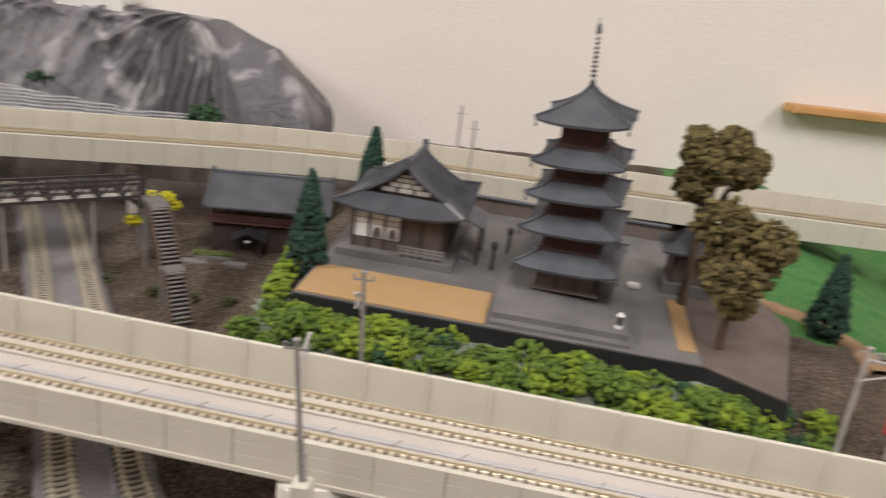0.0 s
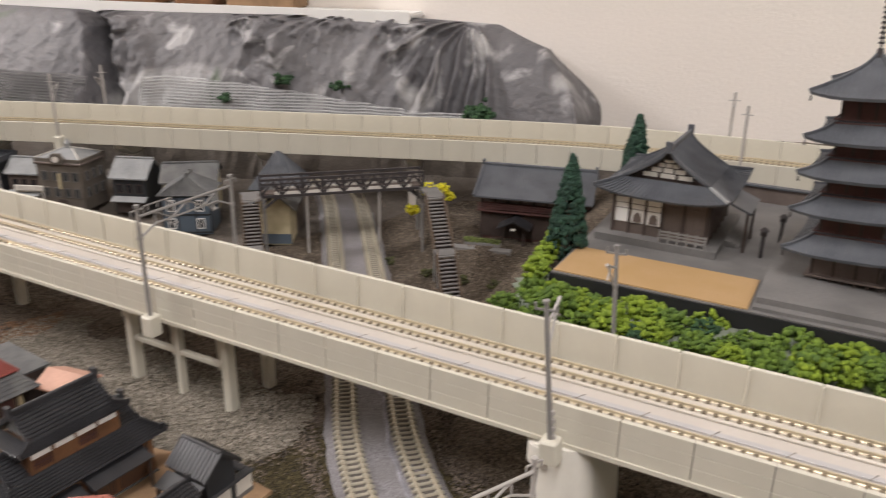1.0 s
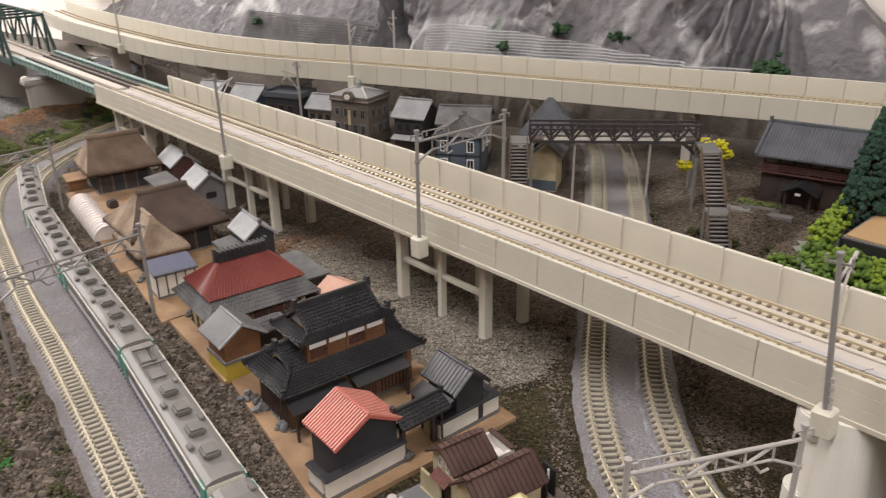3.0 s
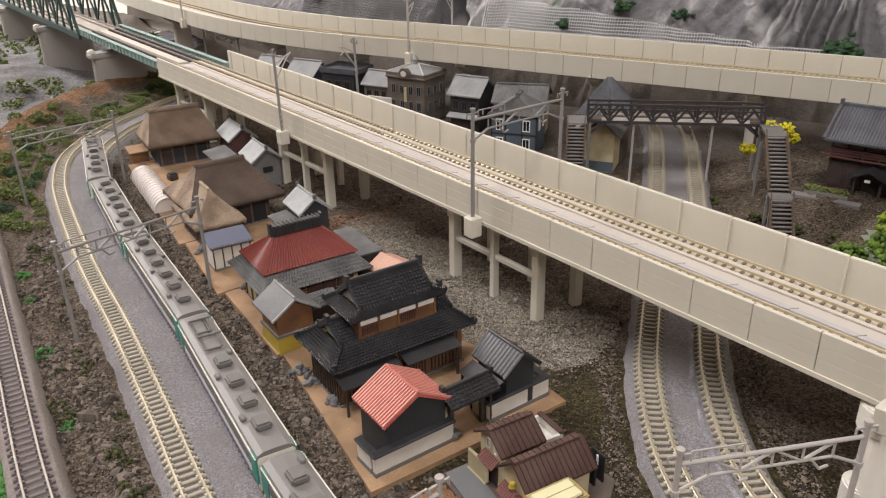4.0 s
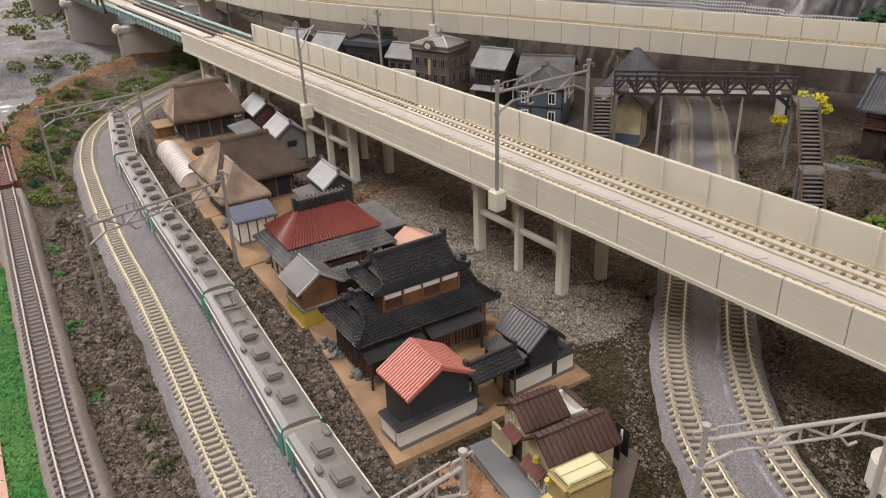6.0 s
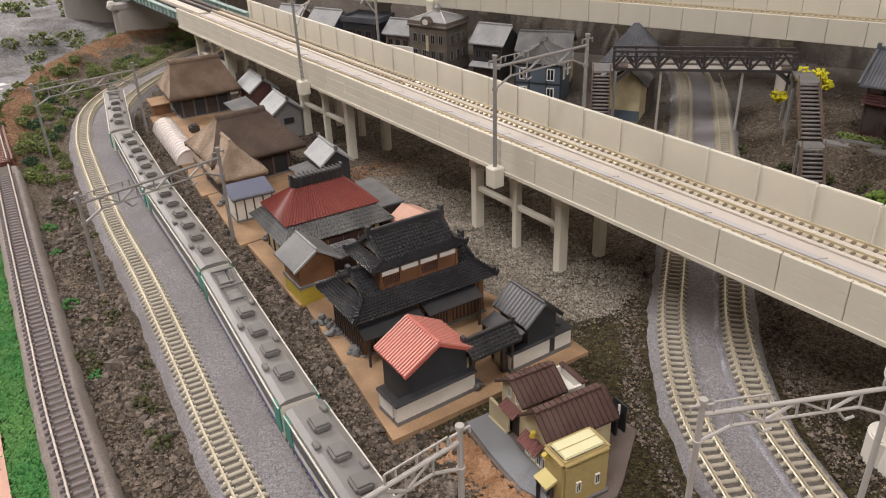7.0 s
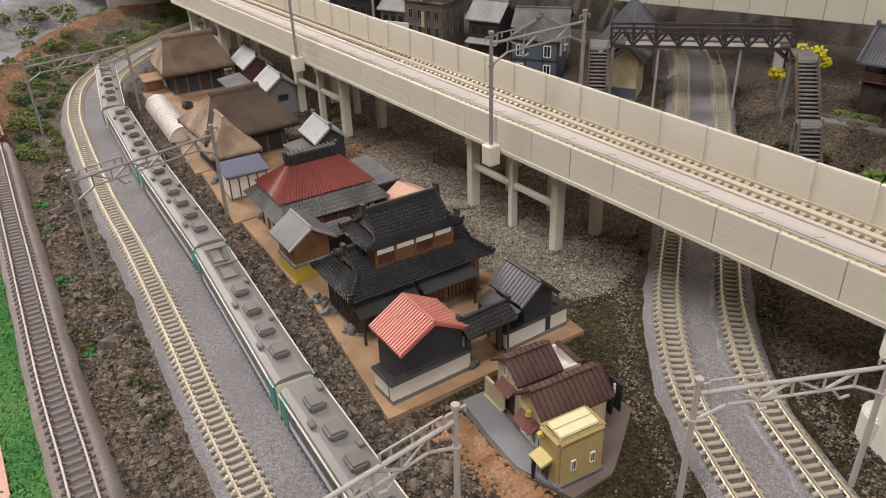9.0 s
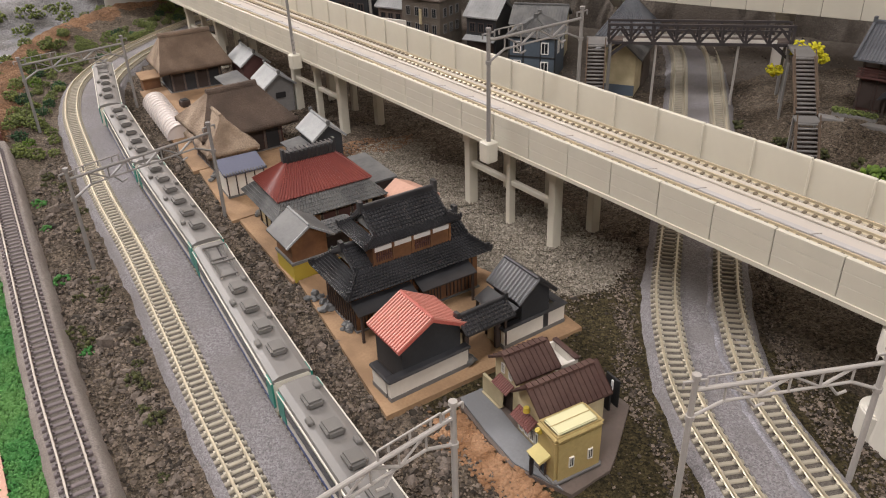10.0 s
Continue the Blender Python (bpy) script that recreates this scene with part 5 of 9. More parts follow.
def fold(x):
    """Sharp-edged folds: 1 on the crease, falling off on both sides."""
    return (1 - min(1.0, abs(noise.noise(x)) * 2.6)) ** 1.5


def hills():
    xy, hd = spline(HILL, 0.0025)
    nv, face = 84, 0.8
    verts, faces = [], []
    for i, ((x, y), a) in enumerate(zip(xy, hd)):
        rx, ry = math.sin(a), -math.cos(a)
        u = i * 0.0025
        top = float(np.interp(u, CREST_U, CREST_Z))
        body = min(1.0, 0.15 + u / 0.11)
        for j in range(nv + 1):
            v = j / nv
            t = min(1.0, v / face)
            ph = t * math.pi / 2
            off = (0.105 * (1 - math.cos(ph)) ** 0.85 + 0.015 * math.sin(ph * 2)) * body
            z = -0.012 + (top + 0.012) * math.sin(ph) ** 0.92
            if v > face:
                off += 0.14 * (v - face) / (1 - face)
                z -= 0.016 * (v - face) / (1 - face)
            w = smooth(t * 6) * (1.0 if v < face else smooth((1 - v) * 8))
            # broad bulges, then folds that lean across the face
            k = noise.fractal((u * 6, v * 1.4, 1.0), 0.9, 2.2, 3)
            q = u + 0.10 * t + 0.02 * noise.noise((u * 14, t * 4, 2))
            mid = smooth((u - 0.14) / 0.05) * (1 - 0.88 * smooth((u - 0.6) / 0.05))
            lean = fold((q * 16, t * 1.6 - u * 3, 5.0)) + 0.55 * fold((q * 36, t * 2.6 + u * 7, 9.0))
            fine = fold((u * 75 + t * 5, t * 9 - u * 18, 13.0))
            calm = 0.25 + 0.75 * smooth(0.5 + 2.4 * noise.noise((u * 7, t * 1.2, 21)))
            push = mid * calm * (0.016 * lean + 0.007 * fine)
            # pleats that fan out below the shoulder near the end
            du, dt = u - 0.125, (1.02 - t) * 0.16
            r = math.hypot(du, dt)
            if r < 0.2 and dt > -0.01:
                ang = math.atan2(du, dt + 0.004)
                pleat = (1 - abs(math.sin(ang * 14 + 1.6 * noise.noise((r * 20, ang * 2, 4))))) ** 1.4
                push += 0.016 * pleat * smooth(r / 0.05) * smooth((0.17 - r) / 0.06) * smooth((ang + 0.35) / 0.15) * smooth((1.15 - ang) / 0.2)
            # the dark cleft and the smooth lobes beside it
            c = u - (0.568 + 0.088 * t + 0.012 * noise.noise((0, t * 5, 3)))
            cleft = math.exp(-(c / (0.014 + 0.022 * (1 - t))) ** 2) if c < 0 else math.exp(-(c / 0.007) ** 2)
            off += w * (0.010 * k - push + 0.075 * cleft) + 0.006
            z += w * (0.35 * push * (1 - 0.8 * t) + 0.004 * k * (1 - t) - 0.012 * cleft * t)
            verts.append((x + rx * off, y + ry * off, z))
    m = nv + 1
    for i in range(len(xy) - 1):
        for j in range(nv):
            a = i * m + j
            faces.append((a, a + 1, a + m + 1, a + m))
    me = bpy.data.meshes.new("rock_hill")
    me.from_pydata(verts, [], faces)
    me.materials.append(M["rock"])
    me.materials.append(M["far_soil"])
    foot = [1 if verts[f[0]][2] < 0.05 + 0.02 * noise.noise((verts[f[0]][0] * 25, verts[f[0]][1] * 25, 3)) else 0 for f in faces]
    me.polygons.foreach_set("material_index", foot)
    for p in me.polygons:
        p.use_smooth = True
    xy, hd = spline(HILL, 0.006)
    tagged(new("rock_hill", me), "hill of crumpled grey painted paper against the wall", "hill", kind="structure")
    # lattices of concrete ribs over the foot of the hill

    skin = np.array(verts).reshape(-1, m, 3)

    def spot(i, z):
        """A point just in front of the rock, i steps of 6 mm from its end."""
        (x, y), a = xy[i], hd[i]
        r = np.array((math.sin(a), -math.cos(a)))
        c = min(len(skin) - 5, max(4, int(i * 2.4)))
        cols = skin[c - 4:c + 5, :60]
        near = np.abs(cols[:, :, 2] - z) < 0.006
        o = float(((cols[:, :, :2] - (x, y)) @ r)[near].min()) if near.any() else -0.02
        o = max(-0.04, o) - 0.0015
        return Vector((x + r[0] * o, y + r[1] * o, z))
    def rim(i, i0):
        return 0.086 + 0.028 * smooth((i - i0) / 62) if i0 == 21 else 0.110
    for i0, i1, tone, look_of in ((21, 88, "net", "white-grey"), (101, 150, "net_grey", "dark grey")):
        bm = bmesh.new()
        for i in range(i0, i1):
            for half in (0.0, 0.5):
                a, b = spot(i, 0.055).lerp(spot(i + 1, 0.055), half), spot(i, rim(i, i0)).lerp(spot(i + 1, rim(i, i0)), half)
                beam(bm, a, b, 0.0007, 0.0008)
        for k in range(20):
            z = 0.058 + k * 0.0034
            for i in range(i0, i1 - 1):
                if z < rim(i, i0):
                    beam(bm, spot(i, z), spot(i + 1, z), 0.0011, 0.0011)
        tagged(to_object("slope_lattice", bm, tone), look_of + " concrete lattice holding the foot of the hill", "lattice", kind="stuff")
    # green tufts on the rock
    rng = np.random.default_rng(31)
    for i, z, n, r in ((19, 0.087, 140, 0.014), (58, 0.116, 26, 0.009), (47, 0.110, 26, 0.009), (70, 0.093, 16, 0.006), (144, 0.096, 22, 0.006)):
        p = spot(i, z)
        pts = np.array(p) + rng.normal(0, r * 0.5, (n, 3)) * (1, 1, 0.6) + (0, -0.004, 0)
        tagged(lumps("shrub", pts, rng.uniform(0.002, 0.0045, n), "leaf_dark", rng, 0.8), "dark green shrub growing on the grey rock", "shrub", group="shrubs on the rock")


# ---- village ----
def village_boards():
    vb = thing("village_base", "tan earth-coloured base board under the village houses", "base board", atV(0, 0), kind="structure")
    for poly in BOARDS:
        part("board", prism(bmesh.new(), poly, -0.003, 0.0016), "tan", vb)


def eaves_body(parent, L, W, z0, z1, material, name="wall_body"):
    return part(name, boxes((-L / 2, L / 2, -W / 2, W / 2, z0, z1)), material, parent)


def ribbed_shed(m, L, W, ze, zr, roof, wall, label, pitch=0.0026, rows=0, gap=0.003, door="", ridge=True, rib_mat=""):
    """A small gabled building with a ribbed roof, ridge along x."""
    sh = thing("shed", label, "shed", m, group="village sheds")
    part("wall_body", gable_wall(L - gap * 1.4, W - gap * 2, 0.0, ze + gap * (zr - ze) / (W / 2) - 0.0013, zr - 0.0016), wall, sh)
    roof_part("roof", gable_roof(L, W, ze, zr, 0.001, 0.0 if rib_mat else pitch, (pitch * 0.55, 0.0007), rows), roof, sh)
    if rib_mat:
        for sg in (-1, 1):
            n = int(L / pitch)
            for k in range(n + 1):
                x = -L / 2 + 0.0005 + (L - 0.001) * k / n
                part("roof_rib", beam(bmesh.new(), (x, sg * 0.0006, zr + 0.0003), (x, sg * W / 2, ze + 0.0003), 0.0007, 0.0009), rib_mat, sh)
    if ridge:
        part("ridge", ridge_cap(-L / 2, L / 2, 0, zr, 0.0018, 0.0012, False), roof, sh)
    for sg in (-1, 1):
        part("bargeboard", beam(bmesh.new(), (L / 2 - 0.0003, 0, zr - 0.001), (L / 2 - 0.0003, sg * W / 2, ze - 0.001), 0.0008, 0.0014), roof, sh)
    if door:
        part("door", boxes((L / 2 - gap * 0.7 - 0.0002, L / 2 - gap * 0.7 + 0.0006, -0.004, 0.004, 0.0016, 0.0135)), door, sh)
    return sh


def front_yard():
    """The walled yard at the camera's end of the village, in its own plan: x along the street, y across."""
    m = at(-0.0262, 0.2742, 0.0, -56)
    yw = thing("yard_wall", "white plastered yard wall with a black tiled coping", "wall", m)

    def run(x0, x1, y0, y1):
        part("plinth", boxes((x0 - 0.0003, x1 + 0.0003, y0 - 0.0003, y1 + 0.0003, 0.0, 0.0038)), "paving", yw)
        part("panel", boxes((x0, x1, y0, y1, 0.0038, 0.0122)), "plaster", yw)
        part("coping", soft_box(x0 - 0.0013, x1 + 0.0013, y0 - 0.0013, y1 + 0.0013, 0.0122, 0.0142, 0.0008, 1), "tile_black", yw)
    run(-0.0026, 0.0, 0.0, 0.0435)
    run(-0.016, -0.0042, 0.0, 0.0026)
    run(-0.0026, 0.0, 0.0655, 0.105)
    run(-0.026, -0.0042, 0.1024, 0.105)
    # gate with a tiled roof
    g = thing("gate", "wooden yard gate with a small black tiled roof", "gate", m @ pose(-0.004, 0.0545, 0, 0, 0, 90))
    roof_part("roof", gable_roof(0.0285, 0.0165, 0.0235, 0.0288, 0.0012, 0.0022, (0.0013, 0.0007), 4), "tile_black", g)
    part("ridge", ridge_cap(-0.0143, 0.0143, 0, 0.0288, 0.0018, 0.0018), "tile_black", g)
    for x in (-0.0095, 0.0095):
        part("post", boxes((x - 0.0011, x + 0.0011, -0.0011, 0.0011, 0.0, 0.0255)), "dark_wood", g)
    part("lintel", boxes((-0.012, 0.012, -0.0009, 0.0009, 0.0195, 0.0215)), "dark_wood", g)
    for x in (-0.0115, 0.0115):
        part("side_panel", boxes((x - 0.0009, x + 0.0009, 0.0012, 0.009, 0.0016, 0.0185)), "cream", g)
    # red metal shed, its ribs paler to carry the highlights in their colour
    ribbed_shed(at(-0.0138, 0.3005, 0.0, -57), 0.0285, 0.038, 0.0262, 0.0368, "bright_red", "black_wall", "small dark shed with a bright red corrugated roof", 0.0019, rib_mat="red_pale")
    # black storehouse with a lower lean-to roof
    sh = ribbed_shed(at(0.0382, 0.3315, 0.0, -57), 0.027, 0.0235, 0.026, 0.036, "tile_black", "black_wall", "black storehouse with a black ribbed tile roof", 0.0023)
    bm = slab_face(bmesh.new(), ((-0.0125, -0.0115, 0.0235), (0.0125, -0.0115, 0.0235), (0.0125, -0.0205, 0.0195), (-0.0125, -0.0205, 0.0195)), 0.001)
    part("lean_to_roof", bm, "tile_black", sh)
    for x in (-0.0115, -0.004, 0.004, 0.0115):
        part("post", boxes((x - 0.0006, x + 0.0006, -0.0195, -0.0183, 0, 0.0188)), "dark_wood", sh)
    # stones in the yard
    rng = np.random.default_rng(3)
    for k, (x, y, n) in enumerate(((-0.0715, 0.3625, 9), (-0.064, 0.3525, 7), (-0.0505, 0.333, 7), (-0.1215, 0.466, 7), (-0.112, 0.452, 6), (-0.096, 0.43, 5), (-0.157, 0.515, 6), (-0.165, 0.53, 5), (0.012, 0.302, 5))):
        pts = np.array([(x, y, 0.003)]) + rng.normal(0, 0.0022, (n, 3)) * (1, 1, 0.4)
        for p in pts:
            tagged(lumps("garden_stone", [p], [rng.uniform(0.0014, 0.0028)], "tile_grey", rng, 0.8), "grey garden stone lying in a pile beside the house", "stone", group="garden stones")


def knobbed(a, b, w, h, n):
    """A ridge of tiles with round-ended cap tiles standing along it and a raised end."""
    a, b = Vector(a), Vector(b)
    bm = beam(bmesh.new(), a, b, w, h)
    for k in range(n + 1):
        p = a.lerp(b, k / n)
        r = w * (0.42 if k < n else 0.55)
        rod(bm, p + Vector((0, 0, h * 0.3)), p + Vector((0, 0, h * (0.95 if k < n else 1.5))), r, 7, r * 0.7)
    return bm


def irimoya(parent, L, W, ze, zm, zr, Lg, Wg, roof, pitch, rows=6, rib=(0.0013, 0.0007), gable="plaster", ridge_h=0.003, knobs=7):
    """Hip-and-gable roof, ridge along x: a skirt from the eaves up to a gabled top."""
    bm, ribs = bmesh.new(), bmesh.new()
    e = [(-L / 2, -W / 2, ze), (L / 2, -W / 2, ze), (L / 2, W / 2, ze), (-L / 2, W / 2, ze)]
    i = [(-Lg / 2, -Wg / 2, zm), (Lg / 2, -Wg / 2, zm), (Lg / 2, Wg / 2, zm), (-Lg / 2, Wg / 2, zm)]
    for k in range(4):
        j = (k + 1) % 4
        q = (i[k], i[j], e[j], e[k])
        slab_face(bm, q, 0.0012)
        rib_slope(ribs, *q, pitch, rib[0], rib[1], max(1, rows // 2))
    roof_part("lower_roof", (bm, ribs), roof, parent)
    bm, ribs = bmesh.new(), bmesh.new()
    for sg in (-1, 1):
        q = ((-Lg / 2, 0, zr), (Lg / 2, 0, zr), (Lg / 2, sg * Wg / 2, zm + 0.0002), (-Lg / 2, sg * Wg / 2, zm + 0.0002))
        slab_face(bm, q, 0.0012)
        rib_slope(ribs, *q, pitch, rib[0], rib[1], max(1, rows // 2))
    roof_part("upper_roof", (bm, ribs), roof, parent)
    for sg in (-1, 1):
        bm = bmesh.new()
        x = sg * (Lg / 2 - 0.0015)
        vs = [bm.verts.new(p) for p in ((x, -Wg / 2 + 0.002, zm), (x, Wg / 2 - 0.002, zm), (x, 0, zr - 0.002))]
        f = bm.faces.new(vs)
        ext = bmesh.ops.extrude_face_region(bm, geom=[f])
        bmesh.ops.translate(bm, vec=(-sg * 0.002, 0, 0), verts=[v for v in ext["geom"] if isinstance(v, bmesh.types.BMVert)])
        part("gable", bm, gable, parent)
        for s2 in (-1, 1):
            part("bargeboard", knobbed((sg * Lg / 2, 0, zr + 0.0004), (sg * Lg / 2, s2 * Wg / 2, zm + 0.0008), 0.0016, 0.0021, knobs), roof, parent)
            part("hip_ridge", knobbed((sg * Lg / 2, s2 * Wg / 2, zm + 0.0004), (sg * L / 2, s2 * W / 2, ze + 0.0008), 0.0016, 0.0019, knobs), roof, parent)
    part("ridge", ridge_cap(-Lg / 2 - 0.0006, Lg / 2 + 0.0006, 0, zr, 0.0022, ridge_h), roof, parent)


def lattice(parent, x0, x1, y, z0, z1, n, material, out=-1, name="lattice_bar"):
    """Wooden bars in front of a wall that faces -y (out=-1) or +y."""
    for k in range(n):
        x = x0 + (x1 - x0) * (k + 0.5) / n
        part(name, boxes((x - 0.0003, x + 0.0003, min(y, y + out * 0.0006), max(y, y + out * 0.0006), z0, z1)), material, parent)


def black_house():
    m = at(-0.023, 0.3635, 0.0, 32)
    h = thing("farmhouse", "two-storey wooden house with black tiled roofs and white trim", "house", m)
    eaves_body(h, 0.075, 0.034, 0.0, 0.0265, "wood", "lower_wall_body")
    part("plinth", boxes((-0.0385, 0.0385, -0.018, 0.018, 0.0, 0.0025)), "paving", h)
    # pale tile in both storeys' gables imitates the sheen on the end slopes
    irimoya(h, 0.0875, 0.044, 0.0255, 0.0338, 0.0425, 0.0675, 0.026, "tile_black", 0.0019, 14, (0.0006, 0.0006), gable="tile_pale", ridge_h=0.0022, knobs=9)
    for sx in (-1, 1):
        for sy in (-1, 1):
            ob = part("end_tile", boxes((-0.0014, 0.0014, -0.0008, 0.0008, 0, 0.0036)), "tile_black", h)
            ob.location = (sx * 0.0418, sy * 0.0205, 0.0265)
    eaves_body(h, 0.047, 0.0255, 0.033, 0.0466, "wood", "upper_wall_body")
    for sy in (-1, 1):
        for k in range(4):
            x = -0.0232 + k * 0.0117
            part("white_band", boxes((x + 0.0006, x + 0.0108, min(sy * 0.0126, sy * 0.0132), max(sy * 0.0126, sy * 0.0132), 0.0420, 0.0445)), "white", h, "white painted band under the eaves")
    for k in range(5):
        x = -0.0228 + k * 0.0114
        part("corner_post", boxes((x - 0.0006, x + 0.0006, -0.0134, -0.0126, 0.0352, 0.0464)), "wood", h)
    for k in (0, 2):
        x0 = -0.0216 + k * 0.0114
        lattice(h, x0, x0 + 0.0093, -0.0127, 0.0362, 0.0414, 7, "maroon", -1, "shutter_bar")
        part("shutter_rail", boxes((x0, x0 + 0.0093, -0.0135, -0.0127, 0.0386, 0.0392)), "maroon", h)
    irimoya(h, 0.057, 0.0315, 0.0468, 0.0500, 0.0605, 0.0425, 0.0245, "tile_black", 0.0018, 14, (0.0006, 0.0006), gable="tile_pale", ridge_h=0.0026, knobs=7)
    # lower storey: lattice windows and posts
    for x0, x1 in ((-0.036, -0.02), (-0.018, -0.003), (-0.001, 0.014), (0.016, 0.035)):
        lattice(h, x0, x1, -0.0171, 0.0035, 0.0235, 8, "dark_wood")
    for k in range(12):
        y = -0.016 + k * 0.0029
        part("side_post", boxes((-0.0382, -0.0374, y - 0.0004, y + 0.0004, 0.0025, 0.0262)), "dark_wood", h)
    for x0, x1 in ((-0.041, -0.006), (-0.004, 0.03)):
        z = 0.0222 if x0 < -0.01 else 0.0232
        part("porch_roof", slab_face(bmesh.new(), ((x0, -0.0185, z), (x1, -0.0185, z), (x1, -0.028, z - 0.0035), (x0, -0.028, z - 0.0035)), 0.001), "tile_black", h)
        for x in (x0 + 0.002, x1 - 0.002):
            part("porch_post", boxes((x - 0.0006, x + 0.0006, -0.0272, -0.026, 0, z - 0.0042)), "dark_wood", h)


def red_house():
    m = at(-0.0825, 0.4555, 0.0, 31)
    h = thing("farmhouse", "house with a dark red hipped metal roof above grey tiled eaves", "house", m)
    eaves_body(h, 0.060, 0.046, 0.0, 0.0245, "cream", "wall_body")
    part("plinth", boxes((-0.0305, 0.0305, -0.0235, 0.0235, 0, 0.0022)), "paving", h)
    L, W, ze = 0.075, 0.061, 0.0228
    i = [(-0.029, -0.020, 0.0312), (0.029, -0.020, 0.0312), (0.029, 0.020, 0.0312), (-0.029, 0.020, 0.0312)]
    e = [(-L / 2, -W / 2, ze), (L / 2, -W / 2, ze), (L / 2, W / 2, ze), (-L / 2, W / 2, ze)]
    bm, ribs = bmesh.new(), bmesh.new()
    for k in range(4):
        j = (k + 1) % 4
        slab_face(bm, (i[k], i[j], e[j], e[k]), 0.0012)
        rib_slope(ribs, i[k], i[j], e[j], e[k], 0.0022, 0.0013, 0.0006, 4)
    roof_part("eaves_roof", (bm, ribs), "tile_grey", h)
    bm = hip_roof(0.0635, 0.0425, 0.0325, 0.0485, 0.0285, 0.0014, 0.0021, (0.0009, 0.0007))
    roof_part("main_roof", bm, "red_roof", h)
    bm = boxes((-0.0165, 0.0165, -0.0028, 0.0028, 0.0465, 0.0538))
    bmesh.ops.bevel(bm, geom=bm.edges[:], offset=0.0008, segments=1, affect="EDGES")
    part("ridge_box", bm, "tile_black", h)
    for k in range(12):
        x = -0.0155 + k * 0.00282
        part("ridge_fin", boxes((x - 0.0005, x + 0.0005, -0.0034, 0.0034, 0.0472, 0.0544)), "tile_black", h)
    part("ridge_end", boxes((-0.0178, -0.0165, -0.002, 0.002, 0.0475, 0.0558)), "tile_black", h)
    part("ridge_end", boxes((0.0165, 0.0178, -0.002, 0.002, 0.0475, 0.0558)), "tile_black", h)
    for k in range(6):
        x = -0.026 + k * 0.0104
        part("post", boxes((x - 0.0007, x + 0.0007, -0.0236, -0.0229, 0.0022, 0.0242)), "dark_wood", h)
    for k in range(5):
        x = -0.0208 + k * 0.0104
        part("sliding_door", boxes((x - 0.0042, x + 0.0042, -0.0233, -0.0227, 0.0026, 0.018)), "maroon" if k > 1 else "wood", h)
    for k in range(5):
        y = -0.02 + k * 0.01
        part("post", boxes((-0.0306, -0.0299, y - 0.0007, y + 0.0007, 0.0022, 0.0242)), "dark_wood", h)
    # annex roof behind
    part("annex_roof", slab_face(bmesh.new(), ((0.038, 0.037, 0.0232), (0.056, 0.037, 0.0232), (0.056, -0.01, 0.0225), (0.038, -0.01, 0.0225)), 0.0012), "tile_grey", h)
    part("annex_wall_body", boxes((0.039, 0.054, -0.008, 0.035, 0, 0.0212)), "dark_wood", h)


def grey_house():
    m = at(-0.0825, 0.3975, 0.0, -57)
    h = thing("outbuilding", "small outbuilding with a grey gable roof and yellow base", "outbuilding", m)
    part("lower_wall_body", boxes((-0.0115, 0.0115, -0.0115, 0.0115, 0.0, 0.0115)), "yellow", h)
    part("string_course", boxes((-0.0121, 0.0121, -0.0121, 0.0121, 0.0115, 0.0132)), "paving", h)
    part("upper_wall_body", gable_wall(0.022, 0.022, 0.0132, 0.0262, 0.0335), "wood", h)
    roof_part("roof", gable_roof(0.0285, 0.030, 0.0252, 0.0352, 0.001, 0.0), "tile_grey", h)
    part("ridge", ridge_cap(-0.0142, 0.0142, 0, 0.0352, 0.0014, 0.0009, False), "tile_pale", h)
    part("bargeboard", beam(bmesh.new(), (0.0142, 0, 0.0346), (0.0142, -0.015, 0.0246), 0.0008, 0.0012), "tile_pale", h)
    part("bargeboard", beam(bmesh.new(), (0.0142, 0, 0.0346), (0.0142, 0.015, 0.0246), 0.0008, 0.0012), "tile_pale", h)
    yw = thing("yard_wall", "low yellow yard wall with a grey-green coping beside the outbuilding", "wall", m)
    part("panel", boxes((0.0085, 0.0112, 0.0122, 0.042, 0.0038, 0.0112)), "yellow", yw)
    part("plinth", boxes((0.0082, 0.0115, 0.0122, 0.042, 0.0, 0.0038)), "paving", yw)
    part("coping", soft_box(0.0072, 0.0125, 0.0122, 0.043, 0.0112, 0.0132, 0.0006, 1), "slope_green", yw)
    # tiled wing beside it
    m2 = at(-0.0655, 0.412, 0.0, 33)
    w = thing("wing", "low tiled wing beside the outbuilding", "wing", m2)
    part("wall_body", boxes((-0.008, 0.008, -0.007, 0.007, 0, 0.0205)), "dark_wood", w)
    roof_part("roof", gable_roof(0.02, 0.018, 0.0205, 0.0245, 0.001, 0.002, (0.0012, 0.0006), 3), "tile_grey", w)
    ribbed_shed(at(-0.0205, 0.4525, 0.0, -46), 0.028, 0.026, 0.0205, 0.0268, "pink_roof", "dark_wood", "low shed with a faded pink roof", 0.0, ridge=False)


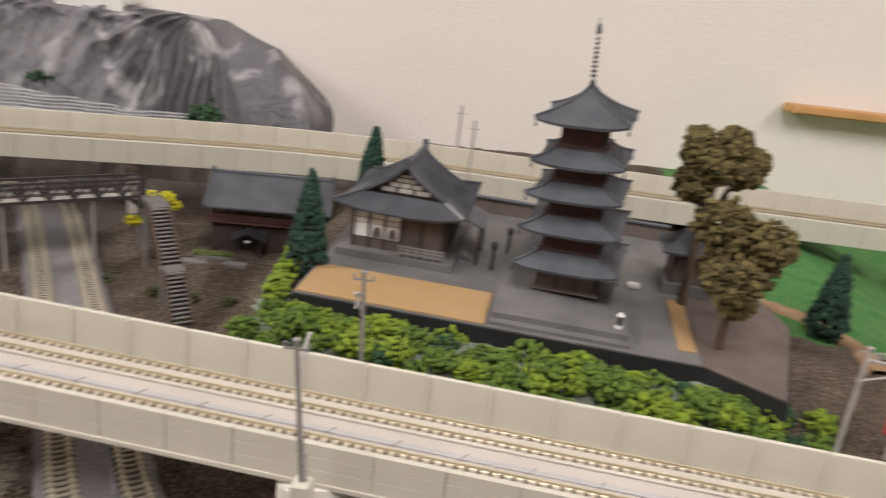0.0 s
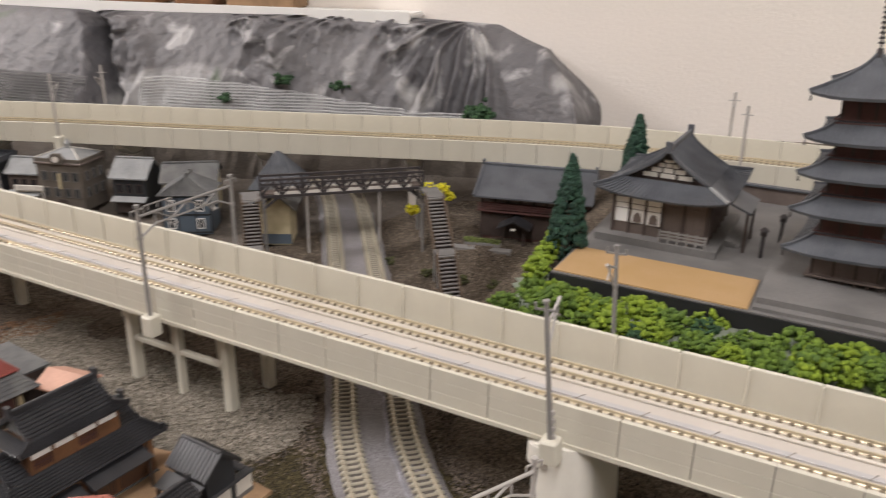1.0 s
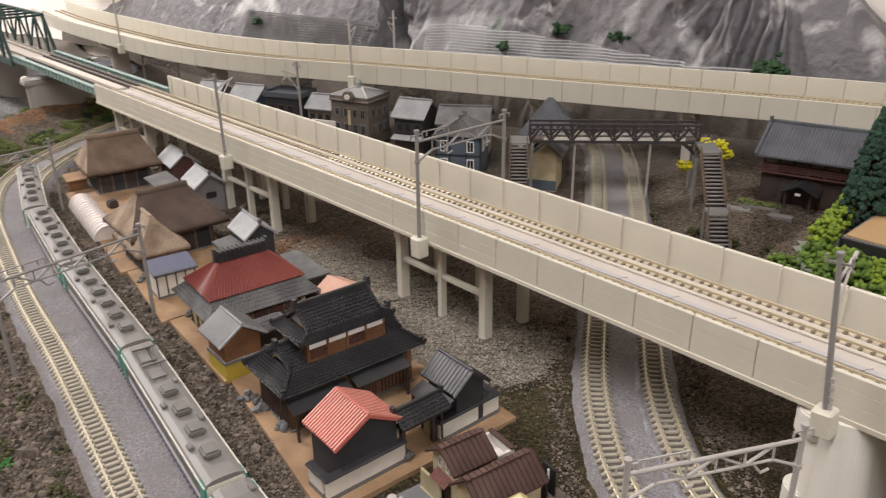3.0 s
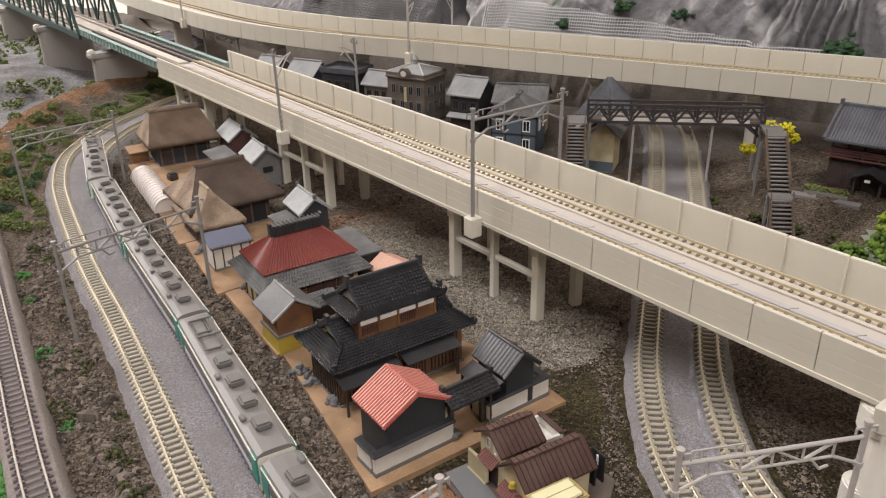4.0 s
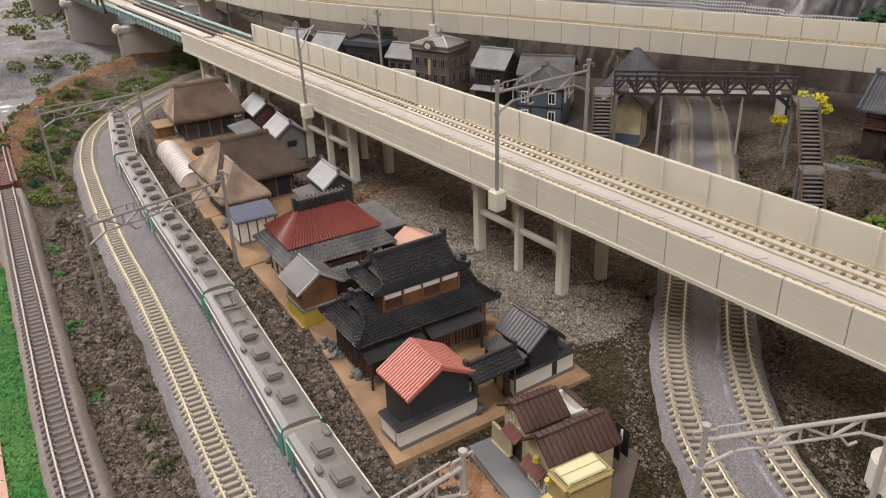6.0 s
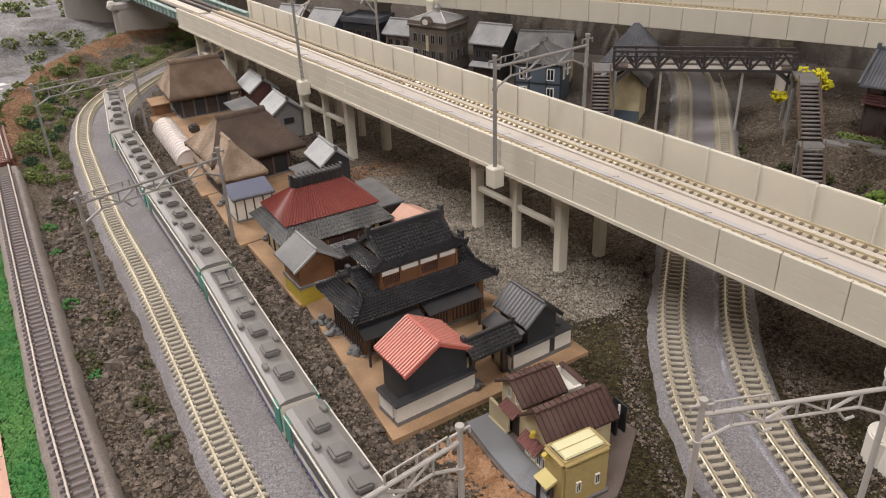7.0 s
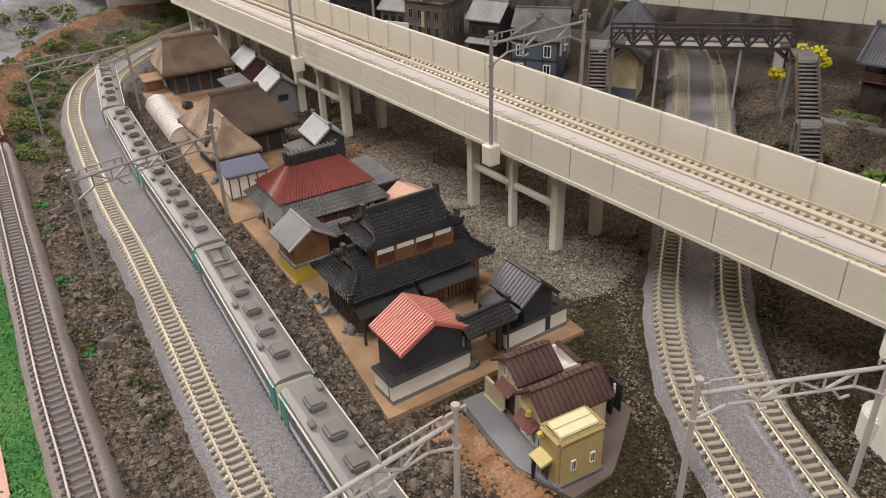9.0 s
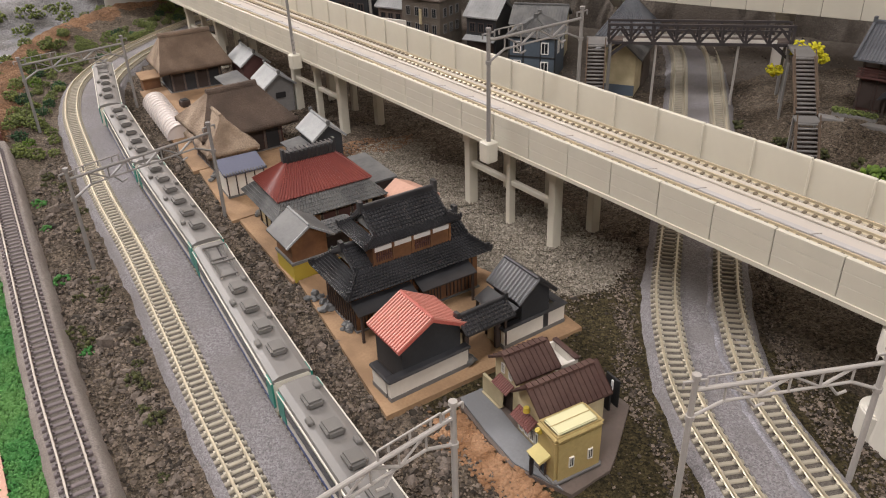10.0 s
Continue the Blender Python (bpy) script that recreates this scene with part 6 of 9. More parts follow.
def thatch_roof(L, W, ze, zr, ridge, seed, which):
    """Thick hipped thatch with flat slopes, crisp hips and a shaggy uneven eave, ridge along x."""
    bm = bmesh.new()
    r, nt, nu = ridge / 2, 14, 26
    top = (Vector((-r, 0, zr)), Vector((r, 0, zr)))
    cor = [Vector(v) for v in ((-L / 2, -W / 2, ze), (L / 2, -W / 2, ze), (L / 2, W / 2, ze), (-L / 2, W / 2, ze))]
    sides = ((top[0], top[1], cor[1], cor[0]), (top[1], top[1], cor[2], cor[1]), (top[1], top[0], cor[3], cor[2]), (top[0], top[0], cor[0], cor[3]))
    for a, b, c, d in (sides[i] for i in which):
        out = ((c + d) / 2 - (a + b) / 2)
        out.z = 0
        out.normalize()
        rows = []
        for j in range(nt + 1):
            t = j / nt
            row = []
            for k in range(nu + 1):
                u = k / nu
                v = a.lerp(b, u).lerp(d.lerp(c, u), t)
                v.z -= 0.10 * (zr - ze) * 4 * t * (1 - t) * 0.35
                edge = min(1.0, 8 * u * (1 - u)) if j < nt else 1.0
                w = 0.0007 * noise.noise((v.x * 420, v.y * 420, v.z * 420 + seed)) + 0.0006 * noise.noise((v.x * 120, v.y * 120, seed))
                v += (out * 0.5 + Vector((0, 0, 0.8))) * w * edge * min(1.0, t * 5)
                row.append(bm.verts.new(v))
            rows.append(row)
        low = []
        for v in rows[-1]:
            q = v.co - out * 0.0012
            q.z = ze - 0.0036 + 0.0007 * noise.noise((q.x * 700, q.y * 700, seed + 3))
            low.append(bm.verts.new(q))
        rows.append(low)
        rows.append([bm.verts.new((v.co.x * 0.7, v.co.y * 0.7, ze - 0.001)) for v in low])
        for r0, r1 in zip(rows, rows[1:]):
            for k in range(nu):
                if (r0[k].co - r0[k + 1].co).length < 1e-7:
                    bm.faces.new((r0[k], r1[k + 1], r1[k]))
                else:
                    bm.faces.new((r0[k], r0[k + 1], r1[k + 1], r1[k]))
    return bm


def thatch_house(m, L, W, ze, zr, ridge, label, seed, mats=("thatch", "dark_wood")):
    h = thing("thatched_house", label, "house", m, group="thatched houses")
    part("wall_body", boxes((-L * 0.36, L * 0.36, -W * 0.34, W * 0.34, 0.0, ze + 0.002)), mats[1], h)
    part("plinth", boxes((-L * 0.38, L * 0.38, -W * 0.36, W * 0.36, 0.0, 0.0022)), "paving", h)
    part("roof", thatch_roof(L, W, ze, zr, ridge, seed, (0, 1, 2)), mats[0], h, smooth=True)
    # the hip end on the -x side takes the paler thatch colour
    part("hip_end", thatch_roof(L, W, ze, zr, ridge, seed, (3,)), "thatch_pale", h, "paler thatch on one hip end", smooth=True)
    k = 1.0 if ridge > 0.03 else 0.5
    bm = bmesh.new()
    x, w = ridge / 2 + 0.0015 * k, 0.0021 * k
    prof = [(-w * 1.5, zr - 0.0022 * k), (w * 1.5, zr - 0.0022 * k), (w * 1.3, zr - 0.0002), (w * 0.6, zr + 0.0011 * k), (-w * 0.6, zr + 0.0011 * k), (-w * 1.3, zr - 0.0002)]
    A, B = [[bm.verts.new((sx * x, y, z)) for y, z in prof] for sx in (-1, 1)]
    bm.faces.new(A)
    bm.faces.new(B[::-1])
    for i in range(6):
        bm.faces.new((A[i], B[i], B[(i + 1) % 6], A[(i + 1) % 6]))
    part("ridge_cover", bm, mats[0], h)
    n = 5
    for k in range(n):
        x = -L * 0.33 + L * 0.66 * k / (n - 1)
        part("post", boxes((x - 0.0008, x + 0.0008, -W * 0.34 - 0.0008, -W * 0.34 + 0.0003, 0.0022, ze)), "grey_wood", h)
    for k in range(n - 1):
        x = -L * 0.33 + L * 0.66 * (k + 0.5) / (n - 1)
        part("sliding_door", boxes((x - L * 0.065, x + L * 0.065, -W * 0.34 - 0.0005, -W * 0.34 + 0.0002, 0.0026, ze * 0.72)), "black_wall" if k % 2 else "dark_wood", h)
    for k in range(3):
        y = -W * 0.25 + W * 0.25 * k
        part("side_window", boxes((L * 0.36 - 0.0002, L * 0.36 + 0.0005, y - 0.004, y + 0.004, 0.007, ze * 0.8)), "grey_wood", h)
    return h


def far_village():
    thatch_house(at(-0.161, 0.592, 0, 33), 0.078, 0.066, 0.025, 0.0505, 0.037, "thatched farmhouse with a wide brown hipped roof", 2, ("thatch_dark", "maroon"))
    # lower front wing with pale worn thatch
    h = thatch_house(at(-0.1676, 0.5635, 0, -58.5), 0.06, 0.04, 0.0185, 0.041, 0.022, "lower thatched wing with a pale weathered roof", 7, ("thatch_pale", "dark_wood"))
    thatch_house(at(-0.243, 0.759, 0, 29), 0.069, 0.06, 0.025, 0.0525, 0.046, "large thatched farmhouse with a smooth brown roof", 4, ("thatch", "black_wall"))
    h = thing("lean_to", "small tan-roofed lean-to beside the thatched house", "shed", at(-0.282, 0.751, 0, 31))
    part("wall_body", boxes((-0.008, 0.008, -0.007, 0.007, 0, 0.0125)), "wood", h)
    part("roof", slab_face(bmesh.new(), ((-0.01, 0.009, 0.0155), (0.01, 0.009, 0.0155), (0.01, -0.009, 0.0125), (-0.01, -0.009, 0.0125)), 0.0012), "tan", h)
    # blue-roofed wall house
    h = thing("wall_house", "low plastered building with a blue-grey roof and tiled edge", "house", at(-0.1405, 0.507, 0, 30) @ Matrix.Diagonal((0.83, 1, 1, 1)))
    part("wall_body", boxes((-0.0165, 0.0165, -0.0085, 0.0085, 0, 0.0185)), "plaster", h)
    part("plinth", boxes((-0.017, 0.017, -0.009, 0.009, 0, 0.003)), "paving", h)
    part("roof", slab_face(bmesh.new(), ((-0.0185, 0.0105, 0.024), (0.0185, 0.0105, 0.024), (0.0185, -0.011, 0.0195), (-0.0185, -0.011, 0.0195)), 0.001), "blue_roof", h)
    bm = bmesh.new()
    for k in range(15):
        x = -0.0178 + k * 0.00254
        rod(bm, (x, -0.0112, 0.0197), (x, -0.0092, 0.0202), 0.0008, 6)
    part("tile_edge", bm, "tile_grey", h)
    for k in range(5):
        x = -0.016 + k * 0.008
        part("post", boxes((x - 0.0005, x + 0.0005, -0.0091, -0.0084, 0.003, 0.0184)), "dark_wood", h)
    # vinyl greenhouse
    a, b = Vector((-0.262, 0.6985)), Vector((-0.214, 0.611))
    d = b - a
    gh = thing("greenhouse", "half-round greenhouse of clear vinyl over white hoops", "greenhouse", pose(*((a + b) / 2), 0, 0, 0, math.degrees(math.atan2(d.y, d.x))))
    L, r = d.length, 0.0108
    bm = bmesh.new()
    n = 14
    prof = [(-r * math.cos(math.pi * k / n), 0.0016 + r * 1.05 * math.sin(math.pi * k / n)) for k in range(n + 1)]
    rows = [[bm.verts.new((x, y, z)) for y, z in prof] for x in (-L / 2, L / 2)]
    for k in range(n):
        bm.faces.new((rows[0][k], rows[0][k + 1], rows[1][k + 1], rows[1][k]))
    part("cover", bm, "film", gh, "clear vinyl cover", True)
    for i in range(16):
        x = -L / 2 + L * i / 15
        bm = bmesh.new()
        for k in range(n):
            rod(bm, (x, prof[k][0] * 1.01, prof[k][1]), (x, prof[k + 1][0] * 1.01, prof[k + 1][1]), 0.0005, 6)
        part("hoop", bm, "hoop", gh)
    for x in (-L / 2, L / 2):
        bm = bmesh.new()
        bm.faces.new([bm.verts.new((x, y, z)) for y, z in prof])
        part("end_wall", bm, "film", gh)
    # small grey-roofed sheds behind
    for x, y, L, W, ze, zr, wall, note in ((-0.1835, 0.754, 0.043, 0.03, 0.025, 0.0363, "maroon", "dark brown wooden"), (-0.1475, 0.684, 0.037, 0.03, 0.025, 0.0363, "paving", "grey plastered"), (-0.0895, 0.555, 0.034, 0.027, 0.0255, 0.0363, "black_wall", "black boarded")):
        sh = ribbed_shed(at(x, y, 0, -61), L, W, ze, zr, "tile_pale", wall, "small %s shed with a pale grey roof" % note, 0.0)
        for sx in (-1, 1):
            part("ridge_end", soft_box(sx * L / 2 - 0.001, sx * L / 2 + 0.001, -0.0014, 0.0014, zr - 0.0008, zr + 0.0028, 0.0004, 1), "tile_grey", sh)
        if wall == "paving":
            part("window", boxes((L / 2 - 0.0024, L / 2 - 0.0014, -0.0045, 0.0045, 0.0135, 0.0185)), "black", sh)
    h = thing("lean_to", "flat grey lean-to roof on dark posts between the sheds", "shed", at(-0.1905, 0.7065, 0, -60))
    part("roof", slab_face(bmesh.new(), ((-0.018, -0.011, 0.02), (0.018, -0.011, 0.02), (0.018, 0.011, 0.0225), (-0.018, 0.011, 0.0225)), 0.001), "tile_grey", h)
    part("wall_body", boxes((-0.016, 0.016, -0.002, 0.009, 0, 0.0195)), "dark_wood", h)
    h = thing("lean_to", "flat grey lean-to roof beside the small shed", "shed", at(-0.107, 0.548, 0, -58))
    part("roof", slab_face(bmesh.new(), ((-0.014, -0.008, 0.017), (0.014, -0.008, 0.017), (0.014, 0.008, 0.0185), (-0.014, 0.008, 0.0185)), 0.001), "tile_grey", h)
    part("wall_body", boxes((-0.012, 0.012, -0.004, 0.006, 0, 0.0165)), "dark_wood", h)
    # yard clutter
    b = thing("well", "small dark wooden well box in the yard", "well", at(-0.232, 0.69, 0, -50))
    part("frame", soft_box(-0.004, 0.004, -0.004, 0.004, 0.0016, 0.0075, 0.0006, 1), "dark_wood", b)
    part("lid", boxes((-0.003, 0.003, -0.003, 0.003, 0.0076, 0.0083)), "black", b)


def shop():
    m = at(0.0375, 0.2535, 0.0, 28)
    base = thing("shop_base", "grey concrete base plate with a paved forecourt under the shop", "base plate", m, kind="structure")
    bm = prism(bmesh.new(), [(-0.0205, 0.036), (0.026, 0.036), (0.0445, -0.003), (0.0445, -0.008), (0.018, -0.030), (0.012, -0.034), (-0.009, -0.0365), (-0.021, -0.012), (-0.0212, 0.011)], -0.003, 0.0012)
    part("plate", bm, "grey_wood", base)
    bm = prism(bmesh.new(), [(-0.0185, 0.0345), (-0.0052, 0.0352), (-0.0075, 0.006), (-0.0072, -0.008), (-0.0118, -0.018), (-0.0108, -0.0335), (-0.0195, -0.0118), (-0.0197, 0.011)], 0.0013, 0.0022)
    part("forecourt", bm, "asphalt", base)

    def hall(cx, cy, L, W, ze, zr, label):
        h = thing("shop_building", label, "shop", m @ pose(cx, cy, 0.0012) @ Matrix.Diagonal((1, 1, 0.9, 1)))
        part("wall_body", gable_wall(L - 0.006, W - 0.003, 0, ze + 0.001, zr - 0.0014), "cream", h)
        bm = gable_roof(L, W, ze, zr, 0.0011, 0.0024, (0.0005, 0.0006), 0)
        roof_part("roof", bm, "brown_roof", h)
        bm = bmesh.new()
        for k in range(int(L / 0.0028)):
            x = -L / 2 + (k + 0.5) * 0.0028
            box(bm, x - 0.0012, x + 0.0012, -0.0016, 0.0016, zr - 0.0003, zr + 0.0008)
        part("ridge_tiles", bm, "brown_roof", h)
        return h
    h = hall(0.006, 0.0195, 0.0235, 0.0225, 0.0245, 0.0335, "cream shop building with a dark brown ribbed roof")
    window(h, -0.00875, -0.003, 0.0195, 0.0024, 0.0055, "-x", "white", "glass_dark", 1)
    window(h, -0.00875, 0.003, 0.0195, 0.0024, 0.0055, "-x", "white", "glass_dark", 1)
    part("door", boxes((-0.0094, -0.0086, -0.0045, 0.0045, 0.0005, 0.0125)), "dark_wood", h)
    bm, ribs = bmesh.new(), bmesh.new()
    q = ((-0.0088, 0.0055, 0.0172), (-0.0088, -0.0055, 0.0172), (-0.0135, -0.0055, 0.0138), (-0.0135, 0.0055, 0.0138))
    slab_face(bm, q, 0.0007)
    rib_slope(ribs, *q, 0.0012, 0.0006, 0.0004)
    roof_part("awning", (bm, ribs), "awning", h, "dark red ribbed awning")
    # low back yard with a pale parapet
    t = thing("back_yard", "pale rendered back yard with a dark coping behind the shop", "yard", m @ pose(0.0225, 0.018, 0.0012))
    for row in ((-0.0045, 0.0055, -0.0085, -0.0073, 0, 0.021), (-0.0045, 0.0055, 0.0073, 0.0085, 0, 0.021), (0.0043, 0.0055, -0.0072, 0.0072, 0, 0.021)):
        part("parapet", boxes(row), "plaster", t)
    part("floor", boxes((-0.0045, 0.0042, -0.0072, 0.0072, 0, 0.0165)), "plaster", t)
    part("coping", soft_box(0.0036, 0.0062, -0.0088, 0.0088, 0.0211, 0.0226, 0.0004, 1), "brown_roof", t)
    h2 = hall(0.0085, -0.0045, 0.036, 0.0225, 0.0235, 0.0345, "long cream shop with a dark brown ribbed roof and red awning")
    for y in (-0.0055, -0.0015, 0.0025, 0.0065):
        window(h2, -0.015, y, 0.0025, 0.003, 0.0075, "-x", "white", "glass_dark", 1)
    bm, ribs = bmesh.new(), bmesh.new()
    q = ((-0.0151, 0.0085, 0.0165), (-0.0151, -0.0045, 0.0165), (-0.02, -0.0045, 0.0125), (-0.02, 0.0085, 0.0125))
    slab_face(bm, q, 0.0007)
    rib_slope(ribs, *q, 0.0012, 0.0006, 0.0004, 3)
    roof_part("awning", (bm, ribs), "awning", h2, "dark red tiled awning")
    bm = rod(bmesh.new(), (-0.0165, 0.0015, 0.0185), (-0.0165, 0.0015, 0.021), 0.0016, 12, 0.0012)
    part("lantern", bm, "yellow", h2)
    part("side_wall_cap", boxes((-0.0158, 0.0152, -0.0103, -0.0096, 0.0225, 0.0238)), "brown_roof", h2)
    # flat-roofed stone annex
    a = thing("stone_annex", "ochre stone annex with a flat pale yellow roof", "annex", m @ pose(-0.001, -0.0232, 0.0012) @ Matrix.Diagonal((1.02, 0.94, 0.86, 1)))
    part("wall_body", soft_box(-0.0112, 0.0112, -0.0072, 0.0072, 0, 0.0262, 0.0012, 2), "ochre", a)
    part("plinth", soft_box(-0.0118, 0.0118, -0.0078, 0.0078, 0, 0.003, 0.001, 1), "paving", a)
    part("parapet", soft_box(-0.0117, 0.0117, -0.0077, 0.0077, 0.0256, 0.0288, 0.0014, 3), "ochre", a)
    part("flat_roof", soft_box(-0.0098, 0.0098, -0.0058, 0.0058, 0.0276, 0.0297, 0.0009, 3), "pale_yellow", a)
    part("roof_seam", boxes((-0.0097, 0.0097, -0.0002, 0.0002, 0.02975, 0.0299)), "ochre", a)
    for x in (-0.004, 0.005):
        window(a, x, -0.0073, 0.009, 0.0022, 0.006, "-y", "plaster", "glass_dark", 1)
    window(a, -0.0113, 0.001, 0.0012, 0.004, 0.008, "-x", "dark_wood", "glass_dark", 0, "dark doorway")
    part("porch", slab_face(bmesh.new(), ((-0.0113, -0.0035, 0.0165), (-0.0113, 0.0055, 0.0165), (-0.0168, 0.0055, 0.0142), (-0.0168, -0.0035, 0.0142)), 0.0014), "ochre_pale", a)
    part("sign_lamp", rod(bmesh.new(), (-0.0115, 0.004, 0.024), (-0.013, 0.004, 0.0265), 0.0012, 8), "yellow", a)
    sb = thing("sign_board", "upright cream sign board in front of the shop", "sign", m @ pose(-0.0062, 0.026, 0.0022, 0, 0, 92))
    part("board", soft_box(-0.0075, 0.0075, -0.0008, 0.0008, 0.0005, 0.0105, 0.0004, 1), "cream", sb)
    part("foot", boxes((-0.007, 0.007, -0.0015, 0.0015, 0, 0.0005)), "cream", sb)
    bx = thing("side_shelter", "black open shelter with an oval sign behind the shop", "shelter", m @ pose(0.0375, -0.002, 0.0012))
    part("post", boxes((-0.0035, -0.0025, -0.004, 0.004, 0, 0.0135)), "black", bx)
    part("panel", soft_box(0.001, 0.002, -0.0045, 0.0045, 0, 0.015, 0.0003, 1), "black", bx)
    part("sign", boxes((0.0002, 0.0008, -0.0012, -0.0002, 0.008, 0.0135)), "white", bx)
    # a plain figure on the forecourt
    bm = rod(bmesh.new(), (0, 0, 0), (0, 0, 0.0065), 0.0008, 8, 0.001)
    rod(bm, (0, 0, 0.0065), (0, 0, 0.0095), 0.0011, 8, 0.0007)
    rod(bm, (0, 0, 0.0098), (0, 0, 0.0116), 0.0008, 8, 0.0008)
    rod(bm, (0, 0.0006, 0.0085), (0.001, 0.003, 0.0072), 0.0004, 6)
    f = tagged(to_object("model_figurine", bm, "figure_black"), "tiny black plastic figurine standing on the forecourt", "figurine")
    f.matrix_world = m @ pose(-0.0165, -0.0195, 0.0012)
    # red earth beside the forecourt
    rng = np.random.default_rng(12)
    pts = []
    for _ in range(2200):
        t = rng.uniform(0, 1)
        q = m @ Vector((-0.0285 + 0.006 * t + rng.normal(0, 0.0042), 0.03 - 0.082 * t + rng.normal(0, 0.0025), 0.0))
        pts.append((q.x, q.y, height(q.x, q.y) + 0.0006))
    tagged(lumps("earth_clods", pts, rng.uniform(0.0005, 0.0015, len(pts)), "red_soil", rng, 0.6), "loose orange-red earth beside the forecourt", "earth", kind="stuff")


# ---- foliage ----
def clump(rng, n, size, flat=0.7):
    p = rng.normal(0, 1, (n, 3))
    p /= np.linalg.norm(p, axis=1)[:, None]
    return p * rng.uniform(0.35, 1.0, (n, 1)) ** 0.6 * np.array(size) * (1, 1, flat)


def bush(x, y, z, r, material, label, rng, n=70, group="bushes", name="bush", lump=0.2):
    pts = clump(rng, n, (r, r, r)) + (x, y, z)
    ob = lumps(name, pts, rng.uniform(0.55, 1.25, n) * r * lump, material, rng, 1.0, 0.4, True)
    return tagged(ob, label, name, group)


def cypress(x, y, z, h, r, rng):
    t = thing("cypress_tree", "dark green cone-shaped cypress tree", "tree", pose(x, y, z), group="cypress trees")
    part("trunk", rod(bmesh.new(), (0, 0, -0.006), (0, 0, h * 0.9), r * 0.14, 8, r * 0.03), "trunk", t)
    n = 900
    q = rng.uniform(0, 1, n) ** 0.75
    a = rng.uniform(0, 2 * math.pi, n)
    rad = r * np.minimum(1.0, 0.55 + q * 3) * (1 - q) ** 0.75 * rng.uniform(0.8, 1.06, n)
    pts = np.stack([rad * np.cos(a), rad * np.sin(a), 0.03 * h + q * h * 0.96], 1)
    ob = lumps("crown", pts, rng.uniform(0.0011, 0.0024, n), "cypress", rng, 1.25, 0.35)
    ob.parent = t


def broad_tree(x, y, z, lobes, rng, trunk_top, label):
    t = thing("broadleaf_tree", label, "tree", pose(x, y, z), group="brown-leaved trees")
    bm = rod(bmesh.new(), (0, 0, -0.004), (0.001, 0.001, trunk_top * 0.5), 0.0035, 9, 0.0026)
    rod(bm, (0.001, 0.001, trunk_top * 0.49), (0, 0, trunk_top), 0.0026, 9, 0.0012)
    part("trunk", bm, "trunk", t)
    for cx, cy, cz, r in lobes:
        part("limb", rod(bmesh.new(), (0, 0, trunk_top * 0.45), (cx * 0.8, cy * 0.8, cz), 0.0014, 6, 0.0006), "trunk", t)
    pts = []
    for cx, cy, cz, r in lobes:
        c = clump(rng, 380, (r, r, r), 0.9)
        pts.append(c + (cx, cy, cz))
    pts = np.concatenate(pts)
    ob = lumps("crown", pts, rng.uniform(0.0009, 0.0027, len(pts)), "leaf_brown", rng, 1.0, 0.45)
    ob.parent = t


# ---- temple hill ----
Z_T = 0.068


def temple_ground():
    tg = thing("temple_terrace", "grey paved temple terrace with a black edge above the bushes", "terrace", atV(0, 0), kind="structure")
    out = [(0.182, 0.166), (0.436, 0.166), (0.478, 0.140), (0.505, 0.25), (0.468, 0.41), (0.175, 0.41)]
    part("black_edge", prism(bmesh.new(), out, 0.02, Z_T - 0.0012), "black", tg)
    part("paving", prism(bmesh.new(), [(0.183, 0.167), (0.435, 0.167), (0.435, 0.409), (0.176, 0.409)], Z_T - 0.001, Z_T), "paving", tg)
    part("side_board", prism(bmesh.new(), [(0.4355, 0.167), (0.477, 0.1415), (0.504, 0.25), (0.467, 0.409), (0.4355, 0.409)], Z_T - 0.001, Z_T - 0.0002), "grey_wood", tg)
    part("sand_bed", boxes((0.184, 0.304, 0.1685, 0.218, Z_T + 0.0001, Z_T + 0.0009)), "sand", tg)
    part("sand_strip", boxes((0.4225, 0.4335, 0.182, 0.262, Z_T + 0.0001, Z_T + 0.0009)), "sand", tg)
    # low platform of the pagoda with steps
    pf = thing("pagoda_platform", "grey stone platform with steps under the pagoda", "platform", atV(0.350, 0.243, Z_T))
    part("lower_step", boxes((-0.044, 0.042, -0.0725, 0.062, 0.0001, 0.0022)), "paving", pf)
    part("upper_step", boxes((-0.043, 0.041, -0.066, 0.06, 0.0022, 0.006)), "paving", pf)
    bw = thing("terrace_wall", "low brown wooden wall along the back of the terrace", "wall", atV(0.33, 0.40, Z_T))
    part("panel", boxes((-0.13, 0.105, -0.0012, 0.0012, 0, 0.013)), "grey_wood", bw)
    part("coping", boxes((-0.131, 0.106, -0.003, 0.003, 0.013, 0.0145)), "slate", bw)
    lt = thing("stone_lantern", "small pale stone lantern on a dark post", "lantern", atV(0.385, 0.186, Z_T + 0.006))
    part("foot", rod(bmesh.new(), (0, 0, 0), (0, 0, 0.0018), 0.0022, 10), "white", lt)
    part("shaft", rod(bmesh.new(), (0, 0, 0.0018), (0, 0, 0.0082), 0.0013, 10), "black", lt)
    part("cap", rod(bmesh.new(), (0, 0, 0.0082), (0, 0, 0.0105), 0.0024, 10, 0.0008), "white", lt)
    b = thing("stone_basin", "pale stone basin on the terrace", "basin", atV(0.40, 0.275, Z_T))
    part("bowl", soft_box(-0.0045, 0.0045, -0.003, 0.003, 0, 0.004, 0.001, 2), "plaster", b)


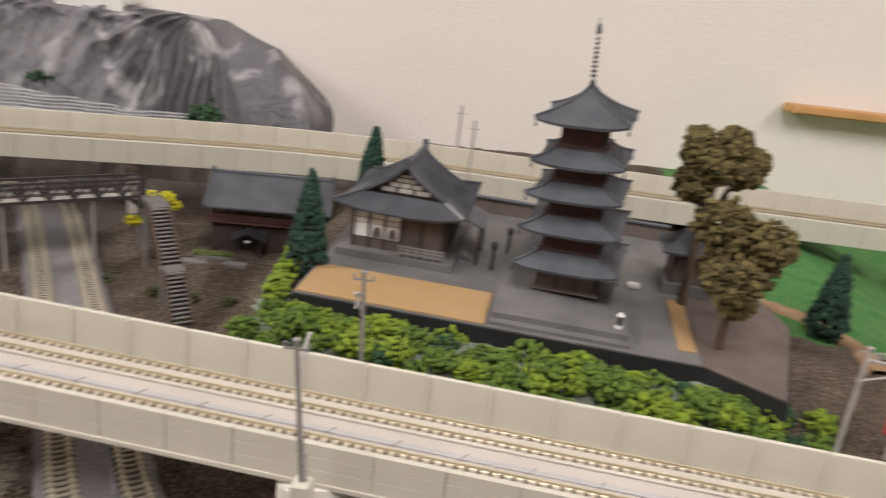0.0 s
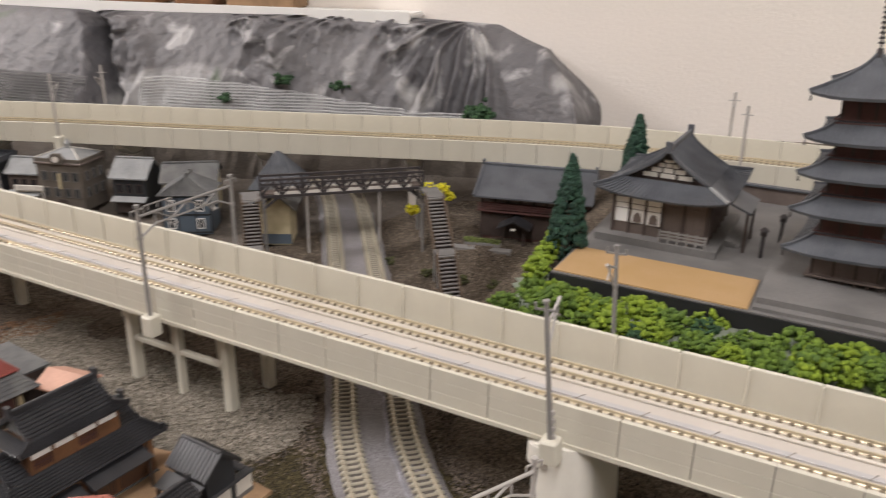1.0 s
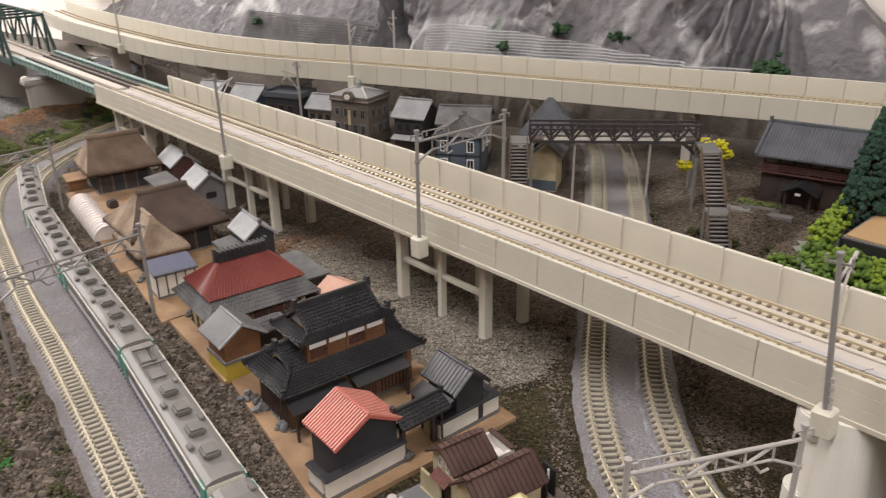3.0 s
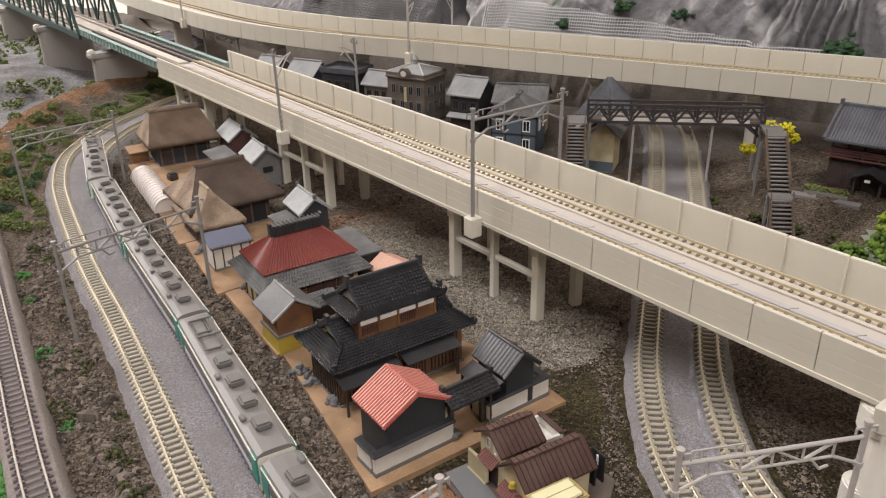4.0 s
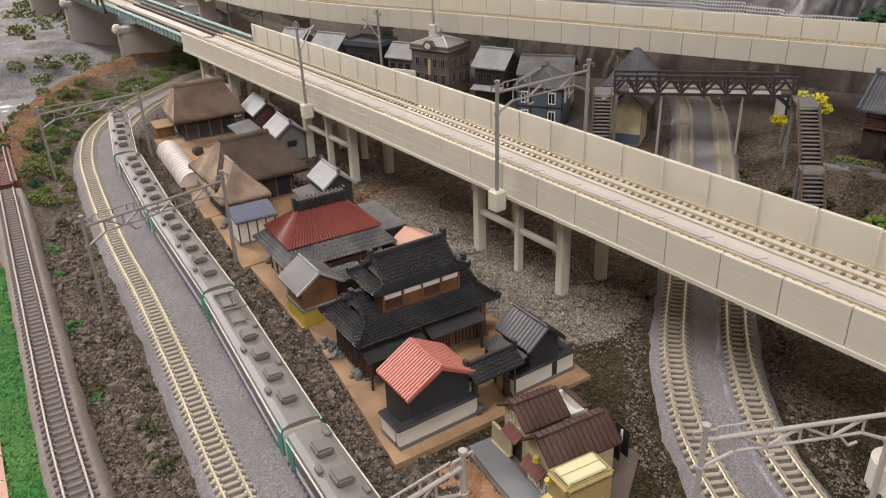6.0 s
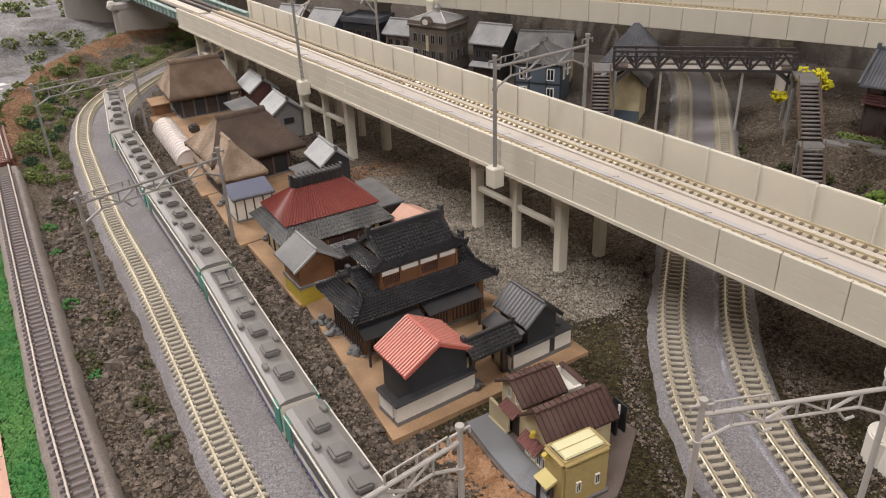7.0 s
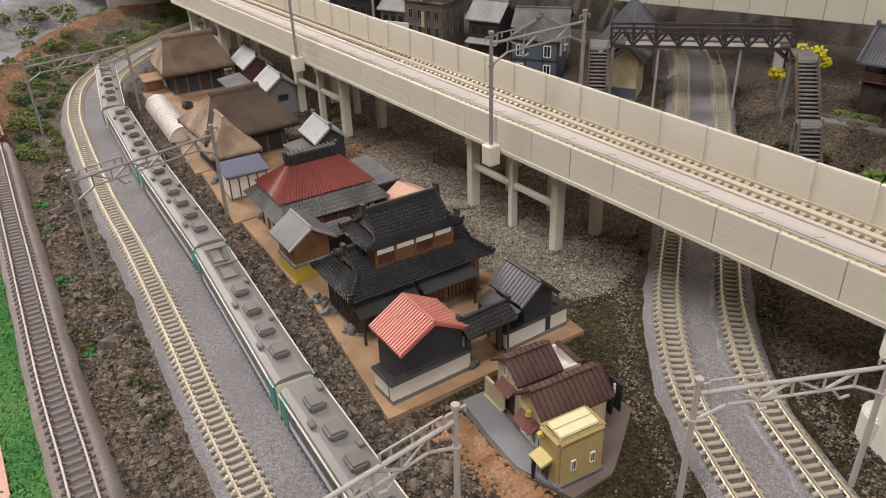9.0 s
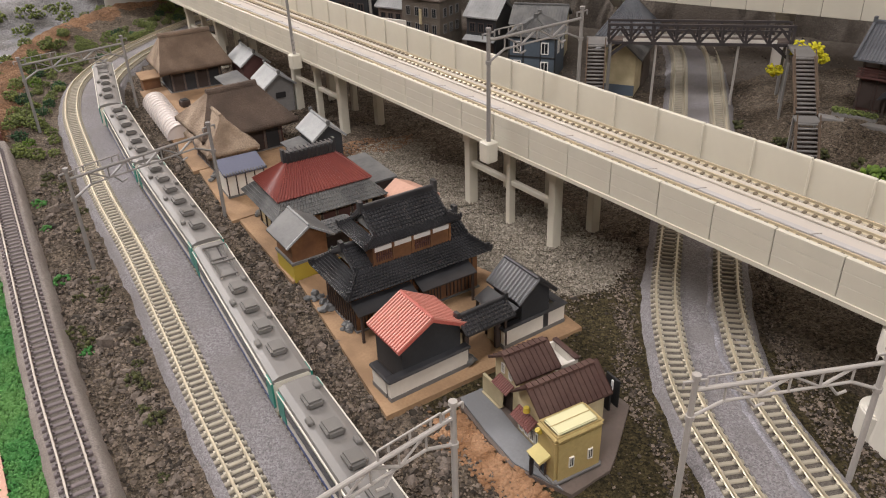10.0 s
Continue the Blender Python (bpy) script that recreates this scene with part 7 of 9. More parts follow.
def pagoda():
    pg = thing("pagoda", "five-storey wooden pagoda with grey tiled roofs and a metal spire", "pagoda", atV(0.353, 0.243, Z_T + 0.006) @ pose(0, 0, 0, 0.4, -3.5, 0) @ pose(0, 0, 0, 0, 0, -8) @ Matrix.Diagonal((0.87, 0.87, 1, 1)))
    z0 = -(Z_T + 0.006)
    eaves = [0.0945, 0.1188, 0.141, 0.1625, 0.1885]
    halves = [0.0385, 0.0365, 0.0345, 0.033, 0.0325]
    body = [0.0215, 0.0195, 0.018, 0.0165, 0.0155]
    base = 0.004
    part("base_floor", boxes((-0.026, 0.026, -0.026, 0.026, 0.0028, 0.004)), "grey_wood", pg)
    for k in range(7):
        for sg in (-1, 1):
            part("stilt", boxes((-0.0245 + k * 0.0079, -0.0235 + k * 0.0079, sg * 0.0245 - 0.0005, sg * 0.0245 + 0.0005, 0, 0.0028)), "dark_wood", pg)
    for i, (ze, hf, bd) in enumerate(zip(eaves, halves, body)):
        ze += z0
        last = i == 4
        top = ze + (0.0205 if last else 0.0105)
        st = thing("storey", "", "")
        st.parent = pg
        part("wall_body", boxes((-bd, bd, -bd, bd, base, ze + 0.002)), "grey_wood" if i == 0 else "maroon", st)
        for c in range(4):
            x = -bd + 2 * bd * c / 3
            for sg in (-1, 1):
                part("post", boxes((x - 0.0008, x + 0.0008, sg * bd - 0.0006, sg * bd + 0.0006, base, ze)), "dark_wood", st)
                part("post", boxes((sg * bd - 0.0006, sg * bd + 0.0006, x - 0.0008, x + 0.0008, base, ze)), "dark_wood", st)
        part("bracket_tier", boxes((-bd - 0.004, bd + 0.004, -bd - 0.004, bd + 0.004, ze - 0.0022, ze + 0.001)), "dark_wood", st)
        if i:
            r = bd + 0.0035
            for zz in (0.0022, 0.0044):
                for sg in (-1, 1):
                    part("railing", boxes((-r, r, sg * r - 0.0004, sg * r + 0.0004, base + zz, base + zz + 0.0007)), "maroon", st)
                    part("railing", boxes((sg * r - 0.0004, sg * r + 0.0004, -r, r, base + zz, base + zz + 0.0007)), "maroon", st)
            part("balcony", boxes((-r - 0.0005, r + 0.0005, -r - 0.0005, r + 0.0005, base, base + 0.0009)), "dark_wood", st)
        # curved roof with upturned corners
        bm = bmesh.new()
        nt_, nr = 12, 7
        inner = 0.0015 if last else body[min(i + 1, 4)] + 0.002
        rings = []
        for j in range(nr + 1):
            t = j / nr
            rr = inner + (hf - inner) * t
            zb = top + (ze - top) * (t ** 0.75 if last else t ** 0.8)
            ring = []
            for side in range(4):
                for k in range(nt_):
                    u = -1 + 2 * k / nt_
                    x, y = ((u, -1), (1, u), (-u, 1), (-1, -u))[side]
                    up = 0.0032 * t * t * abs(u) ** 3.5
                    ring.append(bm.verts.new((x * rr * (1 + 0.03 * t * abs(u) ** 4), y * rr * (1 + 0.03 * t * abs(u) ** 4), zb + up)))
            rings.append(ring)
        under = [bm.verts.new((v.co.x * 0.985, v.co.y * 0.985, v.co.z - 0.0018)) for v in rings[-1]]
        inn = [bm.verts.new((v.co.x * (bd / hf), v.co.y * (bd / hf), ze + 0.001)) for v in rings[-1]]
        chain = rings + [under, inn]
        n = 4 * nt_
        for r0, r1 in zip(chain, chain[1:]):
            for k in range(n):
                bm.faces.new((r0[k], r0[(k + 1) % n], r1[(k + 1) % n], r1[k]))
        bm.faces.new(rings[0])
        part("roof", bm, "slate", st)
        bm = bmesh.new()
        for side in range(4):
            for k in range(1, 16):
                u = -1 + 2 * k / 16
                x, y = ((u, -1), (1, u), (-u, 1), (-1, -u))[side]
                pts = []
                for j in range(nr + 1):
                    t = j / nr
                    rr = inner + (hf - inner) * t
                    lim = max(-1, min(1, u * hf / rr))
                    zb = top + (ze - top) * (t ** 0.75 if last else t ** 0.8) + 0.0032 * t * t * abs(lim) ** 3.5
                    if abs(u * hf) <= rr:
                        a, b = ((u * hf, -rr), (rr, u * hf), (-u * hf, rr), (-rr, -u * hf))[side]
                        pts.append((a, b, zb + 0.0001))
                for p, q in zip(pts, pts[1:]):
                    beam(bm, p, q, 0.0011, 0.0005)
        tagged(part("roof_tiling", bm, "slate", st), kind="stuff")
        for cx, cy in ((-1, -1), (1, -1), (1, 1), (-1, 1)):
            line = []
            for j in range(nr + 1):
                t = j / nr
                rr = (inner + (hf - inner) * t) * (1 + 0.03 * t)
                line.append((cx * rr, cy * rr, top + (ze - top) * (t ** 0.75 if last else t ** 0.8) + 0.0032 * t * t + 0.0006))
            part("corner_ridge", tube(bmesh.new(), line, 0.0016, 0.0016), "slate", st)
            part("wind_bell", rod(bmesh.new(), (cx * hf, cy * hf, ze + 0.0005), (cx * hf, cy * hf, ze - 0.0025), 0.0005, 6, 0.0008), "iron", st)
        base = top - 0.0035
        if last:
            zs = top
    bm = rod(bmesh.new(), (0, 0, zs - 0.001), (0, 0, zs + 0.042), 0.0007, 8, 0.0004)
    rod(bm, (0, 0, zs - 0.001), (0, 0, zs + 0.004), 0.003, 10, 0.0018)
    part("spire", bm, "iron", pg)
    for k in range(9):
        z = zs + 0.0065 + k * 0.0028
        part("spire_ring", rod(bmesh.new(), (0, 0, z), (0, 0, z + 0.0012), 0.0021 - 0.00008 * k, 12), "iron", pg)
    part("finial", rod(bmesh.new(), (0, 0, zs + 0.0325), (0, 0, zs + 0.0385), 0.0021, 10, 0.0012), "iron", pg)


def curved_hall_roof(L, W, ze, zm, zr, Lg, Wg, roof, parent, sweep_up=0.004):
    """Hip-and-gable temple roof, ridge along x, concave slopes and lifted corners."""
    nu = 14
    bm = bmesh.new()
    rib = bmesh.new()

    def eave(u, side):
        up = sweep_up * abs(u) ** 3
        return ((u * L / 2, -W / 2, ze + up), (L / 2, u * W / 2, ze + up), (-u * L / 2, W / 2, ze + up), (-L / 2, -u * W / 2, ze + up))[side]

    def inner(u, side):
        return ((u * Lg / 2, -Wg / 2, zm), (Lg / 2, u * Wg / 2, zm), (-u * Lg / 2, Wg / 2, zm), (-Lg / 2, -u * Wg / 2, zm))[side]
    for side in range(4):
        grid = []
        for j in range(6):
            t = j / 5
            row = []
            for k in range(nu + 1):
                u = -1 + 2 * k / nu
                a, b = Vector(inner(u, side)), Vector(eave(u, side))
                v = a.lerp(b, t)
                v.z -= 0.35 * t * (1 - t) * (zm - ze)
                row.append(v)
            grid.append(row)
        for j in range(5):
            for k in range(nu):
                slab_face(bm, (grid[j][k], grid[j][k + 1], grid[j + 1][k + 1], grid[j + 1][k]), 0.0014)
        for k in range(nu * 2 + 1):
            u = -1 + k / nu
            prev = None
            for j in range(6):
                t = j / 5
                v = Vector(inner(u, side)).lerp(Vector(eave(u, side)), t)
                v.z -= 0.35 * t * (1 - t) * (zm - ze) - 0.0002
                if prev is not None:
                    beam(rib, prev, v, 0.0013, 0.0007)
                prev = v
    roof_part("lower_roof", (bm, rib), roof, parent)
    bm, rib = bmesh.new(), bmesh.new()
    for sg in (-1, 1):
        prev = None
        for j in range(7):
            t = j / 6
            y = sg * Wg / 2 * 1.02 * t
            z = zr + (zm - zr) * (t ** 0.72)
            if prev is not None:
                slab_face(bm, ((-Lg / 2, prev[0], prev[1]), (Lg / 2, prev[0], prev[1]), (Lg / 2, y, z), (-Lg / 2, y, z)), 0.0014)
                for k in range(18):
                    x = -Lg / 2 + Lg * k / 17
                    beam(rib, (x, prev[0], prev[1] + 0.0003), (x, y, z + 0.0003), 0.0013, 0.0007)
            prev = (y, z)
    roof_part("upper_roof", (bm, rib), roof, parent)
    part("ridge", ridge_cap(-Lg / 2 - 0.001, Lg / 2 + 0.001, 0, zr, 0.003, 0.0032), roof, parent)
    for sx in (-1, 1):
        bm = bmesh.new()
        x = sx * (Lg / 2 - 0.006)
        vs = [bm.verts.new(p) for p in ((x, -Wg * 0.42, zm - 0.001), (x, Wg * 0.42, zm - 0.001), (x, Wg * 0.2, zm + (zr - zm) * 0.36), (x, 0, zr - 0.004), (x, -Wg * 0.2, zm + (zr - zm) * 0.36))]
        f = bm.faces.new(vs)
        ext = bmesh.ops.extrude_face_region(bm, geom=[f])
        bmesh.ops.translate(bm, vec=(-sx * 0.002, 0, 0), verts=[v for v in ext["geom"] if isinstance(v, bmesh.types.BMVert)])
        part("gable", bm, "dark_wood", parent)
        for zz, hw, hh in ((zm + 0.0012, Wg * 0.30, 0.0032), (zm + 0.0052, Wg * 0.2, 0.0032), (zm + 0.0092, Wg * 0.12, 0.0028), (zm + 0.0128, Wg * 0.06, 0.002)):
            for q in (-1, 0, 1):
                if abs(q) * hw * 0.66 + hw * 0.28 < hw * 1.05:
                    part("white_field", boxes((min(x, x + sx * 0.0008), max(x, x + sx * 0.0008), q * hw * 0.68 - hw * 0.28, q * hw * 0.68 + hw * 0.28, zz, zz + hh)), "plaster", parent, "white plaster field in the gable")
        for sy in (-1, 1):
            line = [(sx * Lg / 2, sy * Wg / 2 * 1.02 * j / 6, zr + (zm - zr) * ((j / 6) ** 0.72) + 0.0006) for j in range(7)]
            part("bargeboard", tube(bmesh.new(), line, 0.0018, 0.0018), roof, parent)
            # one hip ridge has a paler tile, its highlight put into the colour
            part("hip_ridge", beam(bmesh.new(), (sx * Lg / 2, sy * Wg / 2, zm + 0.0005), (sx * L / 2, sy * W / 2, ze + sweep_up + 0.0006), 0.0018, 0.0018), "tile_pale" if sx < 0 and sy < 0 else roof, parent)


def temple():
    m = atV(0.2295, 0.291, Z_T, 90) @ Matrix.Diagonal((0.95, 0.92, 0.98, 1))
    t = thing("temple_hall", "temple hall with sweeping grey tiled roof and white walls", "temple", m)
    part("platform", boxes((-0.053, 0.048, -0.046, 0.046, 0.0, 0.0055)), "paving", t)
    part("wall_body", boxes((-0.042, 0.04, -0.036, 0.036, 0.0055, 0.04)), "grey_wood", t)
    curved_hall_roof(0.108, 0.1, 0.0365, 0.0455, 0.0685, 0.07, 0.066, "slate", t, 0.005)
    # the white end wall with arched windows that looks over the sand bed (-x side)
    x = -0.042
    for y, w in ((0.029, 0.011), (0.0165, 0.0115), (0.004, 0.0115)):
        part("white_panel", boxes((x - 0.0008, x, y - w / 2, y + w / 2, 0.0138, 0.0237)), "white", t, "white plaster wall panel")
        part("upper_panel", boxes((x - 0.0008, x, y - w / 2, y + w / 2, 0.0244, 0.0277)), "white", t, "white plaster wall panel")
        part("upper_panel", boxes((x - 0.0008, x, y - w / 2, y + w / 2, 0.0284, 0.0322)), "white", t, "white plaster wall panel")
    for y in (0.0165, 0.004):
        bm = bmesh.new()
        prof = [(-0.0032, 0.0148), (0.0032, 0.0148), (0.003, 0.019), (0.0018, 0.0212), (0, 0.0222), (-0.0018, 0.0212), (-0.003, 0.019)]
        A = [bm.verts.new((x - 0.0016, y + a, z)) for a, z in prof]
        B = [bm.verts.new((x - 0.0006, y + a, z)) for a, z in prof]
        bm.faces.new(A)
        bm.faces.new(B[::-1])
        for i in range(len(prof)):
            j = (i + 1) % len(prof)
            bm.faces.new((A[i], B[i], B[j], A[j]))
        part("arched_window", bm, "grey_wood", t)
    for y in (0.0355, 0.0228, 0.0103, -0.0023, -0.0185, -0.0355):
        part("post", boxes((x - 0.0018, x + 0.0002, y - 0.0009, y + 0.0009, 0.0055, 0.038)), "dark_wood", t)
    for y in (-0.008, -0.013, -0.024, -0.03):
        part("door_panel", boxes((x - 0.0006, x, y - 0.0022, y + 0.0022, 0.008, 0.03)), "grey_wood", t)
    bm = bmesh.new()
    for z in (0.0085, 0.0108, 0.0131):
        box(bm, x - 0.0095, x - 0.0085, -0.038, -0.003, z, z + 0.0009)
    for k in range(6):
        y = -0.0375 + k * 0.0068
        box(bm, x - 0.0097, x - 0.0083, y - 0.0006, y + 0.0006, 0.0055, 0.0148)
    part("railing", bm, "pole", t, "faded grey wooden railing")
    # right-hand front with porch columns (-y side)
    for k in range(6):
        xx = -0.04 + k * 0.0158
        part("column", boxes((xx - 0.001, xx + 0.001, -0.0375, -0.0357, 0.0055, 0.038)), "dark_wood", t)
    for k in range(5):
        xx = -0.032 + k * 0.0158
        part("door_panel", boxes((xx - 0.005, xx + 0.005, -0.0366, -0.0359, 0.008, 0.03)), "grey_wood", t)
    part("porch_roof", slab_face(bmesh.new(), ((-0.03, -0.045, 0.037), (0.012, -0.045, 0.037), (0.012, -0.064, 0.03), (-0.03, -0.064, 0.03)), 0.0014), "slate", t)
    for xx in (-0.026, 0.008):
        part("porch_column", boxes((xx - 0.001, xx + 0.001, -0.062, -0.06, 0.0, 0.0298)), "dark_wood", t)
    for k in range(3):
        part("step", boxes((-0.02, 0.002, -0.049 - 0.003 * (k + 1), -0.046 - 0.003 * k, 0, 0.0045 - 0.0015 * k)), "paving", t)
    # tall stone lanterns by the porch
    for s, o in ((0.298, 0.262), (0.306, 0.30)):
        lt = thing("stone_lantern", "tall dark stone lantern by the temple steps", "lantern", atV(s, o, Z_T))
        part("shaft", rod(bmesh.new(), (0, 0, 0), (0, 0, 0.016), 0.0012, 8), "iron", lt)
        part("firebox", soft_box(-0.002, 0.002, -0.002, 0.002, 0.016, 0.0195, 0.0004, 1), "iron", lt)
        part("cap", rod(bmesh.new(), (0, 0, 0.0195), (0, 0, 0.022), 0.0033, 8, 0.0008), "iron", lt)
    # bell house beside the trees
    b = thing("bell_house", "small wooden bell house with a grey tiled roof", "bell house", atV(0.437, 0.292, Z_T))
    part("stone_base", boxes((-0.017, 0.017, -0.017, 0.017, 0, 0.008)), "paving", b)
    for sx in (-1, 1):
        for sy in (-1, 1):
            part("post", boxes((sx * 0.012 - 0.0012, sx * 0.012 + 0.0012, sy * 0.012 - 0.0012, sy * 0.012 + 0.0012, 0.008, 0.034)), "dark_wood", b)
    part("screen", boxes((-0.0122, 0.0122, -0.0122, 0.0122, 0.008, 0.026)), "grey_wood", b)
    roof_part("roof", hip_roof(0.045, 0.045, 0.033, 0.047, 0.012, 0.0016, 0.0024, (0.0012, 0.0006), 0, "fblr", 0.5), "slate", b)
    # long hall beyond the cypresses
    lh = thing("long_hall", "long dark red wooden hall with a grey tiled roof", "hall", at(0.386, 0.586, 0.028, -40))
    part("wall_body", boxes((-0.048, 0.049, -0.029, 0.026, -0.018, 0.0325)), "maroon", lh)
    roof_part("roof", gable_roof(0.106, 0.078, 0.0280, 0.0475, 0.0014, 0.0024, (0.0013, 0.0006), 0), "slate", lh)
    part("ridge", ridge_cap(-0.052, 0.052, 0, 0.0475, 0.0026, 0.0024), "slate", lh)
    for sy in (-1, 1):
        part("bargeboard", beam(bmesh.new(), (-0.052, 0, 0.0475), (-0.053, sy * 0.039, 0.0282), 0.002, 0.0022), "slate", lh)
    part("balcony", boxes((-0.05, 0.05, -0.0345, -0.029, 0.0125, 0.0138)), "maroon", lh)
    for z in (0.0155, 0.0175, 0.0195):
        part("railing", boxes((-0.05, 0.05, -0.0345, -0.0338, z, z + 0.0008)), "maroon", lh)
    for k in range(9):
        xx = -0.047 + k * 0.0119
        part("post", boxes((xx - 0.0008, xx + 0.0008, -0.0299, -0.0288, -0.018, 0.031)), "dark_wood", lh)
        part("railing_post", boxes((xx - 0.0005, xx + 0.0005, -0.0346, -0.0336, 0.0138, 0.0205)), "maroon", lh)
    for k in range(8):
        xx = -0.041 + k * 0.0119
        part("upper_panel", boxes((xx - 0.0048, xx + 0.0048, -0.0296, -0.0289, 0.0205, 0.0292)), "grey_wood", lh)
        part("lower_panel", boxes((xx - 0.0048, xx + 0.0048, -0.0296, -0.0289, -0.012, 0.009)), "dark_wood", lh)
    for sy in (-1, 1):
        part("side_beam", boxes((-0.0488, -0.0478, -0.029, 0.026, 0.011 * (1 + sy) - 0.004, 0.011 * (1 + sy) - 0.0026)), "dark_wood", lh)
    roof_part("porch_roof", gable_roof(0.024, 0.03, 0.0005, 0.008, 0.0012), "tile_black", lh, m=pose(-0.014, -0.037, 0.002, 0, 0, 90))
    part("porch_sign", boxes((-0.0165, -0.0125, -0.0472, -0.0462, 0.0005, 0.0025)), "plaster", lh)
    for xx in (-0.024, -0.005):
        part("porch_post", boxes((xx - 0.0008, xx + 0.0008, -0.0445, -0.043, -0.018, 0.003)), "dark_wood", lh)
    fn = thing("stone_planter", "long grey stone planter in front of the long hall", "planter", at(0.322, 0.574, 0.013, -40))
    part("trough", soft_box(-0.016, 0.0165, -0.0028, 0.0028, -0.003, 0.0035, 0.0005, 1), "tread", fn)
    part("path", soft_box(-0.03, 0.028, -0.012, -0.0034, -0.003, 0.0008, 0.0004, 1), "tread", fn)
    rng = np.random.default_rng(77)
    for k in range(7):
        x, y, z = fn.matrix_world @ Vector((-0.0135 + k * 0.0045, 0.0, 0.0042))
        bush(x, y, z + 0.0006, 0.0033, "leaf_bank", "small round dark green shrub in the stone planter", rng, 40, "shrubs in the planter", "shrub", 0.3)



def greenery():
    rng = np.random.default_rng(21)
    # bushes on the slope under the terrace
    for k in range(34):
        s = 0.168 + 0.335 * k / 33
        for row in range(3):
            o = 0.157 - row * 0.015 + rng.normal(0, 0.003) - 0.22 * max(0.0, s - 0.436)
            if row == 2 and rng.uniform() < 0.3:
                continue
            x, y = V(s + rng.normal(0, 0.003), o)
            z = height(x, y) + 0.004 - (0.006 if row == 0 else 0)
            b = rng.uniform()
            mt, lb = ("leaf_bright", "bright yellow-green bush on the temple slope") if b < 0.3 else (("leaf", "green bush on the temple slope") if b < 0.88 else ("leaf_dark", "dark green bush on the temple slope"))
            bush(x, y, z + rng.uniform(-0.001, 0.003), rng.uniform(0.0075, 0.0125), mt, lb, rng, 120, "bushes on the temple slope", lump=0.18)
    for k in range(8):
        x, y = V(0.172 - 0.002 * k, 0.165 + 0.0115 * k)
        bush(x, y, 0.066, 0.0085, "leaf_bright", "bright yellow-green bush beside the terrace", rng, 50, "bushes on the temple slope")
    cypress(*V(0.1745, 0.2185), 0.058, 0.074, 0.0155, rng)
    cypress(*V(0.185, 0.345), 0.06, 0.08, 0.0165, rng)
    cypress(*V(0.535, 0.275), 0.055, 0.062, 0.015, rng)
    cypress(*V(0.60, 0.20), 0.05, 0.05, 0.014, rng)
    broad_tree(*V(0.448, 0.197), Z_T, [(0, 0, 0.055, 0.024), (0.014, 0.01, 0.06, 0.02), (-0.016, -0.004, 0.05, 0.017), (0.022, 0.016, 0.045, 0.017), (-0.008, 0.012, 0.078, 0.018), (0.004, -0.012, 0.072, 0.016), (0.006, 0.0, 0.03, 0.013)], rng, 0.07, "tall broadleaf tree with rusty olive-brown foliage")
    broad_tree(*V(0.4325, 0.2585), Z_T, [(0, 0, 0.100, 0.016), (-0.006, 0.008, 0.106, 0.013), (0.012, -0.014, 0.098, 0.014), (0.006, -0.006, 0.116, 0.012), (-0.008, 0.01, 0.116, 0.009), (-0.007, 0.008, 0.086, 0.013), (0.016, -0.02, 0.106, 0.009)], rng, 0.11, "tall broadleaf tree with rusty olive-brown foliage")
    # yellow flowering shrub by the footbridge
    for x, y, z, r in ((0.297, 0.636, 0.052, 0.009), (0.308, 0.632, 0.052, 0.0075), (0.315, 0.628, 0.045, 0.006), (0.278, 0.63, 0.036, 0.007)):
        bush(x, y, z, r, "flower", "yellow flowering shrub beside the footbridge", rng, 60, "yellow shrubs", "shrub")
    # shrubs along the river bank and the single track
    n = 0
    for _ in range(2200):
        x, y = rng.uniform(-0.5, -0.24), rng.uniform(0.58, 1.15)
        b = bank_side(x, y)
        if not (-0.11 < b < 0.03) or -0.016 < b < 0.008 or near_line(AB_XY, x, y) < 0.034:
            continue
        if noise.noise((x * 13, y * 13, 4)) < (-0.2 if b < 0 else 0.0):
            continue
        r = rng.uniform(0.004, 0.0085)
        mt = "leaf_bank" if rng.uniform() < 0.85 else ("leaf" if rng.uniform() < 0.35 else "leaf_dark")
        bush(x, y, height(x, y) + r * 0.35, r, mt, "green shrub on the brown river bank", rng, 115, "shrubs on the river bank", "shrub", 0.12)
        n += 1
        if n > 250:
            break
    for _ in range(160):
        x, y = rng.uniform(-0.9, -0.46), rng.uniform(1.0, 1.7)
        if bank_side(x, y) > 0.05 and noise.noise((x * 9, y * 9, 14)) > 0.05:
            r = rng.uniform(0.01, 0.02)
            bush(x, y, height(x, y) + r * 0.2, r, "leaf_bank", "green shrub on the gravel of the river bed", rng, 70, "shrubs in the river bed", "shrub", 0.13)
    for x, y in ((0.17, 0.42), (0.255, 0.50), (0.262, 0.56), (0.28, 0.53), (0.20, 0.47), (0.3, 0.51), (0.243, 0.60)):
        bush(x, y, height(x, y) + 0.002, 0.006, "leaf_moss", "small moss-green tuft on the brown soil", rng, 40, "tufts on the soil", "tuft", 0.24)
    # moss tufts between the tracks
    for _ in range(46):
        t = rng.uniform(0, 1)
        i = int((0.12 + 0.8 * t) * (len(C_XY) - 1))
        a = C_H[i]
        o = -rng.uniform(0.015, 0.055)
        x, y = C_XY[i][0] - math.sin(a) * o, C_XY[i][1] + math.cos(a) * o
        if not bare_ground(x, y):
            continue
        r = rng.uniform(0.0025, 0.006)
        g = rng.uniform()
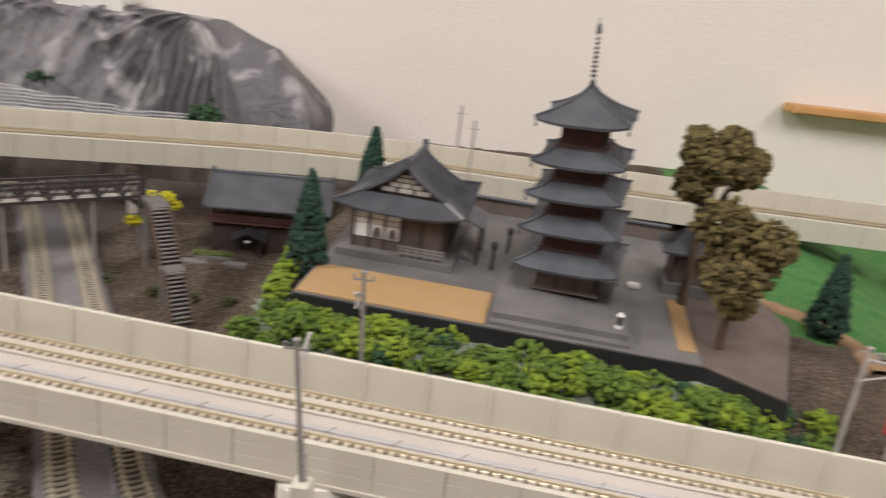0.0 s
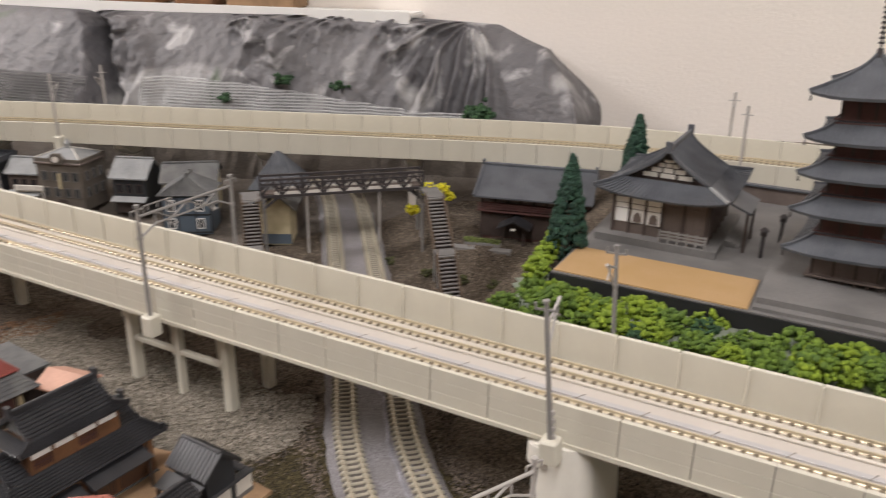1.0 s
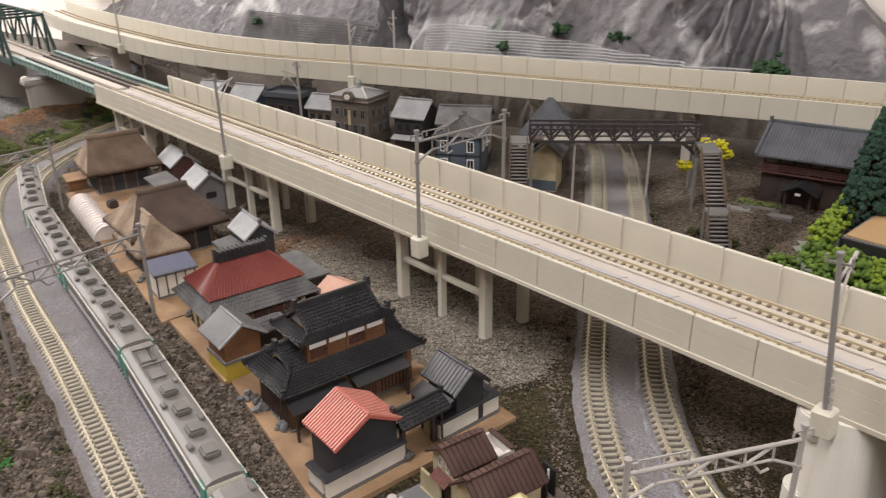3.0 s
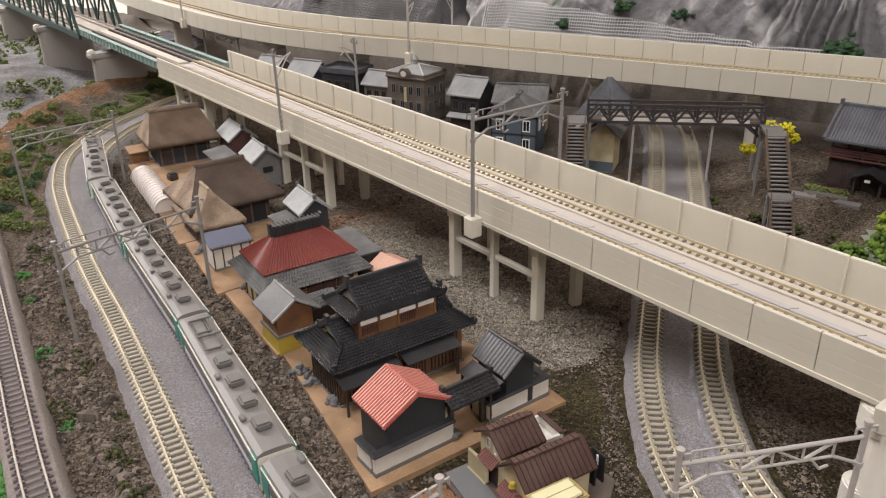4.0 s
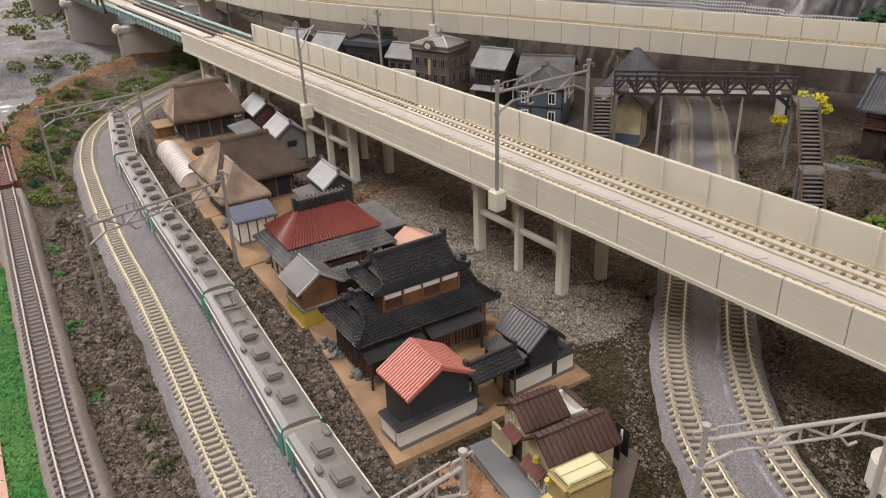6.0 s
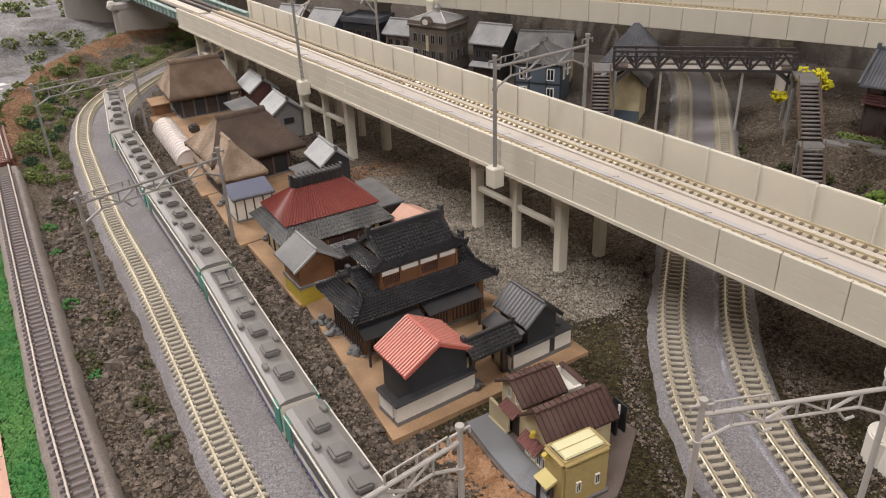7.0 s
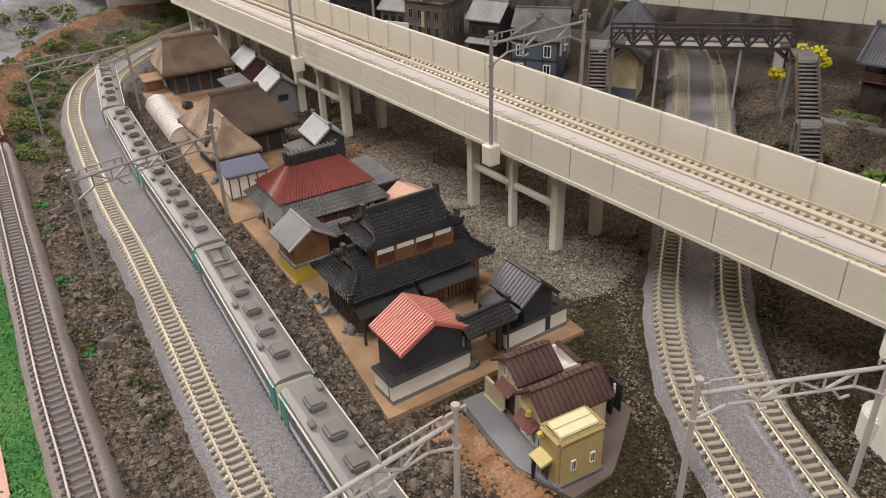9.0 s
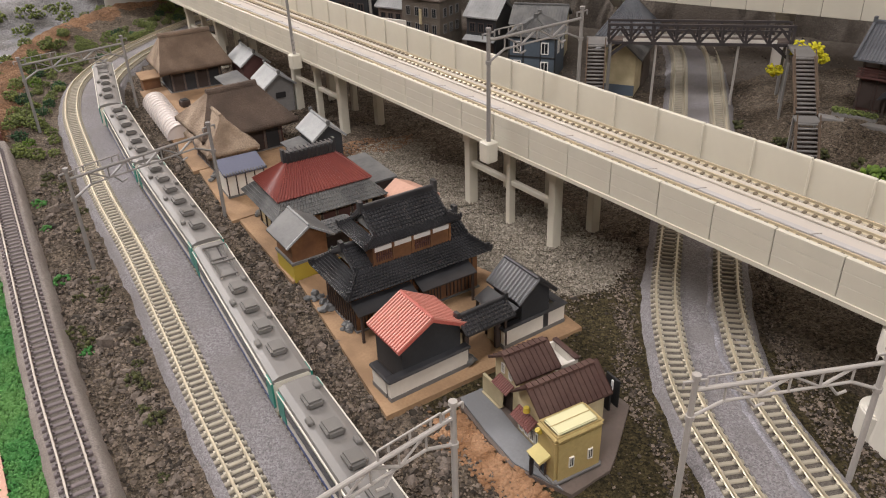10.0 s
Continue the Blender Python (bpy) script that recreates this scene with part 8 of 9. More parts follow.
        bush(x, y, height(x, y) + 0.0008, r, "lawn" if o > -0.022 and g < 0.6 else "leaf_moss", "low green tuft growing on the soil between the tracks", rng, 45, "tufts between the tracks", "tuft", 0.2)


# ---- footbridge ----
def footbridge():
    a, b = Vector((0.1465, 0.668)), Vector((0.2915, 0.641))
    d = b - a
    L = d.length
    fb = thing("footbridge", "dark iron lattice footbridge over the tracks with grey stairs", "footbridge", pose(a.x, a.y, 0, 0, 0, math.degrees(math.atan2(d.y, d.x))))
    z0, z1 = 0.0555, 0.0712
    part("deck", boxes((0, L, -0.0065, 0.0065, z0, z0 + 0.0018)), "grey_wood", fb)
    for y in (-0.0075, 0.0075):
        part("lower_chord", boxes((0, L, y - 0.0011, y + 0.0011, z0 - 0.0016, z0 + 0.0008)), "iron", fb)
        part("upper_chord", boxes((0, L, y - 0.0011, y + 0.0011, z1 - 0.0019, z1)), "iron", fb)
        part("middle_chord", boxes((0, L, y - 0.0007, y + 0.0007, z1 - 0.0056, z1 - 0.0044)), "iron", fb)
        part("deck_band", boxes((0.012, L - 0.012, y - 0.0003, y + 0.0003, z0 + 0.0008, z0 + 0.0036)), "plaster", fb, "white board along the deck")
        n = 8
        for k in range(n + 1):
            x = L * k / n
            part("upright", boxes((x - 0.001, x + 0.001, y - 0.0008, y + 0.0008, z0, z1)), "iron", fb)
            if k < n:
                x2 = L * (k + 1) / n
                part("diagonal", beam(bmesh.new(), (x, y, z0), ((x + x2) / 2, y, z1 - 0.004), 0.0011, 0.0019), "iron", fb)
                part("diagonal", beam(bmesh.new(), (x2, y, z0), ((x + x2) / 2, y, z1 - 0.004), 0.0011, 0.0019), "iron", fb)
        part("knee", beam(bmesh.new(), (0.001, y, z0 - 0.012), (0.016, y, z0), 0.0016, 0.0024), "iron", fb)
        part("knee", beam(bmesh.new(), (L - 0.001, y, z0 - 0.012), (L - 0.016, y, z0), 0.0016, 0.0024), "iron", fb)
    for x in (0.002, L - 0.002):
        for y in (-0.0075, 0.0075):
            part("leg", boxes((x - 0.0011, x + 0.0011, y - 0.0011, y + 0.0011, -0.004, z0)), "pole", fb)
    for x in (L * 0.27, L * 0.72):
        for y in (-0.005,):
            part("prop", rod(bmesh.new(), (x, y, -0.004), (x, y, z0), 0.0011, 8), "pole_pale", fb)

    def stair(x0, x1, y0, y1, za, zb, w, n):
        for k in range(n):
            t = k / n
            x, yy, zz = x0 + (x1 - x0) * t, y0 + (y1 - y0) * t, za + (zb - za) * t
            part("tread", boxes((x - w / 2, x + w / 2, yy - abs(y1 - y0) / n * 0.55, yy, zz - 0.0009, zz)), "tread", fb)
        for sx in (-1, 1):
            part("stringer", beam(bmesh.new(), (x0 + sx * (w / 2 + 0.0006), y0, za), (x1 + sx * (w / 2 + 0.0006), y1, zb), 0.0012, 0.0036), "trunk", fb)
            part("handrail", beam(bmesh.new(), (x0 + sx * (w / 2 + 0.0006), y0, za + 0.0062), (x1 + sx * (w / 2 + 0.0006), y1, zb + 0.0062), 0.0009, 0.001), "trunk", fb)
        part("soffit", beam(bmesh.new(), (x0, y0, za - 0.003), (x1, y1, zb - 0.003), w, 0.0006), "dark_wood", fb)
    xr = L + 0.004
    part("landing", boxes((xr - 0.008, xr + 0.008, -0.043, 0.008, z0 - 0.0012, z0 + 0.0006)), "paving", fb)
    stair(0.149, 0.1435, -0.043, -0.099, z0, 0.0285, 0.0145, 14)
    part("landing", boxes((0.1345, 0.151, -0.114, -0.099, 0.0268, 0.0284)), "paving", fb)
    stair(0.1415, 0.136, -0.114, -0.154, 0.028, 0.003, 0.0145, 12)
    for x, y, z in ((0.147, -0.04, 0.05), (0.143, -0.1, 0.0267), (0.143, -0.113, 0.0267)):
        for sx in (-1, 1):
            part("leg", boxes((x + sx * 0.0078 - 0.0008, x + sx * 0.0078 + 0.0008, y - 0.0008, y + 0.0008, -0.004, z)), "pole", fb)
    xl = -0.01
    part("landing", boxes((xl - 0.008, xl + 0.0095, -0.018, 0.008, z0 - 0.0012, z0 + 0.0006)), "paving", fb)
    stair(xl, xl, -0.018, -0.056, z0, 0.027, 0.0135, 13)
    stair(xl, xl, -0.068, -0.10, 0.0265, 0.004, 0.0135, 11)
    part("landing", boxes((xl - 0.008, xl + 0.008, -0.068, -0.056, 0.0262, 0.0278)), "paving", fb)


# ---- houses beyond the viaduct ----
def row_houses():
    def tile_house(x, y, L, W, H, zr, roof, wall, label, turn=-31, bay="dark_wood"):
        h = thing("town_house", label, "house", at(x + 0.006, y - 0.002, 0.003, turn) @ Matrix.Scale(1.08, 4), group="town houses beyond the viaduct")
        part("wall_body", gable_wall(L - 0.005, W - 0.006, 0, H, zr - 0.002), wall, h)
        roof_part("roof", gable_roof(L, W, H - 0.001, zr, 0.0013, 0.0026, (0.0012, 0.00025), 0), roof, h)
        part("ridge", ridge_cap(-L / 2, L / 2, 0, zr, 0.002, 0.0015, False), roof, h)
        yw = -(W - 0.006) / 2
        for k in (-1, 0, 1):
            window(h, k * L * 0.26, yw, H * 0.55, L * 0.17, H * 0.25, "-y", bay, "glass_dark", 1)
        part("shop_front", boxes((-L * 0.38, L * 0.38, yw - 0.0008, yw + 0.0002, 0.001, H * 0.34)), bay, h)
        part("pent_roof", slab_face(bmesh.new(), ((-L * 0.46, yw, H * 0.47), (L * 0.46, yw, H * 0.47), (L * 0.46, yw - 0.008, H * 0.38), (-L * 0.46, yw - 0.008, H * 0.38)), 0.001), roof, h)
        return h
    tile_house(-0.19, 0.998, 0.034, 0.034, 0.036, 0.048, "tile_dull", "grey_wood", "grey town house with a pale tiled roof")
    tile_house(-0.142, 0.965, 0.04, 0.036, 0.036, 0.048, "tile_dull", "blue_wall", "blue-grey town house with a pale tiled roof")
    h = thing("shop_house", "black flat-roofed shop house with a rim round its roof", "house", at(-0.088, 0.936, 0.003, -31) @ Matrix.Scale(1.08, 4), group="town houses beyond the viaduct")
    part("wall_body", boxes((-0.021, 0.021, -0.016, 0.016, 0, 0.042)), "black_wall", h)
    for row in ((-0.0232, 0.0232, -0.0175, -0.0153, 0.0405, 0.0462), (-0.0232, 0.0232, 0.0176, 0.0192, 0.0405, 0.0462), (-0.0242, -0.0227, -0.0152, 0.0175, 0.0405, 0.0462), (0.0227, 0.0242, -0.0152, 0.0175, 0.0405, 0.0462)):
        part("rim", boxes(row), "slate", h)
    part("roof_slab", boxes((-0.0225, 0.0225, -0.0152, 0.0175, 0.0421, 0.0435)), "slate", h)
    for k in (-1, 0, 1):
        window(h, k * 0.012, -0.016, 0.022, 0.008, 0.011, "-y", "dark_wood", "glass_dark", 1)
    tile_house(-0.049, 0.908, 0.036, 0.034, 0.034, 0.045, "tile_dull", "grey_wood", "brown wooden town house with a grey tiled roof")
    bal = thing("balcony", "cream balcony rail before the brown town house", "balcony", at(-0.047, 0.884, 0.003, -31))
    part("rail", soft_box(-0.016, 0.016, -0.001, 0.0006, 0.0185, 0.0245, 0.0005, 1), "plaster", bal)
    part("floor_slab", boxes((-0.016, 0.016, 0.0007, 0.0135, 0.017, 0.0184)), "plaster", bal)
    for x in (-0.0145, 0.0145):
        part("post", boxes((x - 0.0007, x + 0.0007, -0.0007, 0.0005, 0, 0.0184)), "plaster", bal)
    # clock building
    c = thing("clock_house", "brown brick building with a clock gable and a small cupola", "house", at(-0.0045, 0.8815, 0.003, -36) @ Matrix.Diagonal((1.2, 1.15, 1.02, 1)))
    part("wall_body", boxes((-0.021, 0.021, -0.018, 0.018, 0, 0.05)), "brick_wall", c)
    part("cornice", soft_box(-0.0225, 0.0225, -0.0195, 0.0195, 0.047, 0.0495, 0.0006, 1), "grey_wood", c)
    part("parapet", boxes((-0.0218, 0.0218, -0.0188, 0.0188, 0.0496, 0.053)), "brick_wall", c)
    roof_part("roof", hip_roof(0.041, 0.035, 0.053, 0.0605, 0.006, 0.0012), "tile_dull", c)
    for sx in (-1, 1):
        for sy in (-1, 1):
            part("hip_rib", rod(bmesh.new(), (sx * 0.0205, sy * 0.0175, 0.0535), (sx * 0.003, 0, 0.0611), 0.0006, 6), "plaster", c)
    bm = bmesh.new()
    prof = [(-0.006, 0.048), (0.006, 0.048), (0.006, 0.054), (0.003, 0.0585), (-0.003, 0.0585), (-0.006, 0.054)]
    A = [bm.verts.new((x, -0.0205, z)) for x, z in prof]
    B = [bm.verts.new((x, -0.0165, z)) for x, z in prof]
    bm.faces.new(A)
    bm.faces.new(B[::-1])
    for i in range(6):
        bm.faces.new((A[i], B[i], B[(i + 1) % 6], A[(i + 1) % 6]))
    part("clock_gable", bm, "brick_wall", c)
    bm = rod(bmesh.new(), (0, -0.0212, 0.053), (0, -0.0204, 0.053), 0.003, 20)
    part("clock_face", bm, "plaster", c, "pale round clock face")
    bm = rod(bmesh.new(), (0, 0, 0.06), (0, 0, 0.0645), 0.0026, 8, 0.0022)
    part("cupola", bm, "tile_dull", c)
    part("cupola_cap", rod(bmesh.new(), (0, 0, 0.0645), (0, 0, 0.0695), 0.0032, 8, 0.0004), "tile_dull", c)
    for x in (-0.014, -0.004, 0.006, 0.015):
        for z in (0.013, 0.03):
            window(c, x, -0.018, z, 0.0052, 0.01, "-y", "paving", "glass_dark", 1)
    for y in (-0.01, 0, 0.01):
        for z in (0.013, 0.03):
            window(c, -0.021, y, z, 0.005, 0.01, "-x", "paving", "glass_dark", 1)
            window(c, 0.021, y, z, 0.005, 0.01, "+x", "paving", "glass_dark", 1)
    part("sign_plate", boxes((-0.0012, 0.0012, -0.0195, -0.0182, 0.022, 0.038)), "cream", c, "upright yellow sign plate")
    part("door", boxes((-0.004, 0.004, -0.0186, -0.0178, 0.001, 0.011)), "dark_wood", c)
    tile_house(0.05, 0.842, 0.037, 0.040, 0.036, 0.05, "tile_dull", "black_wall", "dark town house with a pale grey roof and balcony")
    tile_house(0.101, 0.812, 0.052, 0.05, 0.036, 0.0475, "tile_grey", "cream", "cream-walled town house with a wide grey tiled roof", -16)
    # blue half-timbered house
    b = thing("blue_house", "blue half-timbered house with white windows and a grey roof", "house", at(0.0975, 0.762, 0, -21))
    part("wall_body", boxes((-0.023, 0.023, -0.019, 0.019, 0, 0.041)), "blue_wall", b)
    roof_part("roof", hip_roof(0.045, 0.052, 0.0398, 0.0555, 0.016, 0.0014, 0.0022, (0.0011, 0.0006), 0), "tile_grey", b, m=pose(0, 0, 0, 0, 0, 90))
    part("ridge", ridge_cap(-0.008, 0.008, 0, 0.0555, 0.0022, 0.0018), "tile_grey", b).matrix_basis = pose(0, 0, 0, 0, 0, 90)
    for x in (-0.0226, -0.0085, 0.0085, 0.0226):
        part("timber", boxes((x - 0.0007, x + 0.0007, -0.0197, -0.0189, 0.002, 0.040)), "black_wall", b)
    for z in (0.0015, 0.0195, 0.038):
        part("timber", boxes((-0.0232, 0.0232, -0.0197, -0.0189, z, z + 0.0014)), "black_wall", b)
    for x in (-0.0145, 0.0125):
        window(b, x, -0.0192, 0.0235, 0.0075, 0.0115, "-y", "white", "glass_dark", 1)
        window(b, x, -0.0192, 0.006, 0.0075, 0.0105, "-y", "white", "glass_dark", 1)
    for y in (-0.009, 0.008):
        window(b, 0.0232, y, 0.0235, 0.006, 0.0115, "+x", "white", "glass_dark", 1)
    # hall with a pointed roof and cream walls beside the footbridge
    h = thing("station_hall", "cream-walled hall with a dark pointed roof beside the footbridge", "hall", at(0.171, 0.713, 0, -24) @ Matrix.Diagonal((1.0, 1.0, 1.06, 1)))
    part("wall_body", gable_wall(0.062, 0.035, 0, 0.036, 0.047), "cream", h).matrix_basis = pose(0, 0, 0, 0, 0, 90)
    roof_part("roof", gable_roof(0.068, 0.047, 0.033, 0.0515, 0.0014, 0.0028, (0.0014, 0.0005), 0), "tile_grey", h, m=pose(0, 0, 0, 0, 0, 90))
    roof_part("peak_roof", hip_roof(0.05, 0.056, 0.044, 0.073, 0.004, 0.0014, 0.0028, (0.0012, 0.0005), 0), "slate", h, m=pose(0, 0.02, 0))
    part("rear_body", boxes((-0.019, 0.019, 0.002, 0.04, 0.0, 0.0445)), "grey_wood", h)
    part("dark_base", boxes((-0.0178, 0.0178, -0.0315, -0.0308, 0.001, 0.010)), "blue_wall", h)
    # sheds and clutter on the strip before the row
    k = thing("market_stall", "row of pale market stalls with striped cloths", "stall", at(-0.066, 0.845, 0, -31))
    part("table", soft_box(-0.016, 0.016, -0.005, 0.005, 0.008, 0.0105, 0.0005, 1), "plaster", k)
    part("cloth", soft_box(-0.0165, 0.0165, -0.006, 0.006, 0.0135, 0.015, 0.0005, 1), "pink_roof", k)
    for x in (-0.015, 0.015):
        for y in (-0.004, 0.004):
            part("leg", boxes((x - 0.0005, x + 0.0005, y - 0.0005, y + 0.0005, 0, 0.0134)), "plaster", k)


# ---- river, bridges ----
def river():
    bm = bmesh.new()
    pts = [(-0.30, 1.02), (-0.30, 1.55), (-0.87, 2.05), (-1.13, 2.05), (-1.13, 0.82), (-0.52, 0.82)]
    bm.faces.new([bm.verts.new((x, y, -0.0347)) for x, y in pts])
    tagged(to_object("river_water", bm, "water"), "shallow grey river water with white foam", "water", kind="structure")
    # green plate girder and truss that carry the line on over the river
    vd = thing("girder_bridge", "pale green plate girder bridge joining the concrete viaduct", "bridge", atV(0, 0), kind="structure")
    part("deck", boxes((-0.87, -0.5585, 0.010, 0.062, Z_DECK - 0.004, Z_DECK)), "tread", vd)
    part("walkway", boxes((-0.87, -0.5585, 0.031, 0.041, Z_DECK + 0.0002, Z_DECK + 0.0022)), "slab", vd)
    sleeper = sleeper_mesh("bridge_sleeper", 0.0075, 0.0026, Z_DECK + 0.0001, Z_DECK + 0.0013, "iron")
    for oc in (0.0195, 0.0525):
        for k in range(60):
            piece("bridge_sleeper", sleeper, vd, Matrix.Translation((-0.868 + k * 0.00515, oc, 0)))
    for o, hgt, s1 in ((0.0085, 0.006, -0.5585), (0.0635, 0.006, -0.4965)):
        part("girder", boxes((-0.87, s1, o - 0.0012, o + 0.0012, Z_LOW + 0.006, Z_DECK + hgt)), "bridge_green", vd)
        for k in range(int((s1 + 0.87) / 0.0135)):
            s = -0.867 + k * 0.0135
            part("stiffener", boxes((s - 0.0006, s + 0.0006, o - 0.0024, o + 0.0024, Z_LOW + 0.006, Z_DECK + hgt)), "bridge_green", vd)
        part("flange", boxes((-0.87, s1, o - 0.0028, o + 0.0028, Z_DECK + hgt, Z_DECK + hgt + 0.001)), "bridge_green", vd)
    tr = thing("truss_bridge", "dark green through-truss bridge over the river", "bridge", atV(0, 0), kind="structure")
    part("deck", boxes((-1.6, -0.871, 0.010, 0.062, Z_DECK - 0.004, Z_DECK)), "slab_grey", tr)
    for o in (0.006, 0.066):
        part("lower_chord", boxes((-1.6, -0.871, o - 0.002, o + 0.002, Z_DECK - 0.008, Z_DECK)), "truss_green", tr)
        part("upper_chord", boxes((-1.58, -0.905, o - 0.002, o + 0.002, Z_DECK + 0.05, Z_DECK + 0.0545)), "truss_green", tr)
        part("end_post", beam(bmesh.new(), (-0.873, o, Z_DECK - 0.002), (-0.907, o, Z_DECK + 0.052), 0.004, 0.004), "truss_green", tr)
        for k in range(15):
            s = -0.907 - k * 0.042
            part("post", boxes((s - 0.0012, s + 0.0012, o - 0.0015, o + 0.0015, Z_DECK, Z_DECK + 0.05)), "truss_green", tr)
            part("diagonal", beam(bmesh.new(), (s, o, Z_DECK + (0.05 if k % 2 else 0)), (s - 0.042, o, Z_DECK + (0 if k % 2 else 0.05)), 0.0024, 0.003), "truss_green", tr)
    for k in range(15):
        s = -0.907 - k * 0.042
        part("top_strut", boxes((s - 0.0012, s + 0.0012, 0.006, 0.066, Z_DECK + 0.0505, Z_DECK + 0.0535)), "truss_green", tr)
    for oc in (0.0195, 0.0525):
        for sg in (-1, 1):
            o = oc + sg * 0.0049
            part("rail", boxes((-1.6, -0.5585, o - 0.0006, o + 0.0006, Z_DECK + 0.0012, Z_DECK + 0.0035)), "rail_rust", tr)
    for s in (-0.79, -1.09, -1.39):
        p = thing("bridge_pier", "grey rounded pier with white bearing blocks standing in the river", "pier", atV(s, 0.036), kind="structure")
        bm = prism(bmesh.new(), [(0.011 * math.cos(2 * math.pi * k / 24), 0.011 * math.sin(2 * math.pi * k / 24) + (0.03 if k < 12 else -0.03)) for k in range(24)], -0.05, Z_DECK - 0.02)
        part("shaft", bm, "concrete_dark", p)
        for y in (-0.04, 0.04):
            part("bearing_block", soft_box(-0.005, 0.005, y - 0.0045, y + 0.0045, Z_DECK - 0.0215, Z_DECK - 0.0105, 0.0015, 2), "pier_white", p)
        part("head", soft_box(-0.0125, 0.0125, -0.0445, 0.0445, Z_DECK - 0.0225, Z_DECK - 0.0145, 0.002, 2), "concrete_dark", p)
    # orange girder bridge of the single track
    xy, h = spline(ORANGE, 0.01)
    ob = thing("orange_bridge", "rust-orange deck girder bridge of the single track", "bridge", kind="structure")
    part("deck", sweep(bmesh.new(), xy, h, [(-0.007, 0.0085), (0.007, 0.0085), (0.007, 0.0115), (-0.007, 0.0115)]), "orange_paint", ob)
    for o in (-0.0085, 0.0085):
        part("girder", sweep(bmesh.new(), xy, h, [(o - 0.0008, -0.004), (o + 0.0008, -0.004), (o + 0.0008, 0.0135), (o - 0.0008, 0.0135)]), "orange_paint", ob)
    ties, th = spline([tuple(p) for p in xy[::4]], 0.0045)
    me = sleeper_mesh("sleeper", 0.0065, 0.0022, 0.0115, 0.0128, "orange_paint")
    for (x, y), a in zip(ties, th):
        piece("sleeper", me, ob, Matrix.Translation((x, y, 0)) @ Matrix.Rotation(a, 4, "Z"))
    for sg in (-1, 1):
        part("rail", sweep(bmesh.new(), xy, h, [(o + sg * 0.0049, v + 0.0128) for o, v in RAIL]), "rail_rust", ob)


